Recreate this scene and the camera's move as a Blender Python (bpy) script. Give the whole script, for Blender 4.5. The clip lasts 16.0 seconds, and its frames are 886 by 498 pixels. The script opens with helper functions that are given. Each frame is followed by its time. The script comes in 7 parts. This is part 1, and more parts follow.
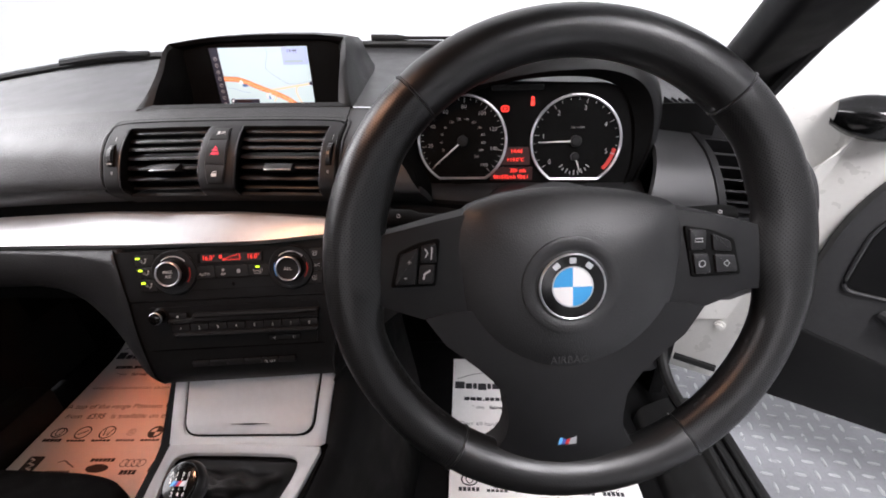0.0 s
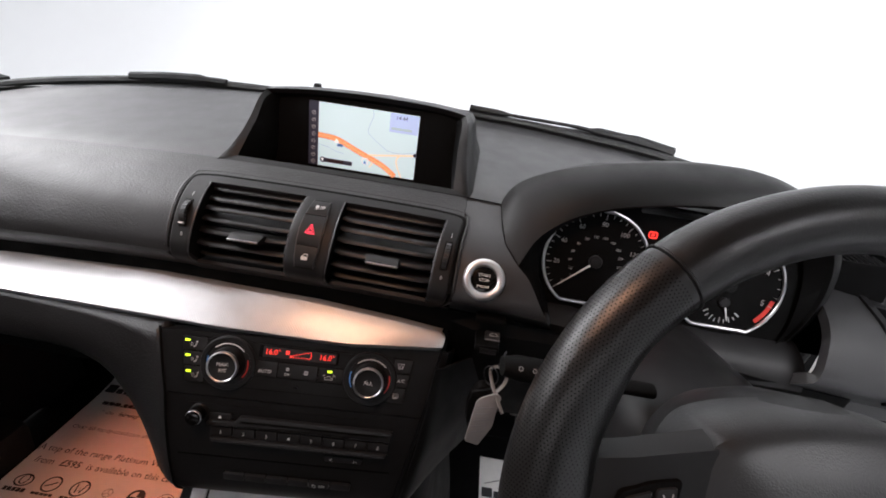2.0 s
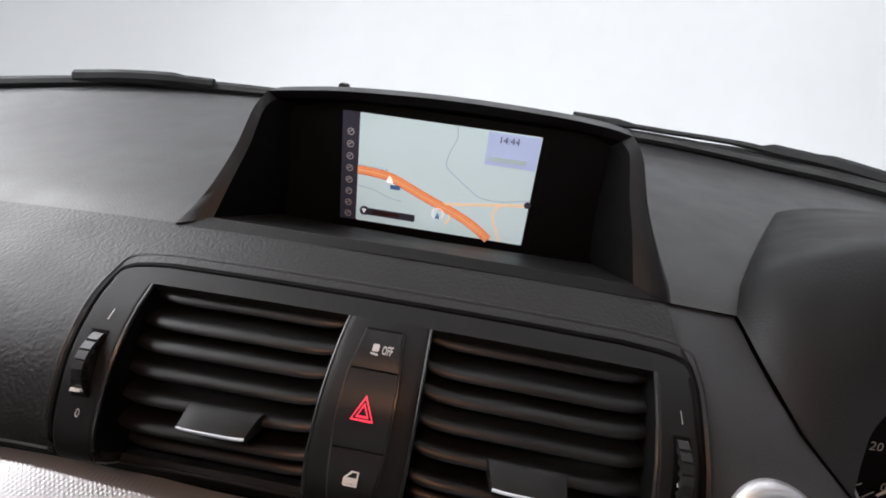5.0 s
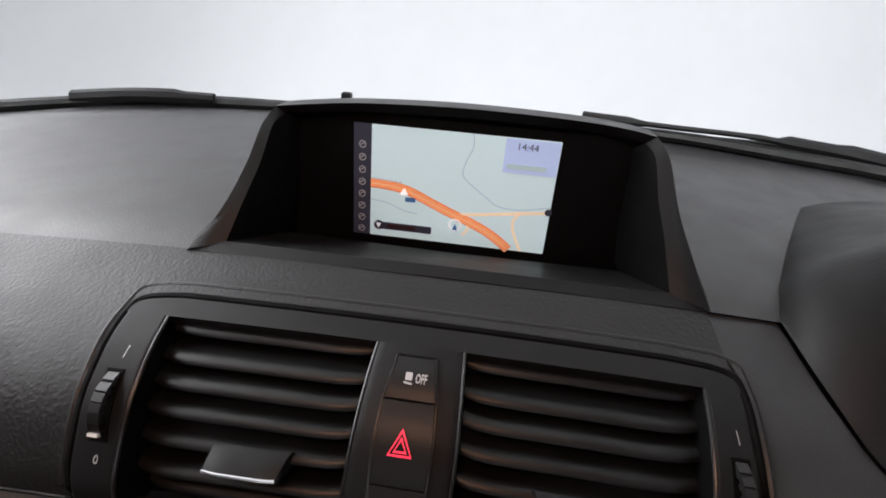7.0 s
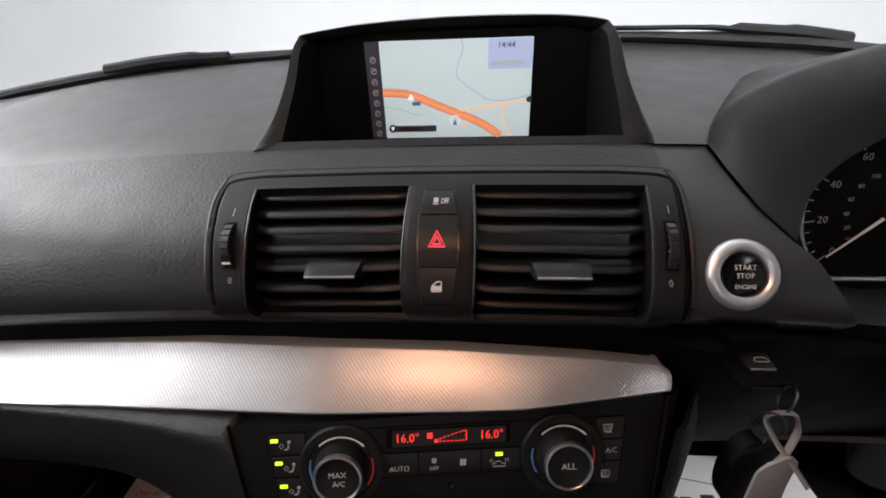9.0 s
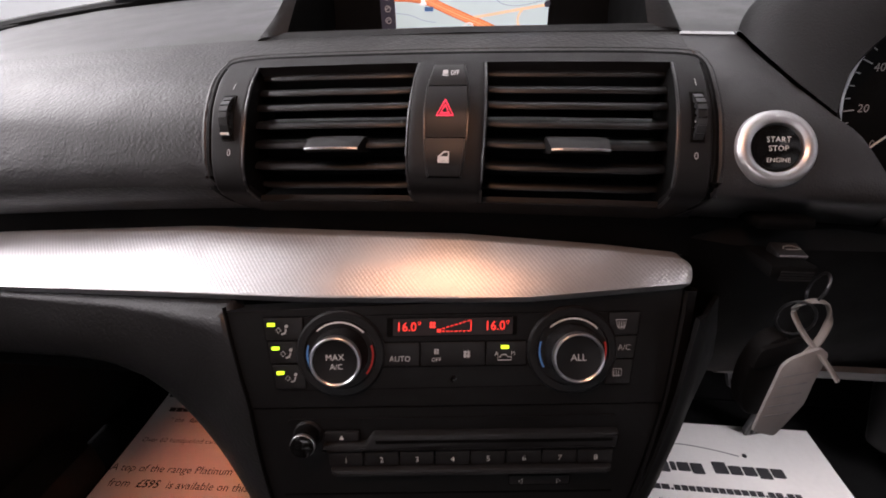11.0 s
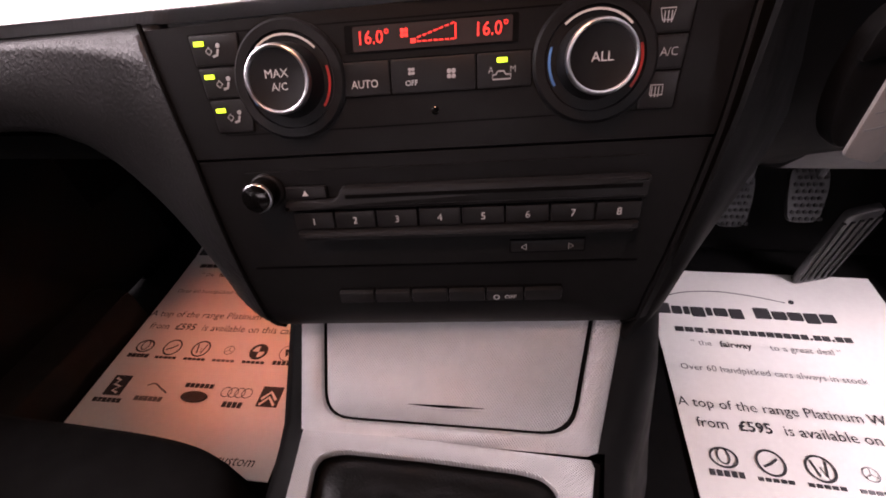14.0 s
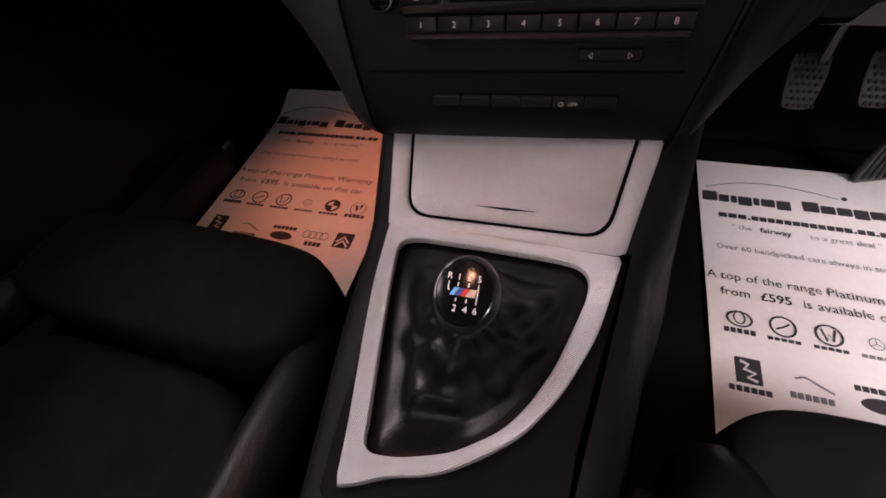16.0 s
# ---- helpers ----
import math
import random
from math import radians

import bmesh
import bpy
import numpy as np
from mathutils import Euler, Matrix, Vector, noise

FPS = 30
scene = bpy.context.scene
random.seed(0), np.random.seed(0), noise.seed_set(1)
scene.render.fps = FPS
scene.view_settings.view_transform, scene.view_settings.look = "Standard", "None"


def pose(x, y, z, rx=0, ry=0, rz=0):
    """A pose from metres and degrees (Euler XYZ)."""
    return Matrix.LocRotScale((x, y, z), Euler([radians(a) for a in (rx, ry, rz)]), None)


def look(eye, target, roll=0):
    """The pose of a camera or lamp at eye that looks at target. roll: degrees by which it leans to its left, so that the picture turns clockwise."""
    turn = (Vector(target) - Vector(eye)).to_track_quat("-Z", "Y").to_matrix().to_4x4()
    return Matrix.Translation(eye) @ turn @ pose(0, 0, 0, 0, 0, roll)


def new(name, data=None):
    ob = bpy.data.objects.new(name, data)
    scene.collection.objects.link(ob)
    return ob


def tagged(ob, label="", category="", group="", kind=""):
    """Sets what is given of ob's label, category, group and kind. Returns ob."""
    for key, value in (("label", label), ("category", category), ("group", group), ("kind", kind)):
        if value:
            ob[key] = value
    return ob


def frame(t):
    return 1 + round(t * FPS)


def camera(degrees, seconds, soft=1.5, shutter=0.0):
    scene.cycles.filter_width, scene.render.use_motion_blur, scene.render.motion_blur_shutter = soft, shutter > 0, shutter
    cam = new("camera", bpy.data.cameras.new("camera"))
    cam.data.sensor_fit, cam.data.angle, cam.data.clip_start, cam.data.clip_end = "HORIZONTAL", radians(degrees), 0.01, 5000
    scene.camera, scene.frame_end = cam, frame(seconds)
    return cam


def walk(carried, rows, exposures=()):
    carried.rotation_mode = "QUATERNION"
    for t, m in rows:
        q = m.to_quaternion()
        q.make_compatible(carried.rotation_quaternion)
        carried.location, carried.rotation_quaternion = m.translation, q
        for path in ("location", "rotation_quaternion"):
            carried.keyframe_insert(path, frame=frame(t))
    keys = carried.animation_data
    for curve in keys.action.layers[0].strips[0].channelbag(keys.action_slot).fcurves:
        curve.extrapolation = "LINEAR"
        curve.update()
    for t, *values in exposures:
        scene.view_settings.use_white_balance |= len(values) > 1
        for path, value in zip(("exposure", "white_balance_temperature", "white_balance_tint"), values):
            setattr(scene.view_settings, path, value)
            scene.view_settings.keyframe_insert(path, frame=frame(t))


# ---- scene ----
cam = camera(91.25, 16.0, soft=1.8)
PATH = [
    (0, (0.3171, 0.0037, 0.8339), (0.2638, 0.8875, 0.3690), -1.45),
    (0.5, (0.2873, 0.0146, 0.8469), (0.2394, 0.9115, 0.4073), 0.86),
    (1, (0.2446, 0.0431, 0.8652), (0.1978, 0.9508, 0.4483), 4.64),
    (1.5, (0.2012, 0.0837, 0.8730), (0.1594, 0.9986, 0.4717), 6.75),
    (2, (0.1590, 0.1214, 0.8723), (0.1094, 1.0429, 0.4872), 8.36),
    (2.5, (0.1268, 0.1588, 0.8692), (0.0681, 1.0848, 0.4962), 8.56),
    (3, (0.0921, 0.2083, 0.8631), (0.0257, 1.1308, 0.4830), 8.70),
    (3.5, (0.0689, 0.2577, 0.8503), (-0.0187, 1.1810, 0.4764), 7.95),
    (4, (0.0520, 0.3084, 0.8451), (-0.0473, 1.2317, 0.4739), 7.47),
    (4.5, (0.0366, 0.3556, 0.8394), (-0.0507, 1.2824, 0.4743), 7.60),
    (4.7, (0.0340, 0.3762, 0.8449), (-0.0408, 1.2960, 0.4597), 7.75),
    (6.8, (0.0118, 0.4135, 0.8451), (-0.0565, 1.3363, 0.4659), 5.94),
    (7, (0.0130, 0.4028, 0.8471), (-0.0577, 1.3243, 0.4652), 5.07),
    (7.5, (0.0121, 0.3730, 0.8437), (-0.0599, 1.2870, 0.4446), 2.58),
    (8, (0.0125, 0.3383, 0.8341), (-0.0536, 1.2385, 0.4037), -0.24),
    (8.5, (0.0175, 0.3146, 0.8255), (-0.0590, 1.2041, 0.3750), -2.61),
    (9, (0.0165, 0.2930, 0.8150), (-0.0594, 1.1798, 0.3591), -2.11),
    (9.2, (0.0155, 0.2881, 0.8065), (-0.0635, 1.1730, 0.3475), -1.75),
    (11.3, (0.0198, 0.2718, 0.7266), (-0.0853, 1.1462, 0.2529), -1.35),
    (11.5, (0.0197, 0.2720, 0.7166), (-0.0870, 1.1418, 0.2349), -1.35),
    (12, (0.0227, 0.2781, 0.6977), (-0.0870, 1.1372, 0.1979), -1.91),
    (12.5, (0.0262, 0.2822, 0.6827), (-0.0964, 1.1291, 0.1653), -2.23),
    (13, (0.0340, 0.2834, 0.6638), (-0.1119, 1.1038, 0.1109), -3.26),
    (13.5, (0.0378, 0.2808, 0.6407), (-0.1262, 1.0585, 0.0338), -4.61),
    (14, (0.0467, 0.2756, 0.6179), (-0.1311, 1.0086, -0.0386), -6.62),
    (14.5, (0.0559, 0.2610, 0.6060), (-0.1510, 0.9401, -0.0982), -9.60),
    (15, (0.0624, 0.2303, 0.6060), (-0.1759, 0.8554, -0.1372), -12.16),
    (15.5, (0.0581, 0.1932, 0.6106), (-0.1934, 0.7976, -0.1453), -11.24),
    (16, (0.0505, 0.1572, 0.6136), (-0.2066, 0.7282, -0.1661), -9.50),

]
walk(cam, [(t, look(eye, target, roll)) for t, eye, target, roll in PATH],
     exposures=[(0.0, 0.45, 6600, 17), (1.0, 0.43, 6600, 17), (2.0, 0.19, 6600, 15), (3.0, -0.07, 6600, 14), (4.5, -0.23, 6550, 14), (7.0, -0.3, 6550, 14), (9.0, -0.2, 6600, 14), (11.5, 0.15, 6800, 24), (12.5, 0.45, 6900, 29), (14.0, 0.58, 7100, 35), (14.5, 0.34, 7150, 34), (15.0, 0.22, 7200, 34), (16.0, 0.14, 7200, 34)])

# ---- light: a white photo studio, the dome lamp and the footwell lamps of the car ----
world = bpy.data.worlds.new("studio_air")
world.use_nodes = True
world.node_tree.nodes["Background"].inputs[0].default_value = (0.9, 0.95, 1.0, 1)
world.node_tree.nodes["Background"].inputs[1].default_value = 0.02
scene.world = world


def lamp(name, kind, power, where, target, size=(1, 1), colour=(1, 1, 1), spot=60):
    data = bpy.data.lights.new(name, kind)
    data.energy, data.color = power, colour
    if kind == "AREA":
        data.shape, data.size, data.size_y = "RECTANGLE", size[0], size[1]
    else:
        data.shadow_soft_size = size[0]
    if kind == "SPOT":
        data.spot_size, data.spot_blend = radians(spot), 0.8
    ob = new(name, data)
    ob.matrix_world = look(where, target)
    return ob


lamp("studio_softbox_front", "AREA", 108, (0.0, 2.9, 2.75), (0.0, 4.2, 0.6), (13.0, 1.2), (0.96, 0.98, 1.0))
lamp("studio_softbox_top", "AREA", 13, (-0.3, 1.9, 2.85), (-0.2, 0.9, 0.6), (3.0, 1.4), (0.96, 0.98, 1.0))
lamp("studio_softbox_left", "AREA", 68, (-1.9, 0.6, 1.8), (-0.4, 0.65, 0.65), (2.2, 1.2), (0.96, 0.98, 1.0))
lamp("studio_softbox_right", "AREA", 165, (1.25, -0.7, 2.8), (0.8, 0.7, 0.2), (0.9, 2.0), (0.96, 0.98, 1.0))
lamp("studio_softbox_rear", "AREA", 34, (0.0, -3.6, 1.9), (0.0, 0.3, 0.6), (3.2, 1.6), (0.98, 0.98, 1.0))
lamp("dome_lamp_bulb", "SPOT", 5.2, (-0.06, 0.22, 1.15), (-0.02, 0.42, 0.5), (0.045,), (1.0, 0.54, 0.32), 125)
lamp("footwell_lamp_bulb", "SPOT", 4.0, (-0.34, 0.74, 0.43), (-0.40, 0.74, 0.0), (0.015,), (1.0, 0.27, 0.13), 66)

# ---- materials ----
def material(name, colour, rough=0.5, metal=0.0, grain=0, depth=0.0, vary=0.15, stain=6.0, coat=0.0, spec=0.5, emit=0.0, kind="noise", axis="Z"):
    """A surface with grain (cells per metre) of that depth in mm, and patchy variation at two scales."""
    m = bpy.data.materials.new(name)
    m.use_nodes = True
    t = m.node_tree
    b = t.nodes["Principled BSDF"]
    b.inputs["Roughness"].default_value, b.inputs["Metallic"].default_value = rough, metal
    b.inputs["Coat Weight"].default_value, b.inputs["Specular IOR Level"].default_value = coat, spec
    b.inputs["Coat Roughness"].default_value = 0.08
    b.inputs["Base Color"].default_value = (*colour, 1)
    if emit:
        b.inputs["Emission Color"].default_value, b.inputs["Emission Strength"].default_value = (*colour, 1), emit
        return m
    at = t.nodes.new("ShaderNodeTexCoord").outputs["Object"]

    def noise_at(scale, detail=3):
        n = t.nodes.new("ShaderNodeTexNoise")
        n.inputs["Scale"].default_value, n.inputs["Detail"].default_value = scale, detail
        t.links.new(at, n.inputs["Vector"])
        return n.outputs["Fac"]

    def span(fac, low, high):
        r = t.nodes.new("ShaderNodeMapRange")
        r.inputs["From Min"].default_value, r.inputs["From Max"].default_value = 0.3, 0.7
        r.inputs["To Min"].default_value, r.inputs["To Max"].default_value = low, high
        t.links.new(fac, r.inputs["Value"])
        return r.outputs["Result"]

    if vary:
        a, c = noise_at(stain), noise_at(stain * 17)
        mix = t.nodes.new("ShaderNodeMath")
        mix.operation = "ADD"
        t.links.new(span(a, 1 - vary, 1 + vary), mix.inputs[0])
        t.links.new(span(c, -vary / 2, vary / 2), mix.inputs[1])
        tint = t.nodes.new("ShaderNodeVectorMath")
        tint.operation = "SCALE"
        tint.inputs[0].default_value = colour
        t.links.new(mix.outputs[0], tint.inputs["Scale"])
        t.links.new(tint.outputs[0], b.inputs["Base Color"])
        t.links.new(span(noise_at(stain * 5), rough * 0.88, min(1, rough * 1.12)), b.inputs["Roughness"])
    if grain:
        bump = t.nodes.new("ShaderNodeBump")
        bump.inputs["Strength"].default_value, bump.inputs["Distance"].default_value = 0.7, depth / 1000
        if kind == "noise":
            t.links.new(noise_at(grain, 2), bump.inputs["Height"])
        elif kind == "leather":
            v = t.nodes.new("ShaderNodeTexVoronoi")
            v.feature = "SMOOTH_F1"
            v.inputs["Scale"].default_value = grain
            warp = t.nodes.new("ShaderNodeTexNoise")
            warp.inputs["Scale"].default_value = grain * 0.4
            add = t.nodes.new("ShaderNodeVectorMath")
            add.operation = "MULTIPLY_ADD"
            add.inputs[1].default_value = (2.0 / grain,) * 3
            t.links.new(at, warp.inputs["Vector"])
            t.links.new(warp.outputs["Color"], add.inputs[0])
            t.links.new(at, add.inputs[2])
            t.links.new(add.outputs[0], v.inputs["Vector"])
            t.links.new(v.outputs["Distance"], bump.inputs["Height"])
            bump.invert = True
        elif kind == "holes":
            v = t.nodes.new("ShaderNodeTexVoronoi")
            v.inputs["Scale"].default_value, v.inputs["Randomness"].default_value = grain, 0.15
            t.links.new(at, v.inputs["Vector"])
            r = t.nodes.new("ShaderNodeMapRange")
            r.inputs["From Min"].default_value, r.inputs["From Max"].default_value = 0.20, 0.36
            t.links.new(v.outputs["Distance"], r.inputs["Value"])
            t.links.new(r.outputs["Result"], bump.inputs["Height"])
            gloss = t.nodes.new("ShaderNodeMath")
            gloss.operation = "MULTIPLY"
            gloss.inputs[1].default_value = spec
            t.links.new(r.outputs["Result"], gloss.inputs[0])
            t.links.new(gloss.outputs[0], b.inputs["Specular IOR Level"])
        elif kind == "lattice":
            # a woven relief of small diamonds: the sum of two slanted waves
            rot = t.nodes.new("ShaderNodeSeparateXYZ")
            t.links.new(at, rot.inputs[0])

            def wave(sign):
                m1 = t.nodes.new("ShaderNodeMath")
                m1.operation = "MULTIPLY_ADD"
                m1.inputs[1].default_value = sign * 1.3
                t.links.new(rot.outputs[axis], m1.inputs[0])
                t.links.new(rot.outputs["X"], m1.inputs[2])
                m2 = t.nodes.new("ShaderNodeMath")
                m2.operation = "MULTIPLY"
                m2.inputs[1].default_value = grain * math.pi
                m3 = t.nodes.new("ShaderNodeMath")
                m3.operation = "SINE"
                t.links.new(m1.outputs[0], m2.inputs[0])
                t.links.new(m2.outputs[0], m3.inputs[0])
                return m3.outputs[0]
            p = t.nodes.new("ShaderNodeMath")
            p.operation = "ADD"
            t.links.new(wave(1), p.inputs[0])
            t.links.new(wave(-1), p.inputs[1])
            t.links.new(p.outputs[0], bump.inputs["Height"])
        t.links.new(bump.outputs["Normal"], b.inputs["Normal"])
    return m


DASH = material("dash_grained_vinyl", (0.014, 0.014, 0.0145), 0.42, grain=480, depth=0.42, kind="leather", vary=0.05, spec=0.37)
PAD = material("dash_smooth_vinyl", (0.022, 0.022, 0.023), 0.42, grain=900, depth=0.2, kind="leather", vary=0.04, spec=0.6)
PLASTIC = material("black_plastic", (0.0075, 0.0075, 0.008), 0.5, grain=1800, depth=0.08, spec=0.24)
PANEL = material("matt_black_panel", (0.0076, 0.0076, 0.0078), 0.46, grain=2500, depth=0.04, spec=0.15)
# near-black for black parts; in gaps, ducts and linings the colour paints the shade
RECESS = material("black_and_recess_shade", (0.002, 0.002, 0.002), 0.7, spec=0.08)
BUTTON = material("black_button", (0.0125, 0.0125, 0.013), 0.42, grain=3000, depth=0.03, spec=0.22)
# darker copy of black_plastic: shade on low side parts is in the colour
SHADOWTRIM = material("dull_shaded_black_plastic", (0.0035, 0.0035, 0.0036), 0.62, grain=1500, depth=0.08, spec=0.12)
EDGE = material("polished_black_edge", (0.010, 0.010, 0.0103), 0.32, spec=0.6, vary=0.05)
SLAT = material("satin_black_slat", (0.0045, 0.0045, 0.0047), 0.40, grain=2500, depth=0.04, spec=0.46)
GLOSS = material("gloss_black", (0.004, 0.004, 0.004), 0.15, coat=0.15, vary=0.1, spec=0.35)
VISOR = material("visor_vinyl", (0.007, 0.007, 0.0073), 0.48, grain=900, depth=0.2, kind="leather", vary=0.05, spec=0.24)
LEATHER = material("wheel_leather", (0.007, 0.0068, 0.0068), 0.33, grain=900, depth=0.16, kind="leather", spec=0.55)
GAITER = material("gaiter_leather", (0.003, 0.003, 0.003), 0.32, grain=500, depth=0.3, kind="leather", spec=0.24)
AIRBAG = material("airbag_vinyl", (0.012, 0.012, 0.0125), 0.42, grain=950, depth=0.26, kind="leather", spec=0.5)
TRIM = material("knurled_aluminium", (0.55, 0.545, 0.55), 0.34, 0.72, grain=640, depth=0.045, kind="lattice", vary=0.05)
PLATE = material("fine_knurled_aluminium", (0.65, 0.645, 0.65), 0.33, 0.62, grain=860, depth=0.36, kind="lattice", vary=0.05, axis="Y")
CHROME = material("satin_chrome", (0.62, 0.62, 0.63), 0.32, 1.0, grain=900, depth=0.02, vary=0.06)
SATIN = material("satin_silver", (0.72, 0.72, 0.73), 0.34, 0.85, grain=900, depth=0.02, vary=0.05)
STEEL = material("steel", (0.07, 0.07, 0.073), 0.42, 1.0, grain=700, depth=0.05)
PAPER = material("white_paper", (0.78, 0.77, 0.76), 0.75, grain=120, depth=0.3, vary=0.04)
INK = material("black_ink", (0.03, 0.03, 0.035), 0.7, vary=0.1)
GREYINK = material("grey_ink", (0.16, 0.16, 0.17), 0.7, vary=0.1)
CARPET = material("black_carpet", (0.004, 0.004, 0.0042), 0.95, grain=900, depth=1.5, spec=0.1)
FABRIC = material("black_seat_cloth", (0.0035, 0.0035, 0.0037), 0.85, grain=1400, depth=0.35, kind="leather", spec=0.15)
SEATHIDE = material("black_seat_leather", (0.006, 0.006, 0.0063), 0.42, grain=500, depth=0.3, kind="leather", spec=0.2)
RUBBER = material("black_rubber", (0.006, 0.006, 0.006), 0.6, grain=800, depth=0.1, spec=0.4)
PAINT = material("silver_white_paint", (0.62, 0.61, 0.58), 0.3, 0.1, coat=0.7, vary=0.04)
CARD = material("door_card_vinyl", (0.03, 0.03, 0.031), 0.55, grain=420, depth=0.35, kind="leather", spec=0.4)
COVERGREY = material("grey_cover_vinyl", (0.07, 0.067, 0.067), 0.6, grain=420, depth=0.3, kind="leather", spec=0.3)
STUDIO = material("studio_white_paint", (0.82, 0.83, 0.84), 0.85, vary=0.03, stain=0.6)
TREAD = material("checker_plate_metal", (0.23, 0.235, 0.25), 0.5, 0.0, grain=300, depth=0.1, vary=0.12)
# paler than the plate: polished tops, plus light on the lug edges painted in
LUG = material("polished_lit_tread_lug", (0.42, 0.43, 0.44), 0.3, 0.3, vary=0.1)
HEADLINER = material("anthracite_headliner", (0.02, 0.02, 0.021), 0.9, grain=900, depth=0.3, spec=0.2)
LABELCARD = material("grey_key_tag", (0.20, 0.19, 0.187), 0.6, grain=300, depth=0.1)
STRAPGREY = material("grey_strap", (0.15, 0.143, 0.136), 0.6, grain=300, depth=0.1)
WHITE = material("white_print", (0.72, 0.72, 0.7), 0.6, vary=0)
GREYPRINT = material("grey_print", (0.46, 0.46, 0.46), 0.6, vary=0)
# dimmer copy of grey_print: the cowl's shade is put into the numerals' colour
DIALPRINT = material("shaded_dial_print", (0.33, 0.33, 0.33), 0.6, vary=0)
BLUE = material("badge_blue", (0.03, 0.32, 0.68), 0.2, coat=0.5, vary=0)
BADGEWHITE = material("badge_white", (0.8, 0.8, 0.8), 0.2, coat=0.5, vary=0)
NAVYSTRIPE = material("stripe_navy", (0.05, 0.07, 0.3), 0.3, vary=0)
SKYSTRIPE = material("stripe_sky_blue", (0.1, 0.4, 0.75), 0.3, vary=0)
REDSTRIPE = material("stripe_red", (0.6, 0.03, 0.04), 0.3, vary=0)
REDPRINT = material("red_print", (0.5, 0.03, 0.02), 0.5, vary=0)
BLUEPRINT = material("blue_print", (0.08, 0.25, 0.6), 0.5, vary=0)
REDGLOW = material("red_lit_display", (1.0, 0.045, 0.03), emit=1.1)
REDDIM = material("red_backlight", (0.022, 0.002, 0.0018), emit=0.24)
HAZARDGLOW = material("lit_hazard_red", (1.0, 0.035, 0.085), emit=1.0)
REDFAINT = material("dark_red_display", (0.006, 0.0008, 0.0008), emit=0.2)
GREENGLOW = material("yellow_green_lamp", (0.62, 1.0, 0.03), emit=1.5)
MAPGROUND = material("map_pale_blue", (0.50, 0.64, 0.67), emit=0.56)
MAPROAD = material("map_orange_road", (0.93, 0.42, 0.20), emit=0.58)
MAPROADEDGE = material("map_road_outline", (0.55, 0.16, 0.05), emit=0.6)
MAPLANE = material("map_minor_road", (0.85, 0.60, 0.40), emit=0.56)
MAPLINE = material("map_grey_line", (0.36, 0.47, 0.5), emit=0.5)
MAPBOX = material("map_lilac_box", (0.38, 0.47, 0.70), emit=0.6)
MAPDARK = material("map_dark_ink", (0.03, 0.03, 0.05), emit=0.25)
MAPWHITE = material("map_white", (0.9, 0.92, 0.95), emit=0.9)


def pane_material(name):
    m = bpy.data.materials.new(name)
    m.use_nodes = True
    b = m.node_tree.nodes["Principled BSDF"]
    b.inputs["Base Color"].default_value = (0.97, 1.0, 0.99, 1)
    b.inputs["Roughness"].default_value, b.inputs["Transmission Weight"].default_value = 0.0, 1.0
    b.inputs["IOR"].default_value = 1.05
    return m


GLASS = pane_material("clear_glass")


# ---- building helpers ----
WORLD = {}


def thing(name, at, label, category, group="", kind=""):
    ob = new(name)
    ob.location = at
    ob.empty_display_size = 0.02
    WORLD[ob.name] = Matrix.Translation(at)
    return tagged(ob, label, category, group, kind)


def part(name, bm, mat, parent=None, label="", sharp=35, flat=False):
    """One bmesh in world coordinates as ONE mesh object under a thing or a part."""
    bmesh.ops.remove_doubles(bm, verts=bm.verts, dist=1e-6)
    bmesh.ops.recalc_face_normals(bm, faces=bm.faces)
    me = bpy.data.meshes.new(name)
    bm.to_mesh(me)
    bm.free()
    me.materials.append(mat)
    if not flat:
        me.polygons.foreach_set("use_smooth", [True] * len(me.polygons))
        me.set_sharp_from_angle(angle=radians(sharp))
    ob = new(name, me)
    WORLD[ob.name] = Matrix()
    if parent:
        ob.parent = parent
        ob.matrix_parent_inverse = WORLD[parent.name].inverted()
    if label:
        ob["label"] = label
    return ob


def solo(name, bm, mat, label, category, kind="", group="", sharp=35):
    return tagged(part(name, bm, mat, sharp=sharp), label, category, group, kind)


def frame_at(origin, right, up):
    """Local axes: x to the right, y up along a face, z out of it."""
    x, y = Vector(right).normalized(), Vector(up).normalized()
    z = x.cross(y).normalized()
    y = z.cross(x)
    m = Matrix((x, y, z)).transposed().to_4x4()
    m.translation = origin
    return m


def box(bm, size, m=Matrix(), bevel=0.0, seg=2):
    made = bmesh.ops.create_cube(bm, size=1, matrix=m @ Matrix.Diagonal((*size, 1)))
    if bevel:
        edges = {e for v in made["verts"] for e in v.link_edges}
        bmesh.ops.bevel(bm, geom=list(edges), offset=bevel, segments=seg, profile=0.5, affect="EDGES")
    return bm


def rounded(points, r, n=4):
    """A closed outline with its corners rounded."""
    out, count = [], len(points)
    for i, p in enumerate(points):
        a, c = Vector(points[i - 1]).to_2d(), Vector(points[(i + 1) % count]).to_2d()
        p = Vector(p).to_2d()
        rr = r[i] if isinstance(r, (list, tuple)) else r
        d = min(rr, (a - p).length * 0.49, (c - p).length * 0.49)
        p0, p1 = p + (a - p).normalized() * d, p + (c - p).normalized() * d
        if d < 1e-5:
            out.append(tuple(p))
            continue
        for k in range(n + 1):
            t = k / n
            q = p0 * (1 - t) ** 2 + p * 2 * t * (1 - t) + p1 * t * t
            out.append(tuple(q))
    return out


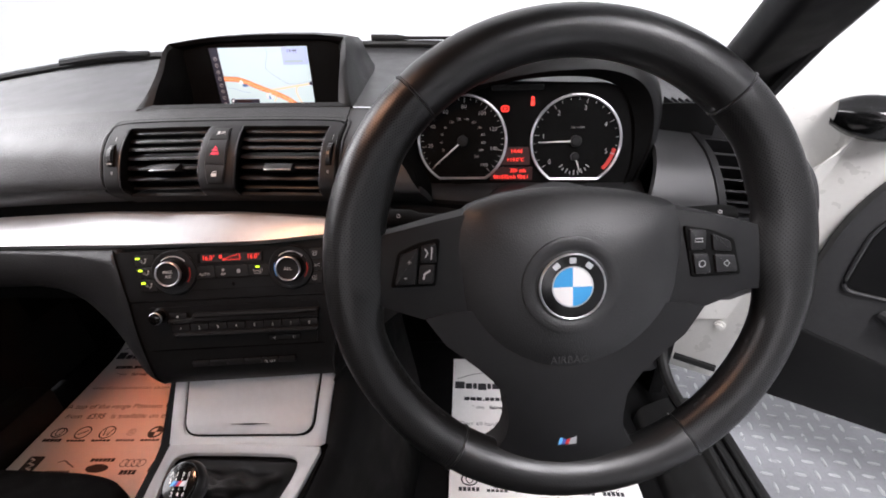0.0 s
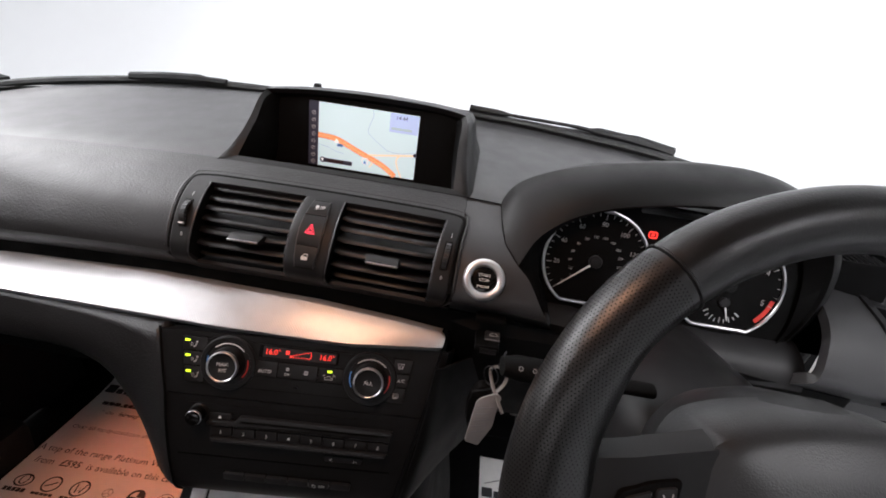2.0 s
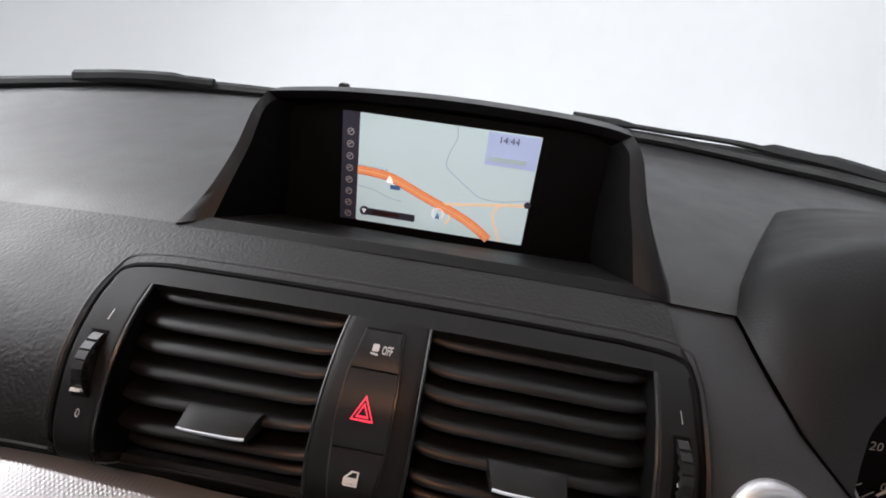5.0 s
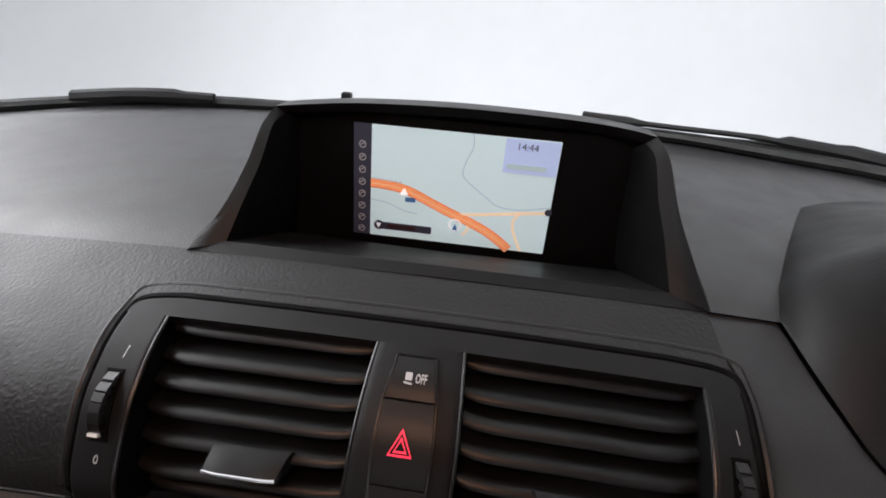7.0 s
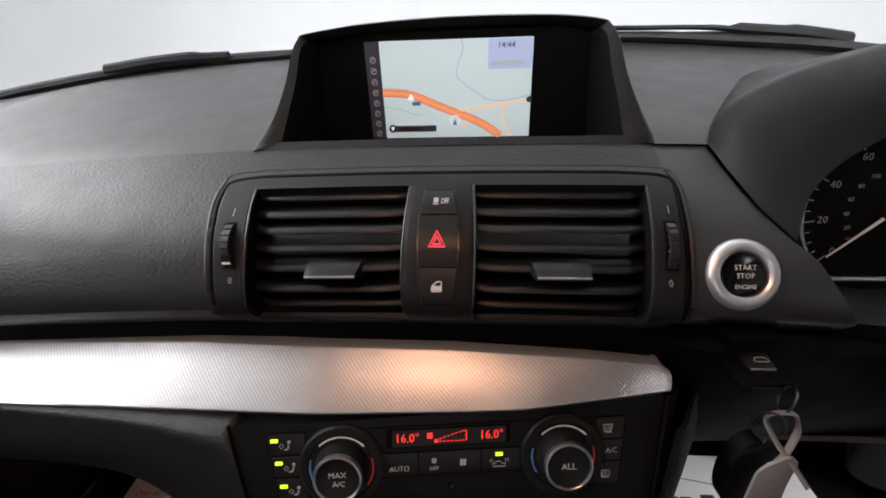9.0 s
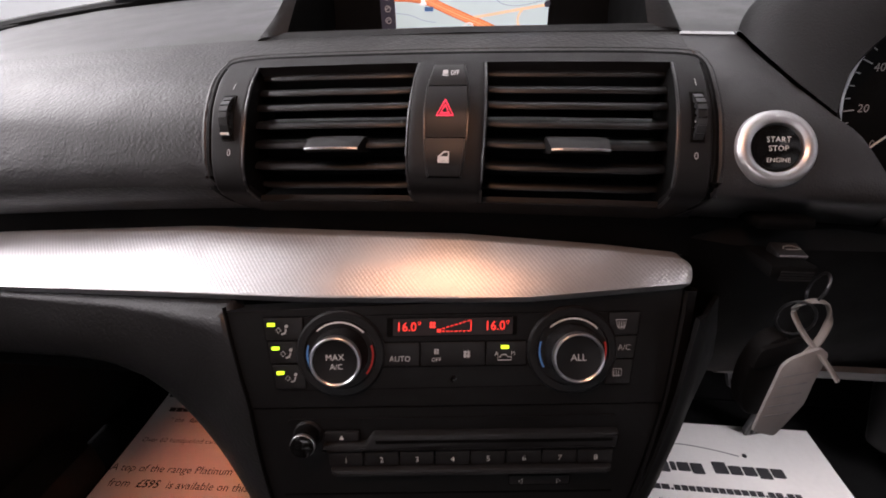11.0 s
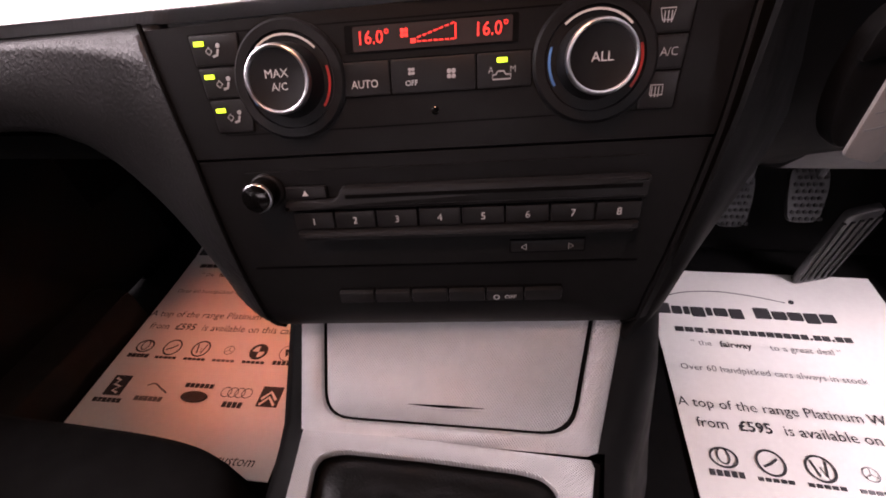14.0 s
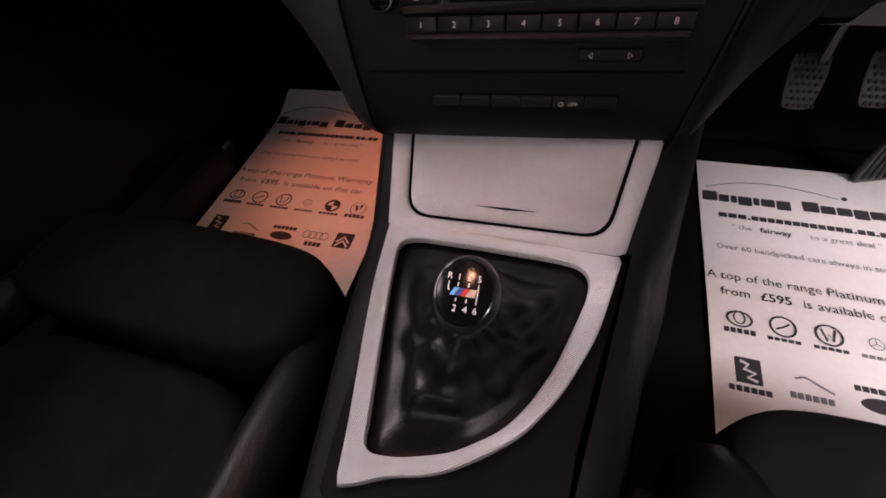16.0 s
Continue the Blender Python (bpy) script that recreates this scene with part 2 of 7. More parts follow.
def rect(x0, y0, x1, y1):
    return [(x0, y0), (x1, y0), (x1, y1), (x0, y1)]


def disc(cx, cy, r, n=32, a0=0, a1=360, sy=1.0):
    whole = abs(a1 - a0) >= 360
    return [(cx + r * math.cos(radians(a0 + (a1 - a0) * k / (n if whole else n - 1))), cy + sy * r * math.sin(radians(a0 + (a1 - a0) * k / (n if whole else n - 1)))) for k in range(n)]


def plain(m):
    return lambda u, v, n: m @ Vector((u, v, n))


def slab(bm, outline, n0, n1, put, bevel=0.0, inset=0.0):
    """A plate with that outline between two heights over a face; bevel rounds its upper rim."""
    rings = [(0, n0), (0, n1 - bevel)] + ([(bevel * 0.3, n1 - bevel * 0.3), (bevel, n1)] if bevel else [])
    if not bevel:
        rings = [(0, n0), (0, n1)]
    pts = [Vector(p).to_2d() for p in outline]
    count = len(pts)
    area = sum(pts[i - 1].x * pts[i].y - pts[i].x * pts[i - 1].y for i in range(count))
    sign = 1 if area > 0 else -1
    normals = []
    for i in range(count):
        e = (pts[i] - pts[i - 1]).normalized() + (pts[(i + 1) % count] - pts[i]).normalized()
        e = e.normalized() if e.length > 1e-9 else Vector((1, 0))
        normals.append(Vector((-e.y, e.x)) * sign)
    loops = []
    for d, n in rings:
        loops.append([bm.verts.new(put(*(pts[i] + normals[i] * d), n)) for i in range(count)])
    for a, b in zip(loops, loops[1:]):
        for i in range(count):
            bm.faces.new((a[i - 1], a[i], b[i], b[i - 1]))
    bm.faces.new(loops[0][::-1])
    bm.faces.new(loops[-1])
    return bm


def sheet(bm, left, right, v0, v1, n0, n1, put, nu=8, nv=8, bulge=0.0):
    """A solid plate on a curved face, between the edges left(v) and right(v)."""
    top, low = [], []
    for j in range(nv + 1):
        v = v0 + (v1 - v0) * j / nv
        a, b = (left(v) if callable(left) else left), (right(v) if callable(right) else right)
        lift = bulge * math.sin(math.pi * j / nv)
        top.append([bm.verts.new(put(a + (b - a) * i / nu, v, n1 + lift)) for i in range(nu + 1)])
        low.append([bm.verts.new(put(a + (b - a) * i / nu, v, n0)) for i in range(nu + 1)])
    for j in range(nv):
        for i in range(nu):
            bm.faces.new((top[j][i], top[j][i + 1], top[j + 1][i + 1], top[j + 1][i]))
            bm.faces.new((low[j][i], low[j + 1][i], low[j + 1][i + 1], low[j][i + 1]))
    for i in range(nu):
        bm.faces.new((top[0][i], low[0][i], low[0][i + 1], top[0][i + 1]))
        bm.faces.new((top[nv][i], top[nv][i + 1], low[nv][i + 1], low[nv][i]))
    for j in range(nv):
        bm.faces.new((top[j][0], top[j + 1][0], low[j + 1][0], low[j][0]))
        bm.faces.new((top[j][nu], low[j][nu], low[j + 1][nu], top[j + 1][nu]))
    return bm


def skin(bm, rows, thick=0.0, closed=False):
    """A surface through rows of points; with a thickness it becomes a closed shell, thickened away from its normals."""
    vs = [[bm.verts.new(p) for p in row] for row in rows]
    faces = []
    for a, b in zip(vs, vs[1:]):
        for i in range(len(a) - (0 if closed else 1)):
            k = (i + 1) % len(a)
            faces.append(bm.faces.new((a[i], a[k], b[k], b[i])))
    if thick:
        bm.normal_update()
        bmesh.ops.solidify(bm, geom=faces, thickness=thick)
    return bm


def tube(bm, path, radius, n=12, closed=False, up=(0, 0, 1), squash=1.0):
    """A round bar along a path; radius: one number or one for each point."""
    path = [Vector(p) for p in path]
    rings = []
    for i, p in enumerate(path):
        a = path[i - 1] if (i or closed) else p
        b = path[(i + 1) % len(path)] if (i < len(path) - 1 or closed) else p
        d = (b - a).normalized()
        s = d.cross(Vector(up))
        s = s.normalized() if s.length > 1e-6 else d.orthogonal().normalized()
        w = s.cross(d)
        r = radius[i] if isinstance(radius, (list, tuple)) else radius
        rings.append([bm.verts.new(p + s * (r * math.cos(2 * math.pi * k / n)) + w * (r * squash * math.sin(2 * math.pi * k / n))) for k in range(n)])
    for a, b in zip(rings, rings[1:] + (rings[:1] if closed else [])):
        for k in range(n):
            bm.faces.new((a[k - 1], a[k], b[k], b[k - 1]))
    if not closed:
        bm.faces.new(rings[0])
        bm.faces.new(rings[-1][::-1])
    return bm


def lathe(bm, profile, m=Matrix(), n=40, sx=1.0, sy=1.0, ring=False):
    """A turned body: profile of (radius, height) about the local z axis."""
    rings = [[bm.verts.new(m @ Vector((sx * r * math.cos(2 * math.pi * k / n), sy * r * math.sin(2 * math.pi * k / n), h))) for k in range(n)] for r, h in profile]
    for a, b in zip(rings, rings[1:] + (rings[:1] if ring else [])):
        for k in range(n):
            bm.faces.new((a[k - 1], a[k], b[k], b[k - 1]))
    if not ring:
        bm.faces.new(rings[0][::-1])
        bm.faces.new(rings[-1])
    return bm


def curve_points(ctrl, per=8):
    """A smooth line through points."""
    c = [Vector(p) for p in ctrl]
    c = [2 * c[0] - c[1]] + c + [2 * c[-1] - c[-2]]
    out = []
    for i in range(1, len(c) - 2):
        a, b, d, e = c[i - 1:i + 3]
        for k in range(per):
            t = k / per
            out.append(0.5 * (2 * b + (d - a) * t + (2 * a - 5 * b + 4 * d - e) * t * t + (3 * b - a - 3 * d + e) * t ** 3))
    return out + [c[-2]]


def band(bm, points, width, n, put, closed=False):
    """A flat line of that width drawn on a face."""
    pts = [Vector(p).to_2d() for p in points]
    left, right = [], []
    for i, p in enumerate(pts):
        a = pts[i - 1] if (i or closed) else p
        b = pts[(i + 1) % len(pts)] if (i < len(pts) - 1 or closed) else p
        d = (b - a).normalized()
        s = Vector((-d.y, d.x)) * width / 2
        left.append(bm.verts.new(put(*(p + s), n)))
        right.append(bm.verts.new(put(*(p - s), n)))
    for i in range(len(pts) - (0 if closed else 1)):
        k = (i + 1) % len(pts)
        bm.faces.new((right[i], right[k], left[k], left[i]))
    return bm


def flat(bm, outline, n, put):
    bm.faces.new([bm.verts.new(put(u, v, n)) for u, v in outline])
    return bm


def writing(bm, words, size, x, y, n, put, align="CENTER", bold=0.0, slant=0.0, wide=1.0):
    """Letters of Blender's own font as flat faces on a face, size: height of a capital in metres."""
    data = bpy.data.curves.new("letters", "FONT")
    data.body, data.size, data.align_x, data.align_y = words, size / 0.7, align, "CENTER"
    data.offset, data.shear, data.resolution_u = bold, slant, 2
    ob = bpy.data.objects.new("letters", data)
    me = bpy.data.meshes.new_from_object(ob)
    vs = [bm.verts.new(put(x + v.co.x * wide, y + v.co.y, n)) for v in me.vertices]
    for p in me.polygons:
        try:
            bm.faces.new([vs[i] for i in p.vertices])
        except ValueError:
            pass
    bpy.data.objects.remove(ob)
    bpy.data.meshes.remove(me)
    bpy.data.curves.remove(data)
    return bm


B = bmesh.new


def lerp(v, table):
    """A value read from rows of (key, value)."""
    if v <= table[0][0]:
        return table[0][1]
    for (a, p), (b, q) in zip(table, table[1:]):
        if v <= b:
            return p + (q - p) * (v - a) / (b - a)
    return table[-1][1]


# ---- the large structure: studio, car shell ----
FLOOR = -0.018
GROUND = -0.28
studio = B()
rows = []
for x in (-7.0, -2.0, 0.0, 2.0, 7.0):
    rows.append([Vector((x, y, z)) for y, z, _ in curve_points([(-4.5, GROUND - 0.08, 0), (0.0, GROUND - 0.08, 0), (2.0, GROUND - 0.08, 0), (2.9, GROUND - 0.04, 0), (3.6, GROUND + 0.16, 0), (4.1, GROUND + 0.58, 0), (4.33, GROUND + 1.2, 0), (4.36, 2.0, 0), (4.36, 2.9, 0)], 6)])
skin(studio, rows, 0.05)
solo("wall_front", studio, STUDIO, "white curved studio backdrop sweeping up from the floor", "backdrop", "structure")
for name, size, at in (("wall_right", (0.1, 9.2, 3.4), (7.1, 0, 1.25)), ("wall_left", (0.1, 9.2, 3.4), (-7.1, 0, 1.25)), ("wall_rear", (14.4, 0.1, 3.4), (0, -4.6, 1.25))):
    solo(name, box(B(), size, Matrix.Translation(at)), STUDIO, "plain white painted studio wall", "wall", "structure")
solo("ceiling", box(B(), (14.5, 9.3, 0.1), Matrix.Translation((0, 0, 2.98))), STUDIO, "plain white studio ceiling", "ceiling", "structure")

# the checker plate that the car stands on, with raised lugs
deck = B()
box(deck, (1.9, 3.2, 0.01), Matrix.Translation((1.75, 0.6, GROUND)))
ground = solo("ground", deck, TREAD, "worn aluminium checker plate floor beside the car", "floor", "structure")
lugs = B()
pitch = 0.044
for i in range(34):
    for j in range(40):
        x, y = 0.96 + i * pitch, 0.25 + j * pitch * 0.9
        turn = 78 if (i + j) % 2 else -12
        m = pose(x + (j % 2) * 0.0, y, GROUND + 0.005, 0, 0, turn)
        ring = [lugs.verts.new(m @ Vector((0.0165 * math.cos(a), 0.0055 * math.sin(a), 0))) for a in [k * math.pi / 4 for k in range(8)]]
        top = [lugs.verts.new(m @ Vector((0.0125 * math.cos(a), 0.0022 * math.sin(a), 0.0036))) for a in [k * math.pi / 4 for k in range(8)]]
        for k in range(8):
            lugs.faces.new((ring[k - 1], ring[k], top[k], top[k - 1]))
        lugs.faces.new(top)
lug = part("tread_lug", lugs, LUG, ground)
lug["kind"] = "stuff"

# floor of the car
pan = B()
box(pan, (0.74, 2.1, 0.03), Matrix.Translation((0.47, 0.05, FLOOR - 0.015)))
box(pan, (0.74, 2.1, 0.03), Matrix.Translation((-0.47, 0.05, FLOOR - 0.015)))
box(pan, (0.2, 1.9, 0.03), Matrix.Translation((0, 0.05, FLOOR - 0.014)))
solo("floor", pan, CARPET, "black carpeted car floor", "floor", "structure")
bulk = B()
rows = [[Vector((x, y, z)) for y, z in ((1.02, FLOOR), (1.09, FLOOR + 0.05), (1.18, 0.24), (1.16, 0.5), (1.05, 0.655))] for x in (-0.84, -0.4, 0.0, 0.4, 0.84)]
skin(bulk, rows, 0.02)
solo("wall_bulkhead", bulk, CARPET, "dark carpeted front bulkhead of the footwells", "bulkhead", "structure")
for side in (-1, 1):
    kick = B()
    box(kick, (0.03, 0.42, 0.55), Matrix.Translation((side * 0.80, 1.05, 0.24)))
    solo("wall_kick_panel", kick, CARPET, "dark side panel of the footwell", "panel", "structure")
sill = B()
slab(sill, rounded([(0.70, -0.12), (0.90, -0.12), (0.90, 0.02), (0.86, 0.055), (0.78, 0.06), (0.72, 0.02)], 0.02), -0.75, 0.75, lambda u, v, n: Vector((u, n, v)))
solo("sill", sill, RUBBER, "black door sill with a scuff plate", "sill", "structure")
for k, x in enumerate((0.80, 0.825, 0.85)):
    strip = tube(B(), [(x, y, 0.062) for y in (-0.7, 0.0, 0.7)], 0.006, 8)
    part("seal_strip", strip, RUBBER, bpy.data.objects["sill"])
left_sill = box(B(), (0.2, 1.5, 0.18), Matrix.Translation((-0.8, 0, -0.03)), 0.02)
solo("sill_far", left_sill, RUBBER, "black door sill on the passenger side", "sill", "structure")

# roof, rear and far door close the cabin
roof = B()
rows = [[Vector((x, y, 1.20 + 0.04 * math.cos(x * 1.6) - 0.08 * max(0, y) ** 2)) for y in (-1.7, -1.0, -0.4, 0.0, 0.3, 0.42)] for x in (-0.66, -0.4, -0.15, 0.15, 0.4, 0.66)]
skin(roof, rows, 0.03)
solo("ceiling_roof_lining", roof, HEADLINER, "pale grey fabric roof lining", "roof lining", "structure")
rear = B()
rows = [[Vector((x, -1.75 + 0.1 * z, z)) for z in (-0.1, 0.3, 0.55, 0.74)] for x in (-0.8, 0, 0.8)]
skin(rear, rows, 0.03)
solo("wall_rear_cabin", rear, FABRIC, "dark rear end of the cabin below the rear window", "panel", "structure")
far_door = B()
rows = [[Vector((-0.80 - 0.03 * math.sin(3 * z), y, z)) for z in (0.0, 0.2, 0.4, 0.6, 0.72)] for y in (-1.6, -0.6, 0.2, 0.95)]
skin(far_door, rows, 0.03)
solo("door_1", far_door, PANEL, "closed black passenger door", "door", "structure")

# windscreen and its pillars
screen_rows = []
for i in range(13):
    x = -0.72 + 1.44 * i / 12
    bow = 0.25 * (x / 0.72) ** 2
    screen_rows.append([Vector((x * (1 - 0.14 * k), 1.02 - bow * 0.9 - 0.62 * k, 0.775 - 0.04 * (x / 0.72) ** 2 + 0.44 * k)) for k in (0, 0.25, 0.5, 0.75, 1)])
glass = skin(B(), screen_rows)
window = solo("window_1", glass, GLASS, "clear windscreen with a black lower edge", "windscreen", "structure")
window.visible_shadow = False
edge = B()
low = [(-0.82, 0.81, 0.700), (-0.66, 0.885, 0.742), (-0.46, 0.945, 0.773), (-0.36, 0.958, 0.781), (-0.26, 0.965, 0.786), (0.0, 0.975, 0.796), (0.21, 0.965, 0.795), (0.34, 0.95, 0.787), (0.48, 0.93, 0.773), (0.64, 0.87, 0.75)]
tube(edge, curve_points(low, 6), 0.0090, 8, squash=0.7)
part("seal", edge, RUBBER, window, "black rubber seal along the windscreen foot")
for side in (-1, 1):
    pil = B()
    spine = curve_points([(0.785, 0.86, 0.685), (0.757, 0.72, 0.770), (0.715, 0.52, 0.900), (0.660, 0.34, 1.045), (0.60, 0.18, 1.18)], 6)
    outline = rounded([(-0.045, -0.015), (0.05, -0.035), (0.065, 0.015), (0.0, 0.035), (-0.045, 0.02)], 0.015, 3)
    rings = []
    for i, p in enumerate(spine):
        d = (spine[min(i + 1, len(spine) - 1)] - spine[max(i - 1, 0)]).normalized()
        s = d.cross(Vector((0, 0, 1))).normalized()
        w = s.cross(d)
        rings.append([pil.verts.new(Vector((side * q.x, q.y, q.z))) for q in [p + s * u + w * v for u, v in outline]])
    for a, b in zip(rings, rings[1:]):
        for k in range(len(outline)):
            pil.faces.new((a[k - 1], a[k], b[k], b[k - 1]))
    pil.faces.new(rings[0])
    pil.faces.new(rings[-1])
    solo("pillar", pil, PLASTIC, "black plastic windscreen pillar trim", "pillar", "structure")


# ---- dashboard ----
PROFILE = curve_points([(0.556, 0.612), (0.556, 0.618), (0.5445, 0.6300), (0.5345, 0.6390), (0.5298, 0.6445), (0.5300, 0.6520), (0.534, 0.663), (0.550, 0.688), (0.571, 0.7045), (0.596, 0.7155), (0.618, 0.7230), (0.640, 0.7312), (0.70, 0.745)], 8)
FRONT = [(p.y, p.x) for p in PROFILE]
YAW = math.tan(radians(6))


def F(x, z, n):
    """The rolled front of the dashboard: x across, z up, n out of the face."""
    y, slope = lerp(z, FRONT), (lerp(z + 0.002, FRONT) - lerp(z - 0.002, FRONT)) / 0.004
    out = Vector((0, -1, slope)).normalized()
    return Vector((x, y + 0.12 * max(0, abs(x) - 0.3) ** 2, z - 0.09 * x * x)) + out * n


def stack_y(z):
    d = z - 0.405
    return 0.466 + 0.09 * d + 1.2 * d * d + 14 * max(0, 0.395 - z) ** 2


def K(u, z, n):
    """The face of the centre stack, turned a little to the driver."""
    out = Vector((YAW, -1, 0.09 + 2.4 * (z - 0.405))).normalized()
    return Vector((u, stack_y(z) + u * YAW, z)) + out * n


dash = thing("dashboard", (0, 0.75, 0.62), "black grained soft-touch car dashboard with a rolled front edge", "dashboard")
front = B()
xs = [-0.80 + 0.02 * i for i in range(32)] + [-0.1605, -0.14, -0.10, -0.06, -0.02, 0.02, 0.06, 0.10, 0.152]
zs = [0.614, 0.618, 0.622, 0.626, 0.632, 0.640, 0.648, 0.656, 0.664, 0.672, 0.680, 0.688, 0.696, 0.704, 0.710, 0.7178, 0.7205, 0.7235, 0.727, 0.7315]
grid = [[front.verts.new(F(x, z, 0)) for x in xs] for z in zs]
for j in range(len(zs) - 1):
    for i in range(len(xs) - 1):
        if -0.165 < xs[i] < 0.15 and 0.625 < zs[j] < 0.717:
            continue
        front.faces.new((grid[j][i], grid[j][i + 1], grid[j + 1][i + 1], grid[j + 1][i]))
bmesh.ops.solidify(front, geom=list(front.faces), thickness=0.006)
part("front_pad", front, DASH, dash, "black grained vinyl")
tip_edge = ((0.605, 0.276), (0.630, 0.264), (0.652, 0.2526), (0.671, 0.2400), (0.683, 0.2310), (0.691, 0.2195), (0.698, 0.2115), (0.7055, 0.2030), (0.7155, 0.1975), (0.722, 0.1960), (0.7315, 0.1935))
part("start_panel", sheet(B(), 0.1522, lambda z: lerp(z, tip_edge), 0.614, 0.7315, -0.012, -0.0022, F, 8, 28), PAD, dash, "smooth black panel round the start button")
part("far_panel", sheet(B(), lambda z: lerp(z, ((0.61, 0.540), (0.65, 0.552), (0.69, 0.562), (0.725, 0.572))), lambda z: lerp(z, ((0.640, 0.644), (0.66, 0.641), (0.69, 0.635), (0.71, 0.633), (0.726, 0.630))), 0.610, 0.7315, -0.012, 0.0, F, 5, 22), PAD, dash, "smooth grey panel beside the instruments")
part("corner_panel", sheet(B(), 0.7755, 0.784, 0.610, 0.7315, -0.012, 0.0, F, 3, 12), PAD, dash)
part("under_vent_panel", sheet(B(), 0.60, 0.784, 0.600, 0.634, -0.012, 0.0, F, 5, 4), PAD, dash)
top = B()
txs = [-0.80 + 0.04 * i for i in range(16)] + [-0.158, -0.12, -0.08, -0.04, 0.0, 0.04, 0.08, 0.12, 0.145] + [0.18 + 0.04 * i for i in range(16)]
lines = []
for x in txs:
    back = 0.055 * (x / 0.5) ** 2
    foot_y, foot_z = lerp(x, [(p[0], p[1]) for p in low]), lerp(x, [(p[0], p[2]) for p in low])
    top_z = foot_z + 0.09 * x * x
    line = curve_points([(0.640, 0.7312), (0.66, min(0.7365, top_z - 0.008)), (0.70, min(0.744, top_z - 0.007)), (0.76, min(0.755, top_z - 0.006)), (0.84 - back * 0.2, min(0.768, top_z - 0.005)), (0.91 - back * 0.6, min(0.779, top_z - 0.004)), (0.950 - back, min(0.784, top_z - 0.004))], 3)
    line.append(Vector((foot_y + 0.002 - 0.12 * max(0, abs(x) - 0.3) ** 2, foot_z - 0.0045 + 0.09 * x * x, 0)))
    lines.append([top.verts.new(Vector((x, p.x + 0.12 * max(0, abs(x) - 0.3) ** 2, p.y - 0.09 * x * x))) for p in line])
for i in range(len(txs) - 1):
    for j in range(len(lines[0]) - 1):
        if -0.16 < txs[i] < 0.14 and 0 < j < 10:
            continue
        top.faces.new((lines[i][j], lines[i + 1][j], lines[i + 1][j + 1], lines[i][j + 1]))
bmesh.ops.solidify(top, geom=list(top.faces), thickness=0.006)
part("top_pad", top, PAD, dash, "smooth dark grey dashboard top")
# near-black strip painting the shade under the rolled edge, then the lower half
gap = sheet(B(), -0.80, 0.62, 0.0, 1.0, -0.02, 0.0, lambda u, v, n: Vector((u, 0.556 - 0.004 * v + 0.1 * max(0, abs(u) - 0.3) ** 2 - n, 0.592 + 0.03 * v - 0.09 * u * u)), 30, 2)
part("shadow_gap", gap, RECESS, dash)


def trim_top(x):
    return Vector((x, lerp(x, ((-0.8, 0.585), (-0.37, 0.553), (-0.1, 0.541), (0.155, 0.538))), lerp(x, ((-0.8, 0.555), (-0.37, 0.594), (-0.2, 0.605), (0.0, 0.606), (0.1, 0.601), (0.155, 0.5960)))))


def trim_low(x):
    return Vector((x, lerp(x, ((-0.8, 0.545), (-0.37, 0.512), (-0.1, 0.504), (0.05, 0.510), (0.155, 0.527))), lerp(x, ((-0.8, 0.525), (-0.37, 0.562), (-0.1, 0.570), (0.0, 0.572), (0.155, 0.5785)))))


trim = B()
rows = []
tip = ((0.0, 0.1490), (0.06, 0.1508), (0.13, 0.1525), (0.22, 0.1535), (0.34, 0.1539), (0.70, 0.1532), (0.84, 0.1524), (0.92, 0.1511), (1.0, 0.1490))


def trim_line(x, s):
    """A point across the strip: a gently crowned face, a raised edge, then a lip turned under."""
    a, b = trim_top(x), trim_low(x)
    c = b + Vector((0, -0.0004, 0.0062))
    if s < 0.86:
        t = s / 0.86
        return a.lerp(c, t) + Vector((0, -0.7, 0.7)) * 0.0010 * math.sin(math.pi * t)
    return c.lerp(b + Vector((0, 0.0056, -0.0018)), (s - 0.86) / 0.14)


across = [0.0, 0.03, 0.07, 0.12, 0.2, 0.3, 0.4, 0.5, 0.6, 0.7, 0.78, 0.835, 0.855, 0.865, 0.90, 0.95, 1.0]
for x, w in [(-0.80 + 0.945 * i / 59, 0.0) for i in range(60)] + [(0.145, w) for w in (0.35, 0.65, 0.85, 0.95, 1.0)]:
    line = [trim_line(x + (lerp(s, tip) - x) * w, s) + Vector((0, 0.0018, -0.0018)) * max(0, w - 0.6) for s in across]
    rows.append([line[0] + Vector((0, 0.012, -0.002))] + line + [line[-1] + Vector((0, 0.012, 0.001))])
rows.append([p + Vector((0.0002, 0.008, -0.004)) for p in rows[-1]])
skin(trim, rows, 0.003)
solo("trim_strip", trim, TRIM, "silver knurled aluminium trim strip along the dashboard", "trim", sharp=50)

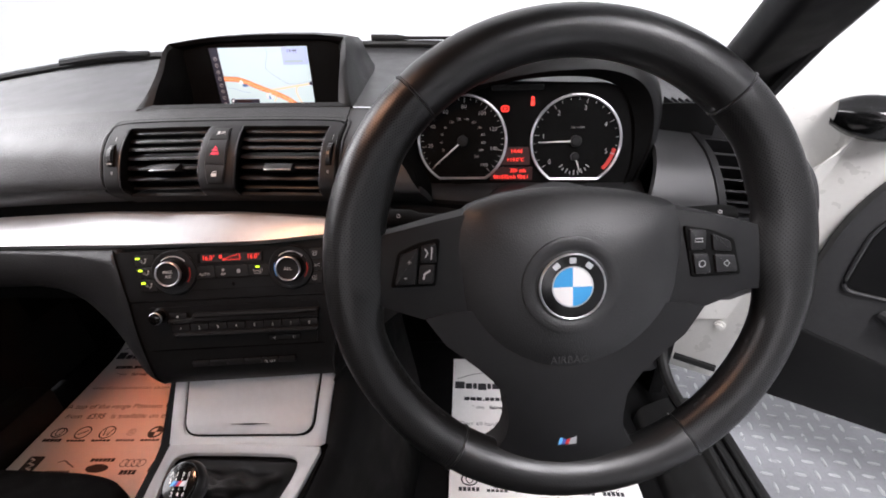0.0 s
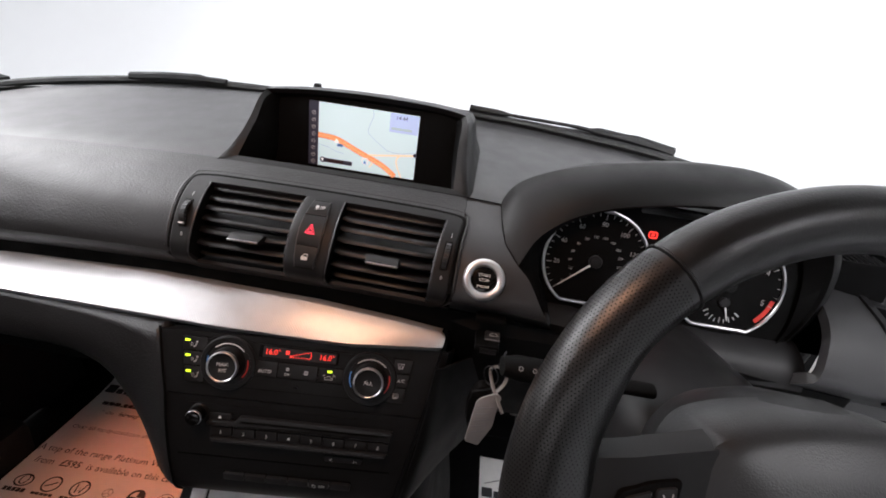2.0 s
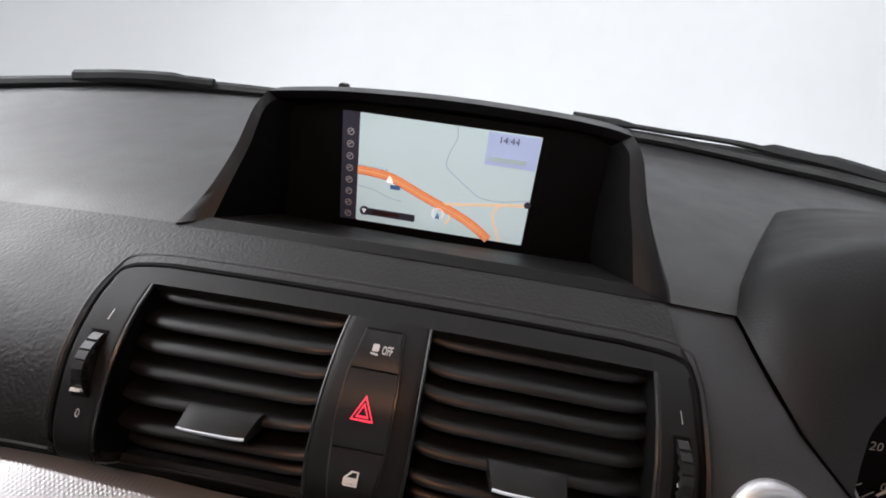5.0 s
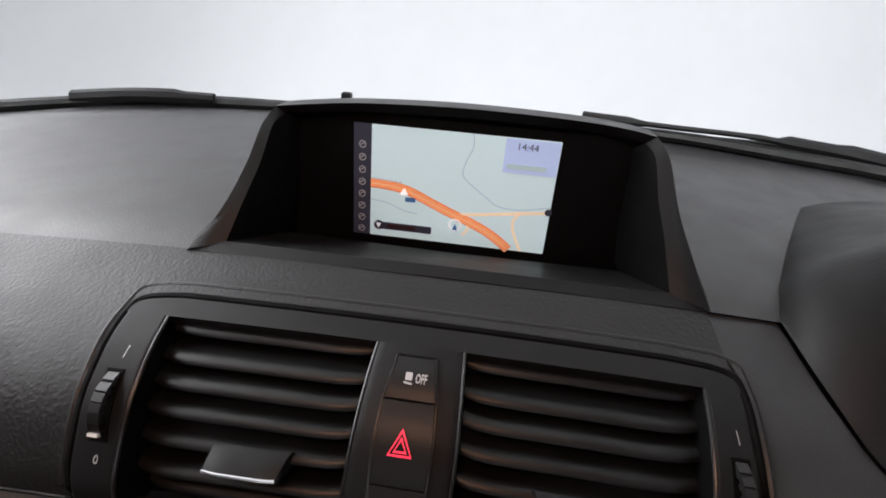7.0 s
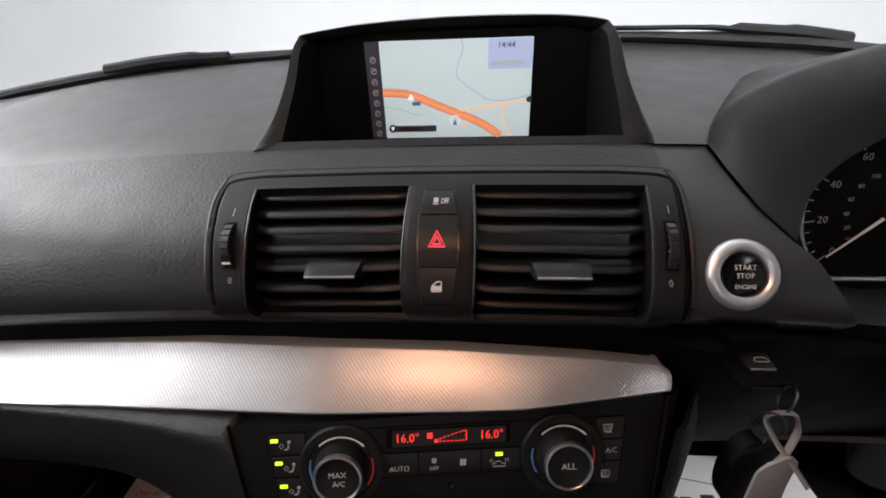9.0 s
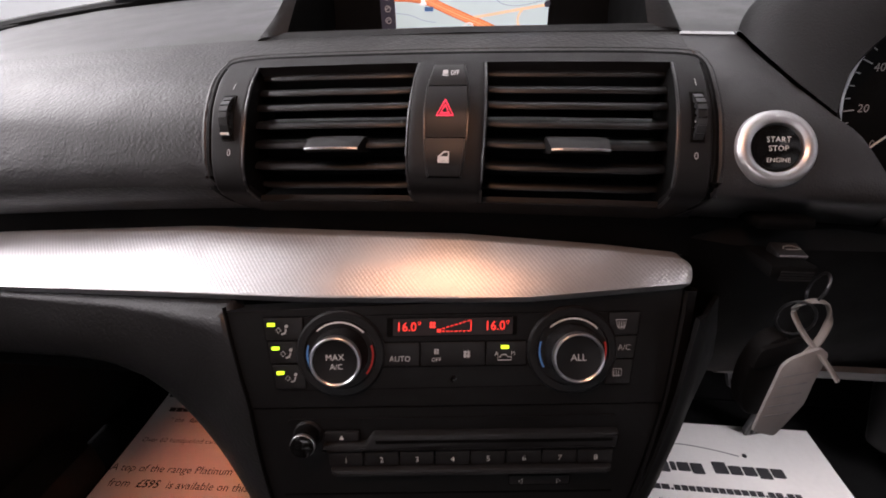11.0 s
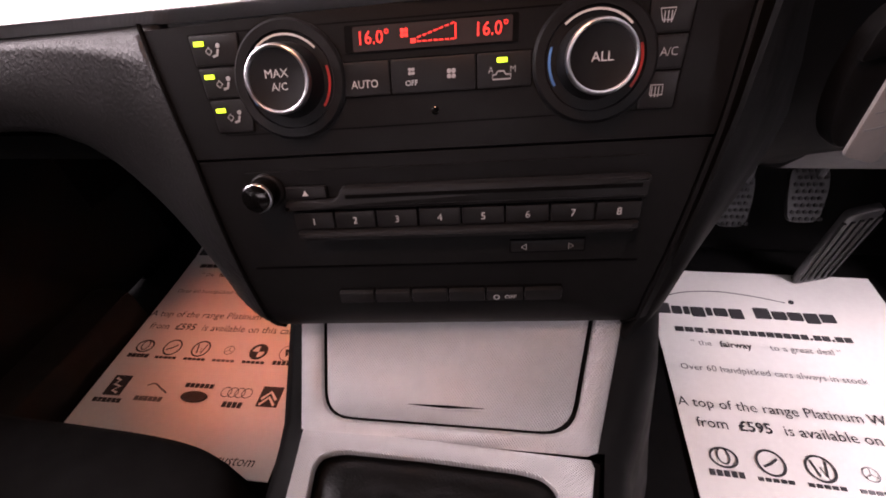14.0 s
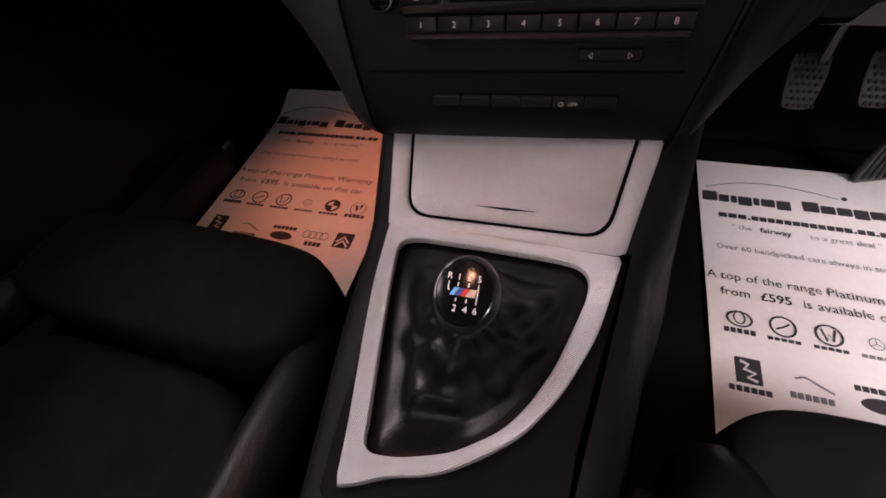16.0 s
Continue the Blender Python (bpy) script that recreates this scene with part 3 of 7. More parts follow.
# grained lower half of the passenger side, ending in an arch over the footwell
LEFT = ((0.352, -0.118), (0.362, -0.128), (0.40, -0.1295), (0.505, -0.141), (0.575, -0.158))
RIGHT = ((0.362, 0.112), (0.372, 0.122), (0.40, 0.1235), (0.505, 0.142), (0.575, 0.151))
FOOT = ((-0.8, 0.46), (-0.5, 0.490), (-0.37, 0.502), (-0.315, 0.506), (-0.29, 0.507), (-0.27, 0.505), (-0.245, 0.498), (-0.225, 0.486), (-0.20, 0.461), (-0.18, 0.437), (-0.164, 0.410), (-0.155, 0.380), (-0.146, 0.360), (-0.130, 0.352))
lower = B()
rows = []
for x in [-0.80 + 0.02 * i for i in range(27)] + [-0.27 + 0.006 * i for i in range(19)] + [-0.1585, -0.152, -0.146, -0.141, -0.136, -0.1305]:
    foot = lerp(x, FOOT)
    head = trim_low(x).z - 0.003 if x < -0.1585 else min(trim_low(x).z - 0.003, lerp(-x, [(-u, z) for z, u in LEFT][1:]))
    line = []
    for k in range(13):
        z = head + (foot - head) * k / 12
        far = max(0, lerp(z, LEFT) - x)
        w = math.exp(-(far / 0.055) ** 1.5)
        near_y = K(lerp(z, LEFT), z, 0.0015).y
        far_y = lerp(x, ((-0.8, 0.56), (-0.4, 0.520), (-0.25, 0.508), (-0.16, 0.500))) - 0.010 * math.sin(math.pi * k / 12 * 0.8)
        line.append(Vector((x, near_y * w + far_y * (1 - w), z)))
    line.insert(0, line[0] + Vector((0, 0.024, 0.0025)))
    edge = line[-1]
    line += [edge + Vector((-0.002 if x > -0.27 else 0, 0.006, -0.004)), edge + Vector((-0.004 if x > -0.27 else 0, 0.03, 0.0)), edge + Vector((-0.004 if x > -0.27 else 0, 0.16, 0.004))]
    rows.append(line)
skin(lower, rows, 0.003)
part("lower_panel", lower, DASH, dash, "black grained vinyl lower panel arched over the footwell", sharp=70)
# near-black sheet painting the shade under the passenger side
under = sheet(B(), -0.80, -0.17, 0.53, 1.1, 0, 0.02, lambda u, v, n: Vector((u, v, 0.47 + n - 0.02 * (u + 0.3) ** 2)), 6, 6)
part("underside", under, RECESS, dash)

# knee panel and column shroud on the driver's side
knee = B()
rows = []
for i in range(24):
    x = 0.1575 + 0.6125 * i / 23
    y0 = lerp(x, ((0.155, 0.566), (0.185, 0.556), (0.2, 0.553), (0.3, 0.56), (0.77, 0.60)))
    d = 0.06 * x * x
    line = [Vector((x, y0 - 0.004, 0.618 - d)), Vector((x, y0 - 0.012, 0.606 - d)), Vector((x, y0 + 0.0, 0.56 - d * 0.5)), Vector((x, y0 + 0.02, 0.50)), Vector((x, y0 + 0.05, 0.44)), Vector((x, y0 + 0.10, 0.395)), Vector((x, y0 + 0.24, 0.385)), Vector((x, y0 + 0.45, 0.40))]
    rows.append(line)
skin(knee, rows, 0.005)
# shade below the dashboard overhang is put into the panel's colour
part("knee_panel", knee, RECESS, dash, "plastic knee panel, its near-black colour painting the overhang's shade")

# ---- centre stack: side cheeks and face ----
stack = thing("centre_stack", (0, 0.48, 0.36), "matt black centre stack tapering down to the console", "centre stack")
face = sheet(B(), lambda v: lerp(v, LEFT), lambda v: lerp(v, RIGHT), 0.362, 0.502, -0.03, 0.0, K, 10, 14)
part("lower_face", face, PANEL, stack)
face = sheet(B(), lambda v: lerp(v, LEFT), lambda v: lerp(v, RIGHT), 0.5035, 0.576, -0.03, 0.0008, lambda u, v, n: K(u, 0.5035 + (v - 0.5035) * (trim_low(u).z - 0.0015 - 0.5035) / 0.0725, n), 16, 8)
part("upper_face", face, PANEL, stack)
for side, edge in ((1, RIGHT),):
    cheek = B()
    rows = []
    for j in range(15):
        z = 0.350 + 0.225 * j / 14
        e = lerp(z, edge)
        w = lerp(z, ((0.35, 0.018), (0.45, 0.030), (0.575, 0.045))) if side < 0 else lerp(z, ((0.35, 0.012), (0.575, 0.016)))
        p = K(e + side * 0.0012, z, 0.001)
        deep = 0.22 if side > 0 else 0.10
        line = [p + Vector((0, 0.02, 0)), p, K(e + side * 0.003, z, 0.0022), K(e + side * w * 0.6, z, 0.0005), K(e + side * w, z, -0.010), K(e + side * (w + 0.004), z, -0.03), K(e + side * (w + 0.006), z, -deep)]
        rows.append(line if side < 0 else line)
    skin(cheek, rows, 0.004)
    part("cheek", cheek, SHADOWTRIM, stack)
wing_low = curve_points([(0.121, 0.478, 0.358), (0.138, 0.484, 0.384), (0.160, 0.515, 0.399), (0.185, 0.550, 0.410), (0.225, 0.610, 0.414), (0.280, 0.720, 0.405)], 4)
wing_top = curve_points([(0.150, 0.500, 0.575), (0.158, 0.508, 0.572), (0.172, 0.530, 0.565), (0.192, 0.560, 0.555), (0.230, 0.620, 0.53), (0.285, 0.730, 0.50)], 4)
part("side_wing", skin(B(), [[b + Vector((0.0, 0.03, 0.002)) for b in wing_low], wing_low] + [[b.lerp(a, t) + Vector((0.006, -0.004, 0)) * math.sin(math.pi * t) for a, b in zip(wing_top, wing_low)] for t in (0.04, 0.25, 0.5, 0.75, 1.0)], 0.003), SHADOWTRIM, stack, "black plastic wing beside the stack, darkened for its shade", sharp=60)
foot = sheet(B(), -0.125, 0.118, 0.0, 1.0, -0.01, 0.0, lambda u, v, n: Vector((u, stack_y(0.36) + u * YAW + 0.002 + v * 0.10, 0.352 + 0.010 * (1 - v) ** 2 - n)), 6, 5)
part("foot", foot, PLASTIC, stack)

seam = tube(B(), [K(lerp(z, LEFT) - 0.0006, z, 0.0012) for z in [0.366 + 0.204 * k / 24 for k in range(25)]], 0.0013, 6)
part("edge_seam", seam, RECESS, stack)

# ---- centre air vents ----
vents = thing("centre_air_vents", (0, 0.56, 0.67), "black plastic pair of centre air vents with chrome-edged tabs", "air vent")


def vent_left(z):
    return lerp(z, ((0.618, -0.140), (0.625, -0.152), (0.632, -0.158), (0.640, -0.1600), (0.65, -0.1612), (0.665, -0.1632), (0.68, -0.1642), (0.69, -0.1655), (0.70, -0.1672), (0.706, -0.1690), (0.710, -0.1700), (0.7130, -0.1703), (0.7147, -0.1696), (0.7157, -0.1678), (0.7164, -0.1640), (0.7169, -0.1570), (0.7174, -0.1450)))


def vent_right(z):
    return lerp(z, ((0.618, 0.128), (0.625, 0.138), (0.632, 0.1435), (0.640, 0.1465), (0.65, 0.1482), (0.665, 0.1486), (0.683, 0.1488), (0.70, 0.1496), (0.706, 0.1504), (0.710, 0.1516), (0.7130, 0.1520), (0.7147, 0.1514), (0.7157, 0.1500), (0.7165, 0.1450), (0.7170, 0.1370), (0.7174, 0.1180)))


# the backing's near-black colour paints the shade deep in the ducts
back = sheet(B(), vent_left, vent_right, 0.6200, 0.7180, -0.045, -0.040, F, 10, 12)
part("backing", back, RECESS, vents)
LT, LB, VT, VB = 0.7129, 0.6340, 0.7174, 0.6180
hole_l = lambda z: lerp(z, ((0.638, -0.1385), (0.6495, -0.1403), (0.6674, -0.1410), (0.6837, -0.1412), (0.698, -0.1426), (0.7084, -0.1450), (0.714, -0.1466)))
hole_r = lambda z: lerp(z, ((0.638, 0.1262), (0.653, 0.1276), (0.669, 0.1286), (0.684, 0.1292), (0.6975, 0.1305), (0.7072, 0.1323), (0.714, 0.1344)))
post_l = lambda z: lerp(z, ((0.638, -0.0306), (0.653, -0.0317), (0.667, -0.0327), (0.683, -0.0324), (0.697, -0.0318), (0.709, -0.0311), (0.7145, -0.0304)))
post_r = lambda z: lerp(z, ((0.638, 0.0136), (0.6455, 0.0141), (0.667, 0.0154), (0.6886, 0.0160), (0.704, 0.0155), (0.714, 0.0146)))


def plate_between(a, b, z0, z1, deep, high, nu=10, nv=20, round_a=True, round_b=True, crown=0.0):
    """A frame bar on the dashboard's face, with its long edges rolled over."""
    bm, rows = B(), []
    for j in range(nv + 1):
        z = z0 + (z1 - z0) * j / nv
        u0, u1 = a(z), b(z)
        line = [F(u0, z, deep)]
        line += [F(u0, z, high - 0.0016), F(u0 + 0.0004, z, high - 0.0006), F(u0 + 0.0014, z, high)] if round_a else [F(u0, z, high)]
        for i in range(1, nu):
            t = i / nu
            line.append(F(u0 + (u1 - u0) * t, z, high + crown * math.sin(math.pi * t)))
        line += [F(u1 - 0.0014, z, high), F(u1 - 0.0004, z, high - 0.0006), F(u1, z, high - 0.0016)] if round_b else [F(u1, z, high)]
        line.append(F(u1, z, deep))
        rows.append(line)
    return skin(bm, rows)


part("frame_left", plate_between(vent_left, hole_l, LB, LT, -0.004, 0.0016), PLASTIC, vents, sharp=60)
part("frame_right", plate_between(hole_r, vent_right, LB, LT, -0.004, 0.0016), PLASTIC, vents, sharp=60)
part("frame_middle", plate_between(post_l, post_r, LB, LT, -0.004, 0.0016, crown=0.0012), PLASTIC, vents, sharp=60)
# duct walls are near-black too, with the ducts' shade in the colour
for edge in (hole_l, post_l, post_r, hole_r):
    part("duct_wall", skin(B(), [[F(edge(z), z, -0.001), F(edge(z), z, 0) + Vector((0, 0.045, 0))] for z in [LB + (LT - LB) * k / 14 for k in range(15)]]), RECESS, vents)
for name, z0, z1, deep in (("frame_top", LT, VT, -0.03), ("frame_bottom", VB, LB, -0.003)):
    part(name, sheet(B(), vent_left, vent_right, z0, z1, deep, 0.0016, F, 24, 10), PLASTIC, vents, sharp=50)
# the rolled pad edge, and a near-black tube for the shaded gap round the frame
heights = [VB + 0.009 * k for k in range(10)] + [0.7050, 0.7080, 0.7105, 0.7125, 0.7138, 0.7147, 0.7153, 0.7158, 0.7164, 0.7169, VT]
loop = [(vent_left(z), z) for z in heights] + [(vent_left(VT) + (vent_right(VT) - vent_left(VT)) * k / 16, VT) for k in range(1, 16)] + [(vent_right(z), z) for z in heights[::-1]]
grown = lambda d: [tuple(Vector(q) + Vector(((q[0] + 0.008) * d / 0.155 if abs(q[0] + 0.008) > 0.14 else 0.0, d * 0.75 if q[1] > 0.7125 else 0.0))) for q in loop]
part("gap_shade", tube(B(), [F(u, v, -0.0014) for u, v in grown(0.0014)], 0.0029, 8), RECESS, vents, "near-black tube painting the shade in the gap round the vent frame")
part("surround_lip", tube(B(), [F(u, v, -0.0016) for u, v in grown(0.0054)], 0.0022, 8), DASH, vents, "rolled edge of the dashboard pad")
for edge, bias in ((hole_l, 0), (hole_r, 0), (post_l, 0), (post_r, 0)):
    part("frame_edge", tube(B(), [F(edge(z), z, 0.0008) for z in [LB + (LT - LB) * k / 14 for k in range(15)]], 0.0010, 8), EDGE, vents)
part("frame_edge", tube(B(), [F(vent_left(VB) + (vent_right(VB) - vent_left(VB)) * k / 20, VB + 0.001, 0.0006) for k in range(21)], 0.0012, 8), PLASTIC, vents)
part("frame_edge", tube(B(), [F(hole_l(LB) + (hole_r(LB) - hole_l(LB)) * k / 20, LB, 0.0010) for k in range(21)], 0.0010, 8), PLASTIC, vents)
NOSE = ((-0.040, -0.0012), (-0.024, 0.0004), (-0.0180, 0.0012), (-0.0145, 0.0014), (-0.0118, 0.0006), (-0.0104, -0.0010), (-0.0102, -0.0020), (-0.0112, -0.0026), (-0.015, -0.0027), (-0.024, -0.0022), (-0.040, -0.0032))
for a, b in ((hole_l, post_l), (post_r, hole_r)):
    for z in (0.6425, 0.6562, 0.6690, 0.6805, 0.6906, 0.6988, 0.7072):
        blade = B()
        rows = []
        for i in range(15):
            t = i / 14
            u = a(z) + (b(z) - a(z)) * t
            back_off = 0.004 * abs(2 * t - 1) ** 8 + 0.003 * (z < 0.65)
            rows.append([F(u, z, 0) + Vector((0, back_off * (n > -0.02) - n, dz)) for n, dz in NOSE])
        skin(blade, rows, 0, True)
        blade.verts.ensure_lookup_table()
        blade.faces.new([blade.verts[i] for i in range(len(NOSE))])
        blade.faces.new([blade.verts[-1 - i] for i in range(len(NOSE))])
        part("slat", blade, SLAT, vents, sharp=60)
for f0, f1, b0, b1 in ((-0.0985, -0.0640, -0.0990, -0.0610), (0.0560, 0.0905, 0.0530, 0.0910)):
    tab = B()
    rows = []
    for i in range(11):
        t = i / 10
        e = 0.0016 * abs(2 * t - 1) ** 4
        section = ((-0.016, 0.6745, 1), (-0.006, 0.6780, 1), (-0.0030, 0.6768, 0.75), (0.0012, 0.6725, 0.3), (0.0036, 0.6696, 0.0), (0.0034, 0.6678, 0.0), (0.0012, 0.6672, 0.2), (-0.016, 0.6715, 1))
        rows.append([F((f0 + (f1 - f0) * t) * (1 - w) + (b0 + (b1 - b0) * t) * w, z, n - e) for n, z, w in section])
    skin(tab, rows, 0, True)
    tab.verts.ensure_lookup_table()
    tab.faces.new([tab.verts[i] for i in range(8)])
    tab.faces.new([tab.verts[-1 - i] for i in range(8)])
    t_ob = part("tab", tab, BUTTON, vents, "dark vent tab with a chrome lip")
    lip = tube(B(), [F(f0 + (f1 - f0) * i / 8, 0.6688, 0.0037 - 0.0016 * abs(2 * i / 8 - 1) ** 4) for i in range(9)], 0.0008, 6)
    part("chrome_lip", lip, CHROME, t_ob)
for low_u, top_u, half in ((-0.1514, -0.1549, 0.0044), (0.1396, 0.1414, 0.0040)):
    at_z = lambda z: low_u + (top_u - low_u) * (z - 0.6748) / 0.0232
    part("wheel_slot", sheet(B(), lambda z: at_z(z) - half, lambda z: at_z(z) + half, 0.6742, 0.6984, -0.006, 0.0022, F, 2, 8), RECESS, vents)
    ribs = [(0.6764 + 0.0204 * k / 39, 0.0040 + (0.0014 if k % 6 < 3 else 0) - 0.000012 * (k - 19.5) ** 2) for k in range(40)]
    wheel = skin(B(), [[F(at_z(z) + du, z, n) for z, n in ribs] for du in (-half * 0.66, -half * 0.3, half * 0.3, half * 0.66)], 0.002)
    part("thumb_wheel", wheel, EDGE, vents, "ribbed thumb wheel", sharp=20)
    mark_z = 0.6766 if low_u < 0 else 0.6836
    part("wheel_mark", sheet(B(), at_z(mark_z) - half * 0.6, at_z(mark_z) + half * 0.6, mark_z, mark_z + 0.0012, 0.0030, 0.0058, F, 1, 1), WHITE, vents)
    part("lettering", writing(B(), "I", 0.0034, at_z(0.7030) + 0.0008, 0.7030, 0.0021, F), GREYPRINT, vents)
    part("lettering", writing(B(), "0", 0.0038, at_z(0.6672), 0.6672, 0.0021, F), GREYPRINT, vents)

# switches between the vents
switches = thing("hazard_switch_strip", (-0.009, 0.55, 0.68), "black strip of three switches with a red hazard triangle", "switch")


def sw_l(z):
    return lerp(z, ((0.654, -0.0181), (0.664, -0.0197), (0.6744, -0.0206), (0.688, -0.0213), (0.6997, -0.0206), (0.710, -0.0178)))


def sw_r(z):
    return lerp(z, ((0.654, 0.0010), (0.664, 0.0028), (0.6744, 0.0040), (0.688, 0.0047), (0.6997, 0.0035), (0.710, 0.0004)))


well = sheet(B(), lambda z: sw_l(z) - 0.0012, lambda z: sw_r(z) + 0.0012, 0.6530, 0.7106, 0.0, 0.0030, F, 4, 10)
part("surround", well, RECESS, switches)
for name, z0, z1 in (("traction_button", 0.7000, 0.7098), ("hazard_button", 0.6743, 0.6994), ("lock_button", 0.6540, 0.6737)):
    part(name, sheet(B(), sw_l, sw_r, z0, z1, 0.002, 0.0042, F, 6, 8, bulge=0.0010), BUTTON, switches)
for side, way in ((sw_l, -1), (sw_r, 1)):
    part("strip_edge", tube(B(), [F(side(z) + way * 0.0007, z, 0.0034) for z in [0.6535 + 0.0567 * k / 16 for k in range(17)]], 0.0007, 6), EDGE, switches)
part("lettering", writing(B(), "OFF", 0.0022, -0.0046, 0.7049, 0.0056, F, bold=0.00008), GREYPRINT, switches)
slide = slab(B(), rounded(rect(-0.0124, 0.7045, -0.0090, 0.7063), 0.0005, 2), 0.0045, 0.0057, F)
band(slide, [(-0.0128, 0.7039), (-0.0087, 0.7036)], 0.0005, 0.0057, F)
part("skid_symbol", slide, GREYPRINT, switches)
signs = B()
lock = [(-0.0120, 0.6610), (-0.0058, 0.6610), (-0.0058, 0.6662), (-0.0086, 0.6662), (-0.0120, 0.6634)]
band(signs, lock + lock[:1], 0.0009, 0.0058, F)
band(signs, [(-0.0120, 0.6627), (-0.0058, 0.6627)], 0.0024, 0.0058, F)
part("door_symbol", signs, WHITE, switches, "pale door symbol")
tri_red = B()
for s in (1.0, 0.52):
    t = [(-0.009 + s * 0.0060 * math.cos(radians(a)), 0.6872 + s * 0.0048 * math.sin(radians(a))) for a in (90, 210, 330)]
    band(tri_red, t, 0.0011, 0.0059, F, True)
part("hazard_triangle", tri_red, HAZARDGLOW, switches, "glowing red double triangle")

# ---- start button ----
start = thing("start_button", (0.183, 0.54, 0.673), "round start stop engine button with a satin chrome ring", "start button")
sm = frame_at((0.1846, 0.5428, 0.6688), (1, 0, 0), (0.02, 0.50, 0.86))
ring = lathe(B(), [(0.0140, -0.01), (0.0226, -0.01), (0.0229, 0.0003), (0.0222, 0.0028), (0.0206, 0.0047), (0.0186, 0.0055), (0.0165, 0.0052), (0.0147, 0.0038), (0.0140, 0.001)], sm, 48, ring=True)
part("chrome_ring", ring, SATIN, start, "satin chrome ring")
cap = lathe(B(), [(0.0137, -0.01), (0.0137, 0.0022), (0.0129, 0.0034), (0.009, 0.0042), (0.0001, 0.0044)], sm, 40)
part("cap", cap, GLOSS, start)
words = B()
writing(words, "START", 0.0032, 0, 0.0042, 0.0048, plain(sm))
writing(words, "STOP", 0.0032, 0, -0.0010, 0.0048, plain(sm))
writing(words, "ENGINE", 0.0026, 0, -0.0078, 0.0046, plain(sm))
part("lettering", words, WHITE, start, "white letters START STOP ENGINE")


# ---- display hood and navigation screen ----
nav = thing("navigation_display", (0, 0.70, 0.73), "navigation screen showing a map under a black dashboard hood", "display")


def hood_loop(left, crown, right, per=5):
    return curve_points(left, per) + curve_points([left[-1]] + crown + [right[-1]], per + 1)[1:] + curve_points(right[::-1], per)[1:]


outer = hood_loop([(-0.168, 0.6385, 0.7285), (-0.1560, 0.659, 0.749), (-0.1505, 0.686, 0.775), (-0.1480, 0.707, 0.799), (-0.1440, 0.722, 0.8122)], [(-0.12, 0.725, 0.8155), (-0.08, 0.728, 0.8195), (-0.005, 0.730, 0.8225), (0.07, 0.730, 0.8215), (0.11, 0.730, 0.8190)], [(0.154, 0.639, 0.7295), (0.1468, 0.661, 0.752), (0.1410, 0.688, 0.777), (0.1375, 0.711, 0.803), (0.1315, 0.728, 0.8155)])
inner = hood_loop([(-0.1465, 0.647, 0.7325), (-0.1430, 0.668, 0.757), (-0.1418, 0.690, 0.777), (-0.1415, 0.711, 0.800), (-0.1380, 0.725, 0.8075)], [(-0.11, 0.728, 0.8105), (-0.075, 0.731, 0.8135), (-0.005, 0.733, 0.8155), (0.065, 0.733, 0.8150), (0.10, 0.733, 0.8130)], [(0.1325, 0.647, 0.7335), (0.1305, 0.670, 0.760), (0.1290, 0.692, 0.780), (0.1285, 0.714, 0.803), (0.1250, 0.730, 0.8105)])
deep = hood_loop([(-0.138, 0.722, 0.714), (-0.134, 0.726, 0.745), (-0.133, 0.729, 0.770), (-0.132, 0.734, 0.795), (-0.128, 0.737, 0.802)], [(-0.10, 0.738, 0.806), (-0.07, 0.739, 0.809), (-0.005, 0.739, 0.811), (0.06, 0.739, 0.8105), (0.095, 0.739, 0.808)], [(0.126, 0.722, 0.714), (0.122, 0.726, 0.745), (0.121, 0.729, 0.770), (0.120, 0.734, 0.796), (0.117, 0.737, 0.804)])
shoulder = [p + Vector((0.004 * (1 if p.x > 0 else -1), 0.012 + 0.02 * (p.z - 0.72) / 0.1, 0.0015)) for p in outer]
tail = [Vector((p.x * 1.04, 0.80, 0.7535 + (p.z - 0.7290) * 0.70)) for p in outer]
end = [Vector((p.x * 1.02, 0.88, 0.764 + (p.z - 0.7290) * 0.05)) for p in outer]
bulge = [a.lerp(b, 0.12) + Vector((0, -0.0016, 0.0008)) for a, b in zip(outer, inner)]
round_edge = [a.lerp(b, 0.6) + Vector((0, -0.0012, 0.0004)) for a, b in zip(outer, inner)]
hood = B()
skin(hood, [end, tail, shoulder, outer, bulge, round_edge, inner])
part("hood", hood, VISOR, nav, "black grained hood over the screen", sharp=60)
# inside of the hood: its shade is painted by the near-black colour
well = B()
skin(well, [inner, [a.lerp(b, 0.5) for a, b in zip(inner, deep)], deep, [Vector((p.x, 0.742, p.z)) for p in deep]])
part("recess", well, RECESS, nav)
ledge = B()
skin(ledge, [[outer[0], Vector((-0.006, 0.6375, 0.7312)), outer[-1]], [inner[0] + Vector((0, 0, 0.001)), Vector((-0.006, 0.646, 0.7350)), inner[-1] + Vector((0, 0, 0.001))], [deep[0], Vector((-0.006, 0.722, 0.7125)), deep[-1]]], 0.002)
part("ledge", ledge, VISOR, nav)
# backplate near-black as well, for the shade round the screen
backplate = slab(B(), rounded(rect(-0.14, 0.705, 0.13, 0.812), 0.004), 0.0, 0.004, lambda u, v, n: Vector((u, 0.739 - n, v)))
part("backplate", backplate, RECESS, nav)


def N(u, v, n):
    return Vector((u, 0.7345 - n * 0.25, v))


def ease(points, put_n, width, mat, name, per=6, bm=None):
    return part(name, band(bm or B(), curve_points([(u, v, 0) for u, v in points], per), width, put_n, N), mat, glow)


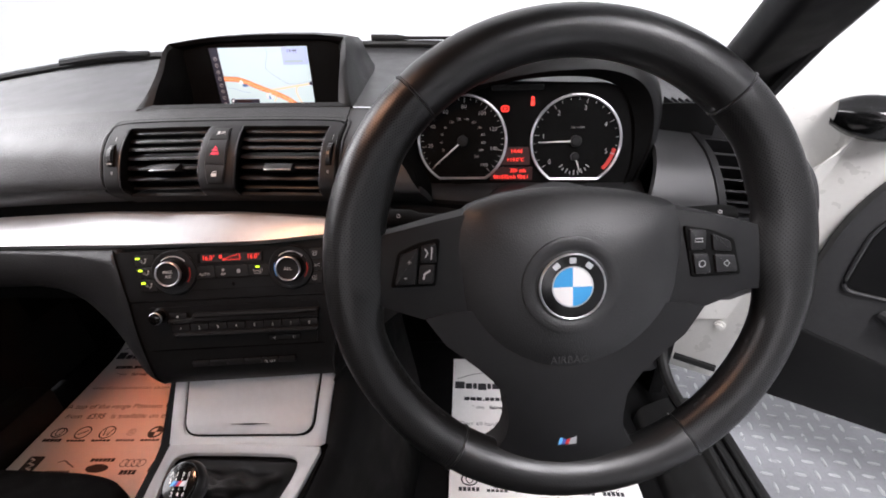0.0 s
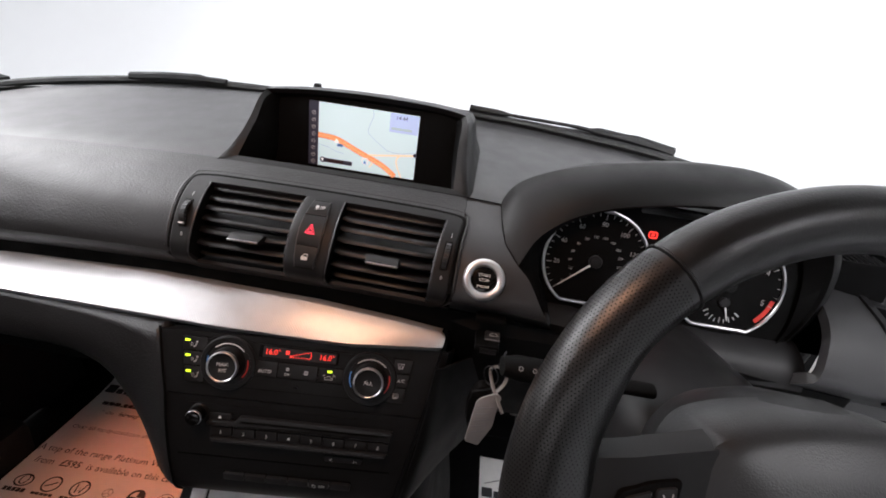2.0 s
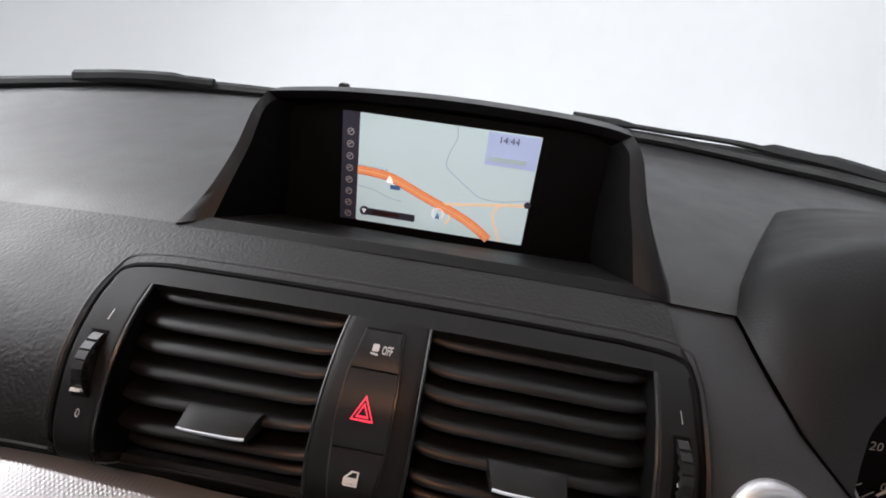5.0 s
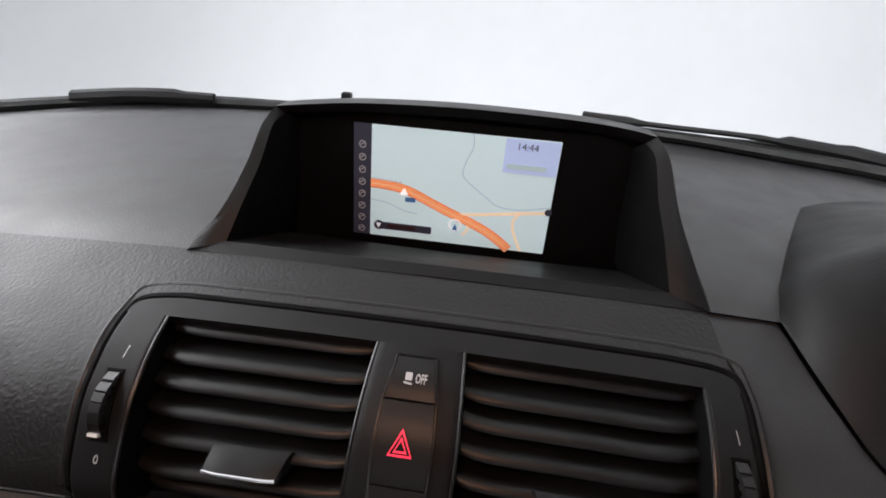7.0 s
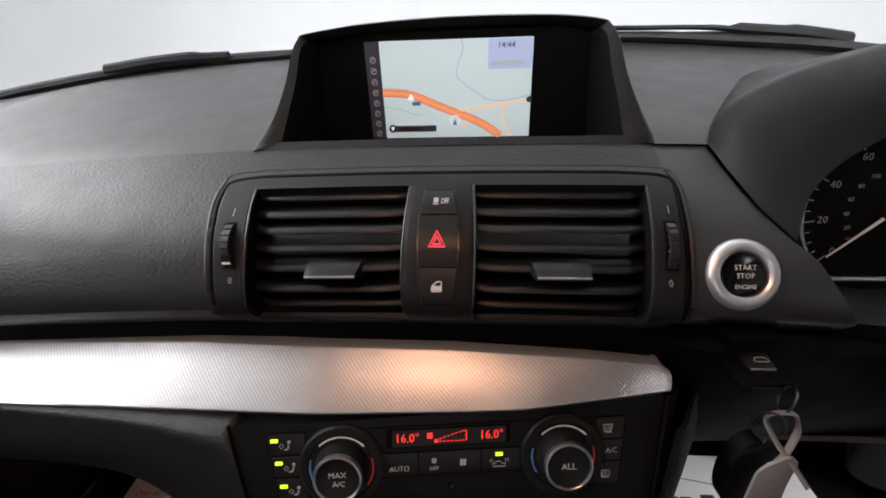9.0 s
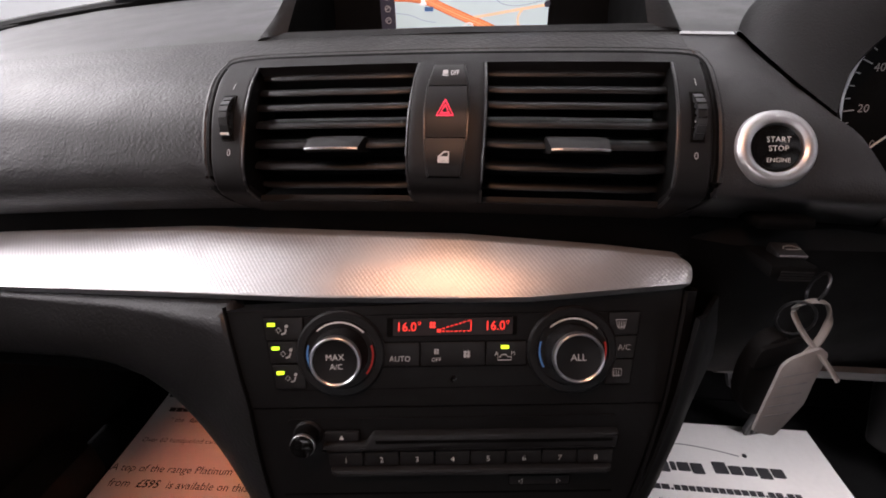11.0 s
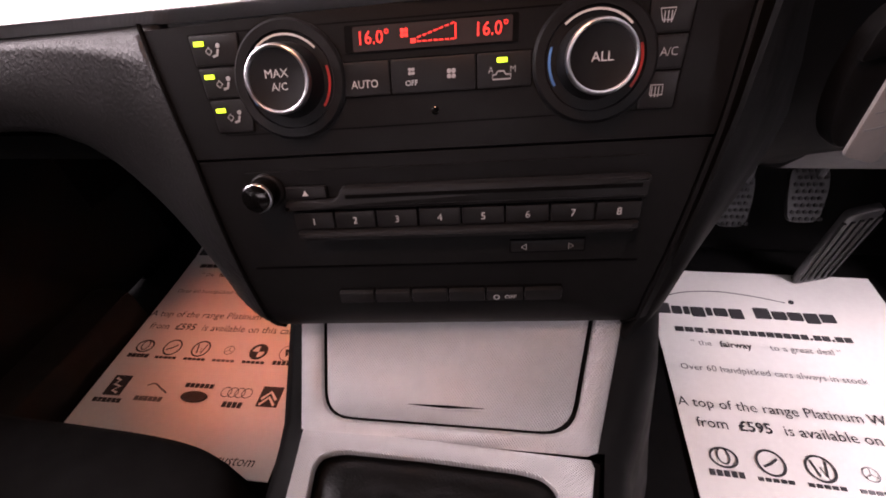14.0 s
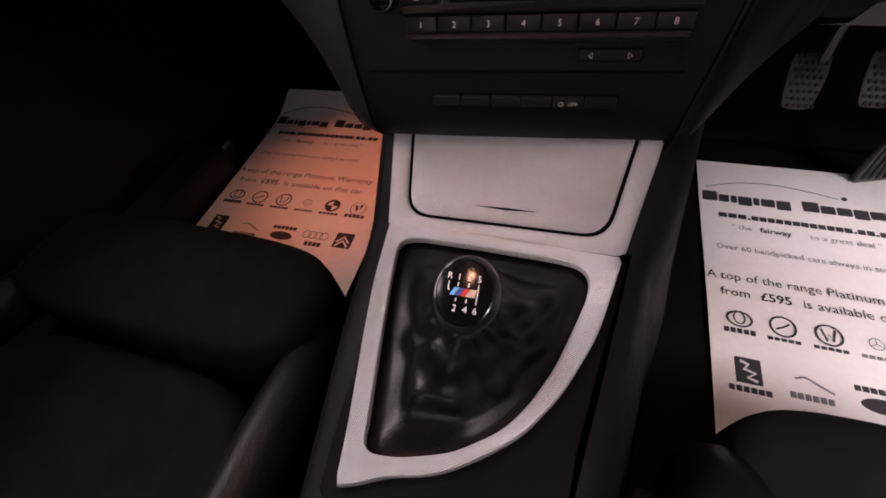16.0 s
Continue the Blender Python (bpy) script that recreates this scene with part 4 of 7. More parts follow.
glow = part("screen", slab(B(), rounded(rect(-0.0745, 0.7155, 0.0685, 0.8048), 0.001), -0.004, 0.0, N), MAPGROUND, nav, "lit pale blue road map with an orange motorway")
part("icon_strip", slab(B(), rect(-0.0885, 0.7155, -0.0750, 0.8048), -0.004, 0.0002, N), MAPDARK, nav)
for k in range(8):
    z = 0.789 - 0.0098 * k
    icon = band(B(), disc(-0.0815, z, 0.0026, 8), 0.0009, 0.001, N, True)
    band(icon, [(-0.0838, z - 0.001), (-0.0795, z + 0.0018)], 0.0009, 0.0012, N)
    part("icon", icon, GREYPRINT, nav)
ease([(-0.0745, 0.7595), (-0.058, 0.7585), (-0.043, 0.7555), (-0.025, 0.748), (-0.008, 0.741), (0.008, 0.735), (0.022, 0.7285), (0.033, 0.7215), (0.040, 0.7160)], 0.0010, 0.0075, MAPROADEDGE, "motorway_edge")
ease([(-0.0745, 0.7595), (-0.058, 0.7585), (-0.043, 0.7555), (-0.025, 0.748), (-0.008, 0.741), (0.008, 0.735), (0.022, 0.7285), (0.033, 0.7215), (0.040, 0.7160)], 0.0016, 0.0060, MAPROAD, "motorway")
ease([(-0.0745, 0.7605), (-0.058, 0.7596), (-0.043, 0.7566), (-0.025, 0.7491), (-0.008, 0.7421), (0.008, 0.7361), (0.022, 0.7296), (0.033, 0.7226), (0.041, 0.7160)], 0.0022, 0.0007, MAPROADEDGE, "lane_line")
for shift in (-0.0012, 0.0024, -0.0026):
    ease([(-0.0745, 0.7595 + shift), (-0.058, 0.7585 + shift), (-0.043 + shift * 0.2, 0.7555 + shift), (-0.025 + shift * 0.35, 0.748 + shift), (-0.008 + shift * 0.4, 0.741 + shift), (0.008 + shift * 0.4, 0.735 + shift), (0.022 + shift * 0.45, 0.7285 + shift), (0.033 + shift * 0.5, 0.7215 + shift), (0.040 + shift * 0.5, 0.7165 + shift * 0.5)], 0.0026, 0.0006, MAPROADEDGE, "lane_line")
ease([(-0.005, 0.7405), (0.012, 0.7425), (0.030, 0.7450), (0.048, 0.7475), (0.0685, 0.7500)], 0.0012, 0.0022, MAPLANE, "slip_road")
ease([(0.045, 0.7470), (0.041, 0.7400), (0.043, 0.7300), (0.050, 0.7160)], 0.0012, 0.0018, MAPLANE, "slip_road")
ease([(0.004, 0.7365), (0.006, 0.7300), (0.002, 0.7240)], 0.0012, 0.0018, MAPLANE, "slip_road")
ease([(0.003, 0.8048), (0.004, 0.795), (0.0, 0.785), (-0.002, 0.773), (0.008, 0.764), (0.018, 0.757), (0.028, 0.7510), (0.045, 0.7500), (0.0685, 0.7545)], 0.0006, 0.0008, MAPLINE, "river_line")
ease([(-0.0745, 0.7460), (-0.060, 0.7440), (-0.048, 0.7395), (-0.036, 0.7375)], 0.0006, 0.0007, MAPLINE, "river_line")
part("info_box", slab(B(), rect(0.0275, 0.7785, 0.0680, 0.8040), 0.0, 0.0022, N), MAPBOX, glow)
clock = B()
writing(clock, "14:44", 0.0052, 0.044, 0.7985, 0.0045, N)
part("lettering", clock, MAPDARK, glow, "the time 14:44")
for k, w in enumerate((0.0045, 0.0025, 0.0025, 0.0045, 0.004, 0.004, 0.0055, 0.006)):
    pass
part("station_bar", slab(B(), rect(0.0300, 0.7815, 0.0600, 0.7855), 0.002, 0.0040, N), MAPLINE, glow)
part("compass_bar", slab(B(), rounded(rect(-0.0700, 0.7215, -0.0235, 0.7275), 0.001), 0.0, 0.0020, N), MAPDARK, glow)
part("scale_bar", slab(B(), rect(-0.0600, 0.7230, -0.0370, 0.7262), 0.0, 0.0032, N), REDDIM, glow)
part("compass", slab(B(), disc(-0.0672, 0.7248, 0.0040, 16), 0.0, 0.0028, N), MAPDARK, glow)
needle = flat(B(), [(-0.0690, 0.7265), (-0.0672, 0.7225), (-0.0655, 0.7268)], 0.0045, N)
part("compass_arrow", needle, MAPWHITE, glow)
part("warning_sign", flat(B(), [(-0.0505, 0.7525), (-0.0440, 0.7525), (-0.0472, 0.7580)], 0.0035, N), MAPWHITE, glow)
part("road_number", slab(B(), rect(-0.0462, 0.7470, -0.0380, 0.7505), 0.001, 0.0028, N), BLUEPRINT, glow)
part("position_ring", band(B(), disc(-0.0045, 0.7320, 0.0046, 20), 0.0007, 0.0030, N, True), MAPWHITE, glow)
part("position_arrow", flat(B(), [(-0.0068, 0.7275), (-0.0022, 0.7275), (-0.0045, 0.7330)], 0.0034, N), BLUEPRINT, glow)
for k in range(7):
    part("jam_arrow", flat(B(), [(-0.0735 + 0.0036 * k, 0.7628 - 0.0002 * k), (-0.0708 + 0.0036 * k, 0.7628 - 0.0002 * k), (-0.0720 + 0.0036 * k, 0.7650 - 0.0002 * k)], 0.0030, N), MAPLINE, glow)
part("edge_dot", slab(B(), disc(0.0672, 0.7505, 0.0028, 14), 0.0, 0.0030, N), MAPDARK, glow)


# ---- instrument cluster under its cowl ----
cluster = thing("instrument_cluster", (0.39, 0.60, 0.63), "instrument cluster with two chrome-ringed dials under a black cowl", "instrument cluster")


dial_y = lambda x, z: 0.600 + 0.2 * (z - 0.686)
rows_of_cowl = [
    (lambda i: 0.82, [(0.300, 0.752), (0.303, 0.755), (0.309, 0.758), (0.320, 0.762), (0.338, 0.766), (0.360, 0.769), (0.388, 0.771), (0.418, 0.772), (0.448, 0.776), (0.495, 0.772), (0.555, 0.759), (0.600, 0.736), (0.613, 0.70), (0.608, 0.66), (0.59, 0.62)]),
    (lambda i: 0.735, [(0.246, 0.741), (0.250, 0.747), (0.258, 0.754), (0.272, 0.762), (0.294, 0.771), (0.325, 0.780), (0.362, 0.788), (0.403, 0.794), (0.447, 0.797), (0.493, 0.794), (0.550, 0.779), (0.588, 0.750), (0.601, 0.71), (0.596, 0.662), (0.577, 0.622)]),
    (lambda i: 0.672, [(0.2085, 0.7340), (0.2125, 0.7440), (0.2205, 0.7530), (0.2385, 0.7645), (0.266, 0.7770), (0.302, 0.788), (0.348, 0.7985), (0.394, 0.806), (0.443, 0.809), (0.492, 0.807), (0.545, 0.791), (0.578, 0.762), (0.590, 0.715), (0.585, 0.665), (0.565, 0.625)]),
    (lambda i: (0.640, 0.644, 0.646, 0.648)[min(i, 3)], [(0.1936, 0.7290), (0.1985, 0.7400), (0.2075, 0.7525), (0.2250, 0.7645), (0.2555, 0.7780), (0.296, 0.7895), (0.345, 0.7995), (0.394, 0.8065), (0.443, 0.8095), (0.492, 0.8075), (0.543, 0.789), (0.575, 0.761), (0.587, 0.715), (0.582, 0.665), (0.562, 0.624)]),
    (lambda i: (0.610, 0.614, 0.617, 0.619)[min(i, 3)], [(0.1966, 0.7175), (0.2040, 0.7290), (0.214, 0.7390), (0.233, 0.7510), (0.264, 0.7650), (0.303, 0.7780), (0.350, 0.7885), (0.398, 0.7955), (0.445, 0.799), (0.492, 0.7975), (0.539, 0.783), (0.568, 0.757), (0.580, 0.715), (0.576, 0.665), (0.557, 0.623)]),
    (lambda i: (0.573, 0.583, 0.591, 0.597)[min(i, 3)], [(0.2025, 0.7025), (0.2120, 0.7130), (0.223, 0.7240), (0.243, 0.7375), (0.273, 0.7525), (0.312, 0.766), (0.358, 0.776), (0.404, 0.783), (0.448, 0.786), (0.492, 0.785), (0.533, 0.773), (0.558, 0.75), (0.570, 0.712), (0.568, 0.665), (0.550, 0.622)]),
    (lambda i: (0.5535, 0.566, 0.578, 0.588, 0.594)[min(i, 4)], [(0.2190, 0.6870), (0.2265, 0.6985), (0.236, 0.7110), (0.254, 0.7260), (0.282, 0.7425), (0.319, 0.757), (0.362, 0.767), (0.406, 0.774), (0.449, 0.777), (0.492, 0.776), (0.529, 0.765), (0.551, 0.744), (0.562, 0.709), (0.561, 0.665), (0.545, 0.622)])]


def cowl_row(depth, points, per=5):
    return curve_points([(x, depth(i), z) for i, (x, z) in enumerate(points)], per)


dial_rim = [(0.2530, 0.646), (0.2490, 0.668), (0.2485, 0.690), (0.256, 0.710), (0.276, 0.729), (0.311, 0.746), (0.355, 0.758), (0.403, 0.765), (0.450, 0.767), (0.490, 0.763), (0.520, 0.750), (0.536, 0.724), (0.543, 0.69), (0.542, 0.652), (0.530, 0.618)]
part("cowl", skin(B(), [cowl_row(d, p) for d, p in rows_of_cowl]), VISOR, cluster, "black grained cowl", sharp=80)
turned = B()
crease = (0.612, 0.628, 0.642, 0.652, 0.661, 0.671, 0.683, 0.691, 0.698, 0.7055, 0.7155, 0.722, 0.7310)
skin(turned, [[F(lerp(z, tip_edge), z, -0.003) for z in crease], [Vector((lerp(z, tip_edge) + 0.006, max(0.600, lerp(z, FRONT) + 0.02), z - 0.004)) for z in crease], [Vector((lerp(z, tip_edge) + 0.03, max(0.600, lerp(z, FRONT) + 0.02) + 0.02, z - 0.008)) for z in crease]])
# near-black return: the shade beside the dials is in its colour
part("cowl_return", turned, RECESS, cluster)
# added board, hidden behind the dials, keeps the space under the cowl dark
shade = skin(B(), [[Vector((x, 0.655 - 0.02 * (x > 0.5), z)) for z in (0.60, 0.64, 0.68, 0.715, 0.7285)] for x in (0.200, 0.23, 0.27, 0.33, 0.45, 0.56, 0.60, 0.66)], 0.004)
part("bulkhead", shade, RECESS, cluster, "added near-black board closing off the space behind the instruments")
# lining in near-black, painting the shade on the cowl's underside
mouth = B()
last_depth, last_points = rows_of_cowl[-1]
skin(mouth, [cowl_row(last_depth, last_points), cowl_row(lambda i: last_depth(i) + 0.004, [(a[0] * 0.85 + b[0] * 0.15, a[1] * 0.85 + b[1] * 0.15 - 0.0015) for a, b in zip(last_points, dial_rim)]), curve_points([(x, dial_y(x, z) - (0.05 if i == 0 else 0), z) for i, (x, z) in enumerate(dial_rim)], 5)])
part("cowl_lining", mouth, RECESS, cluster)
gm = frame_at((0.39, 0.603, 0.686), (1, 0, 0), (0, math.sin(radians(12)), math.cos(radians(12))))
D = plain(gm)
part("dial_plate", slab(B(), rounded([(-0.150, -0.075), (0.155, -0.075), (0.16, 0.05), (0.12, 0.074), (-0.02, 0.078), (-0.075, 0.062), (-0.12, 0.036), (-0.150, 0.0)], 0.015), -0.01, -0.002, D), RECESS, cluster)
lower_lip = B()
rows = []
for i in range(15):
    x = 0.262 + 0.298 * i / 14
    rows.append([Vector((x, y, z)) for y, z in ((0.612, 0.632), (0.592, 0.6295), (0.575, 0.622), (0.560, 0.608), (0.556, 0.59))])
skin(lower_lip, rows, 0.003)
part("lower_lip", lower_lip, PLASTIC, cluster)


def dial(name, cx, cy, label):
    r = 0.0600
    ob = part(name, slab(B(), disc(cx, cy, r, 48), -0.004, 0.0, D), RECESS, cluster, label)
    path = [(cx + r * math.cos(radians(a)), cy + r * math.sin(radians(a))) for a in range(-58, 239, 4)]
    rim = B()
    tube(rim, [D(u, v, 0.002) for u, v in path] , 0.0019, 6, True)
    part("dial_ring", rim, CHROME, ob, "bright chrome ring")
    return ob


speedo = dial("speedometer", -0.0785, 0.0012, "black speedometer dial with pale numerals")
tacho = dial("rev_counter", 0.0755, -0.0005, "black rev counter dial with a red sector")
for ob, cx, cy, texts in ((speedo, -0.0785, 0.0012, [(str(20 * k), 222 - 33.7 * k, 0.0445, 0.0052) for k in range(9)] + [(str(v), a, 0.0290, 0.0030) for v, a in ((20, 205), (40, 184), (60, 163), (80, 142), (100, 121), (120, 100), (140, 79), (160, 58), (180, 37), (200, 16), (220, -5), (240, -26), (260, -47))] + [("mph", 222, 0.030, 0.0024)]),
                          (tacho, 0.0755, -0.0005, [(str(k), 219 - 47.5 * k, 0.0440, 0.0064) for k in range(6)])):
    for words, a, rr, size in texts:
        p = writing(B(), words, size, cx + rr * math.cos(radians(a)), cy + rr * math.sin(radians(a)), 0.0012, D)
        part("numeral", p, DIALPRINT, ob)
    steps = 33 if ob is speedo else 21
    sweep = 269.6 if ob is speedo else 237.5
    first = 222 if ob is speedo else 219
    for k in range(steps):
        a = radians(first - sweep * k / (steps - 1))
        long = 0.007 if k % 4 == 0 else 0.0035
        tick = band(B(), [(cx + 0.057 * math.cos(a), cy + 0.057 * math.sin(a)), (cx + (0.057 - long) * math.cos(a), cy + (0.057 - long) * math.sin(a))], 0.0008, 0.0012, D)
        part("tick", tick, DIALPRINT, ob)
writing_words = writing(B(), "1/min x 1000", 0.0024, 0.0765, 0.0175, 0.0012, D)
part("lettering", writing_words, GREYPRINT, tacho)
sector = B()
band(sector, [(0.0755 + 0.0535 * math.cos(radians(a)), -0.0005 + 0.0535 * math.sin(radians(a))) for a in range(-44, -9, 3)], 0.0052, 0.0010, D)
part("red_sector", sector, REDPRINT, tacho, "red sector")
for ob, cx, cy, a in ((speedo, -0.0785, 0.0012, 221), (tacho, 0.0755, -0.0005, 181.5)):
    tip = (cx + 0.051 * math.cos(radians(a)), cy + 0.051 * math.sin(radians(a)))
    side = Vector((-math.sin(radians(a)), math.cos(radians(a)))) * 0.0012
    nd = slab(B(), [(cx + side.x, cy + side.y), (tip[0] + side.x * 0.3, tip[1] + side.y * 0.3), (tip[0] - side.x * 0.3, tip[1] - side.y * 0.3), (cx - side.x, cy - side.y)], 0.004, 0.005, D)
    part("needle", nd, WHITE, ob, "pale needle")
    hub = lathe(B(), [(0.0075, 0.0), (0.0075, 0.005), (0.006, 0.0066), (0.0001, 0.0072)], gm @ Matrix.Translation((cx, cy, 0)), 24)
    part("needle_hub", hub, PLASTIC, ob)
for k in range(9):
    a = radians(-145 + 110 * k / 8)
    part("fuel_tick", band(B(), [(0.0755 + 0.0250 * math.cos(a), -0.0210 + 0.0250 * math.sin(a)), (0.0755 + (0.0205 if k % 2 else 0.0185) * math.cos(a), -0.0210 + (0.0205 if k % 2 else 0.0185) * math.sin(a))], 0.0012, 0.0012, D), GREYPRINT, tacho)
part("fuel_needle", slab(B(), [(0.0755, -0.022), (0.0775, -0.022), (0.0835, -0.0420), (0.0828, -0.0423)], 0.002, 0.003, D), WHITE, tacho)
part("fuel_hub", lathe(B(), [(0.0055, 0.0), (0.0055, 0.004), (0.0001, 0.005)], gm @ Matrix.Translation((0.0755, -0.021, 0)), 20), PLASTIC, tacho)
part("red_display", slab(B(), rect(-0.0260, -0.0320, 0.0150, -0.0080), -0.003, -0.0005, D), REDDIM, cluster, "dim red backlit display")
part("red_display", slab(B(), rect(-0.0400, -0.0530, 0.0190, -0.0350), -0.003, -0.0005, D), REDDIM, cluster, "dim red backlit display")
for words, x, y, size in (("14:44", -0.004, -0.0135, 0.0052), ("+19.0\u00b0C", -0.005, -0.0250, 0.0050), ("355 mls", -0.001, -0.0398, 0.0050), ("041502mls 938.1", -0.0105, -0.0485, 0.0050)):
    part("lettering", writing(B(), words, size, x, y, 0.0006, D, bold=0.0001), REDGLOW, cluster, "glowing red digits")
warn = band(B(), rounded(rect(-0.0255, 0.0395, -0.0165, 0.0460), 0.002, 3), 0.0016, 0.0004, D, True)
flat(warn, rect(-0.0228, 0.0415, -0.0192, 0.0440), 0.0004, D)
part("warning_lamp", warn, REDGLOW, cluster, "glowing red warning symbol")
belt = slab(B(), disc(0.0158, 0.0560, 0.0021, 12), 0.0, 0.0004, D)
slab(belt, rounded([(0.0132, 0.0465), (0.0184, 0.0465), (0.0178, 0.0535), (0.0138, 0.0535)], 0.001, 2), 0.0, 0.0004, D)
part("belt_lamp", belt, REDGLOW, cluster, "glowing red seat belt symbol")
part("dim_lamp_field", slab(B(), rounded(rect(-0.040, 0.066, 0.030, 0.074), 0.003), -0.002, -0.001, D), GLOSS, cluster)


# ---- climate controls ----
def stack_frame(u, z, n=0.0):
    slope = 0.09 + 2.4 * (z - 0.405)
    return frame_at(K(u, z, n), (1, YAW, 0), (0, slope, 1))


def key(name, outline, parent, lift=0.0022, label="", mat=None):
    cu, cz = sum(p[0] for p in outline) / len(outline), sum(p[1] for p in outline) / len(outline)
    wider = [(u + math.copysign(0.0006, u - cu), z + math.copysign(0.0006, z - cz)) for u, z in outline]
    part("gap", slab(B(), rounded(wider, 0.0014, 3), -0.004, 0.0017, K), RECESS, parent)
    return part(name, slab(B(), rounded(outline, 0.0012, 3), -0.004, lift, K, 0.0006), mat or BUTTON, parent, label)


climate = thing("climate_control", (0, 0.50, 0.54), "black climate control panel with two chrome-ringed rotary knobs", "climate control")
part("surround", slab(B(), rounded([(-0.1215, 0.5150), (0.1190, 0.5165), (0.1235, 0.5640), (-0.1305, 0.5640)], 0.006, 4), -0.004, 0.0009, K), RECESS, climate)
part("fascia", slab(B(), rounded([(-0.1205, 0.5158), (0.1182, 0.5173), (0.1226, 0.5632), (-0.1296, 0.5632)], 0.0055, 4), -0.004, 0.0014, K), PANEL, climate)
for side, cu in ((-1, -0.0777), (1, 0.0780)):
    base = stack_frame(cu, 0.5401)
    well = lathe(B(), [(0.0302, -0.002), (0.0302, 0.0026), (0.0288, 0.0042), (0.0244, 0.0040), (0.0238, 0.0028), (0.0001, 0.0028)], base, 48)
    part("knob_base", well, PLASTIC, climate)
    knob = part("knob", lathe(B(), [(0.0188, 0.002), (0.0182, 0.008), (0.0162, 0.0165), (0.0150, 0.0185), (0.0150, 0.0178), (0.0144, 0.0175), (0.0001, 0.0171)], base, 48), PLASTIC, climate, "ribbed black rotary knob")
    part("chrome_ring", lathe(B(), [(0.0150, 0.0150), (0.0166, 0.0150), (0.0168, 0.0174), (0.0163, 0.0190), (0.0155, 0.0194), (0.0147, 0.0188), (0.0145, 0.0158)], base, 48, ring=True), CHROME, knob, "satin chrome ring")
    P2 = plain(base)
    texts = B()
    if side < 0:
        writing(texts, "MAX", 0.0040, 0, 0.0026, 0.0179, P2)
        writing(texts, "A/C", 0.0036, 0.0008, -0.0036, 0.0179, P2)
    else:
        writing(texts, "ALL", 0.0043, 0, 0.0, 0.0179, P2)
    part("lettering", texts, WHITE, knob, "white letters on the knob cap")
    ring = lambda a0, a1: [(0.0222 * math.cos(radians(a)), 0.0222 * math.sin(radians(a))) for a in range(a0, a1, 6)]
    part("white_arc", band(B(), ring(42, 138), 0.0011, 0.0043, P2), WHITE, climate)
    part("red_arc", band(B(), ring(-38, 22), 0.0013, 0.0043, P2), REDPRINT, climate)
    part("blue_arc", band(B(), ring(162, 216), 0.0013, 0.0043, P2), BLUEPRINT, climate)
part("display", slab(B(), rounded(rect(-0.0468, 0.5500, 0.0408, 0.5620), 0.001, 2), -0.002, 0.0018, K), RECESS, climate, "dark red-lit temperature display")
part("display_window", slab(B(), rounded(rect(-0.0425, 0.5506, 0.0378, 0.5612), 0.0008, 2), 0.0, 0.0020, K), REDFAINT, climate, "dark red display window")
for words, u in (("16.0\u00b0", -0.0320), ("16.0\u00b0", 0.0275)):
    part("lettering", writing(B(), words, 0.0057, u, 0.5560, 0.0023, K), REDGLOW, climate, "glowing red digits 16.0")
fan = B()
for k in range(7):
    u0, u1 = -0.0095 + 0.0028 * k, -0.0095 + 0.0028 * k + 0.0019
    band(fan, [(u0, 0.5532), (u1, 0.5532)], 0.0006, 0.0023, K)
    band(fan, [(u0, 0.5548 + 0.27 * (u0 + 0.0095)), (u1, 0.5548 + 0.27 * (u1 + 0.0095))], 0.0006, 0.0023, K)
band(fan, [(0.0098, 0.5531), (0.0098, 0.5597)], 0.0007, 0.0023, K)
part("fan_wedge", fan, REDGLOW, climate)
rotor = B()
for a in (45, 135, 225, 315):
    slab(rotor, disc(-0.0160 + 0.0014 * math.cos(radians(a)), 0.5572 + 0.0014 * math.sin(radians(a)), 0.0010, 8), 0.0018, 0.0023, K)
part("fan_symbol", rotor, REDGLOW, climate)
part("fan_block", flat(B(), rect(-0.0128, 0.5526, -0.0102, 0.5546), 0.0024, K), REDGLOW, climate)
for name, u0, u1 in (("auto_button", -0.0500, -0.0245), ("fan_button", -0.0237, 0.0198), ("recirculation_button", 0.0206, 0.0478)):
    key(name, rect(u0, 0.5308, u1, 0.5462), climate)
part("lettering", writing(B(), "AUTO", 0.0036, -0.0375, 0.5360, 0.0028, K), WHITE, climate, "white letters AUTO")
part("lettering", writing(B(), "OFF", 0.0026, -0.0130, 0.5352, 0.0028, K), WHITE, climate)
for u, z, r in ((-0.0130, 0.5405, 0.0012), (0.0075, 0.5385, 0.0016)):
    rotor = B()
    for a in (45, 135, 225, 315):
        slab(rotor, disc(u + r * math.cos(radians(a)), z + r * math.sin(radians(a)), r * 0.7, 8), 0.002, 0.0028, K)
    part("fan_symbol", rotor, GREYPRINT, climate)
car = band(B(), [(0.0285, 0.5345), (0.0375, 0.5345), (0.0375, 0.5365), (0.0350, 0.5365), (0.0340, 0.5380), (0.0310, 0.5380), (0.0300, 0.5365), (0.0285, 0.5365)], 0.0007, 0.0028, K, True)
part("car_symbol", car, GREYPRINT, climate)
part("lettering", writing(B(), "A", 0.0028, 0.0275, 0.5385, 0.0028, K), GREYPRINT, climate)
part("lettering", writing(B(), "M", 0.0028, 0.0385, 0.5385, 0.0028, K), GREYPRINT, climate)
part("lamp", slab(B(), rect(0.0305, 0.5418, 0.0355, 0.5438), 0.002, 0.0030, K), GREENGLOW, climate, "lit yellow-green indicator")
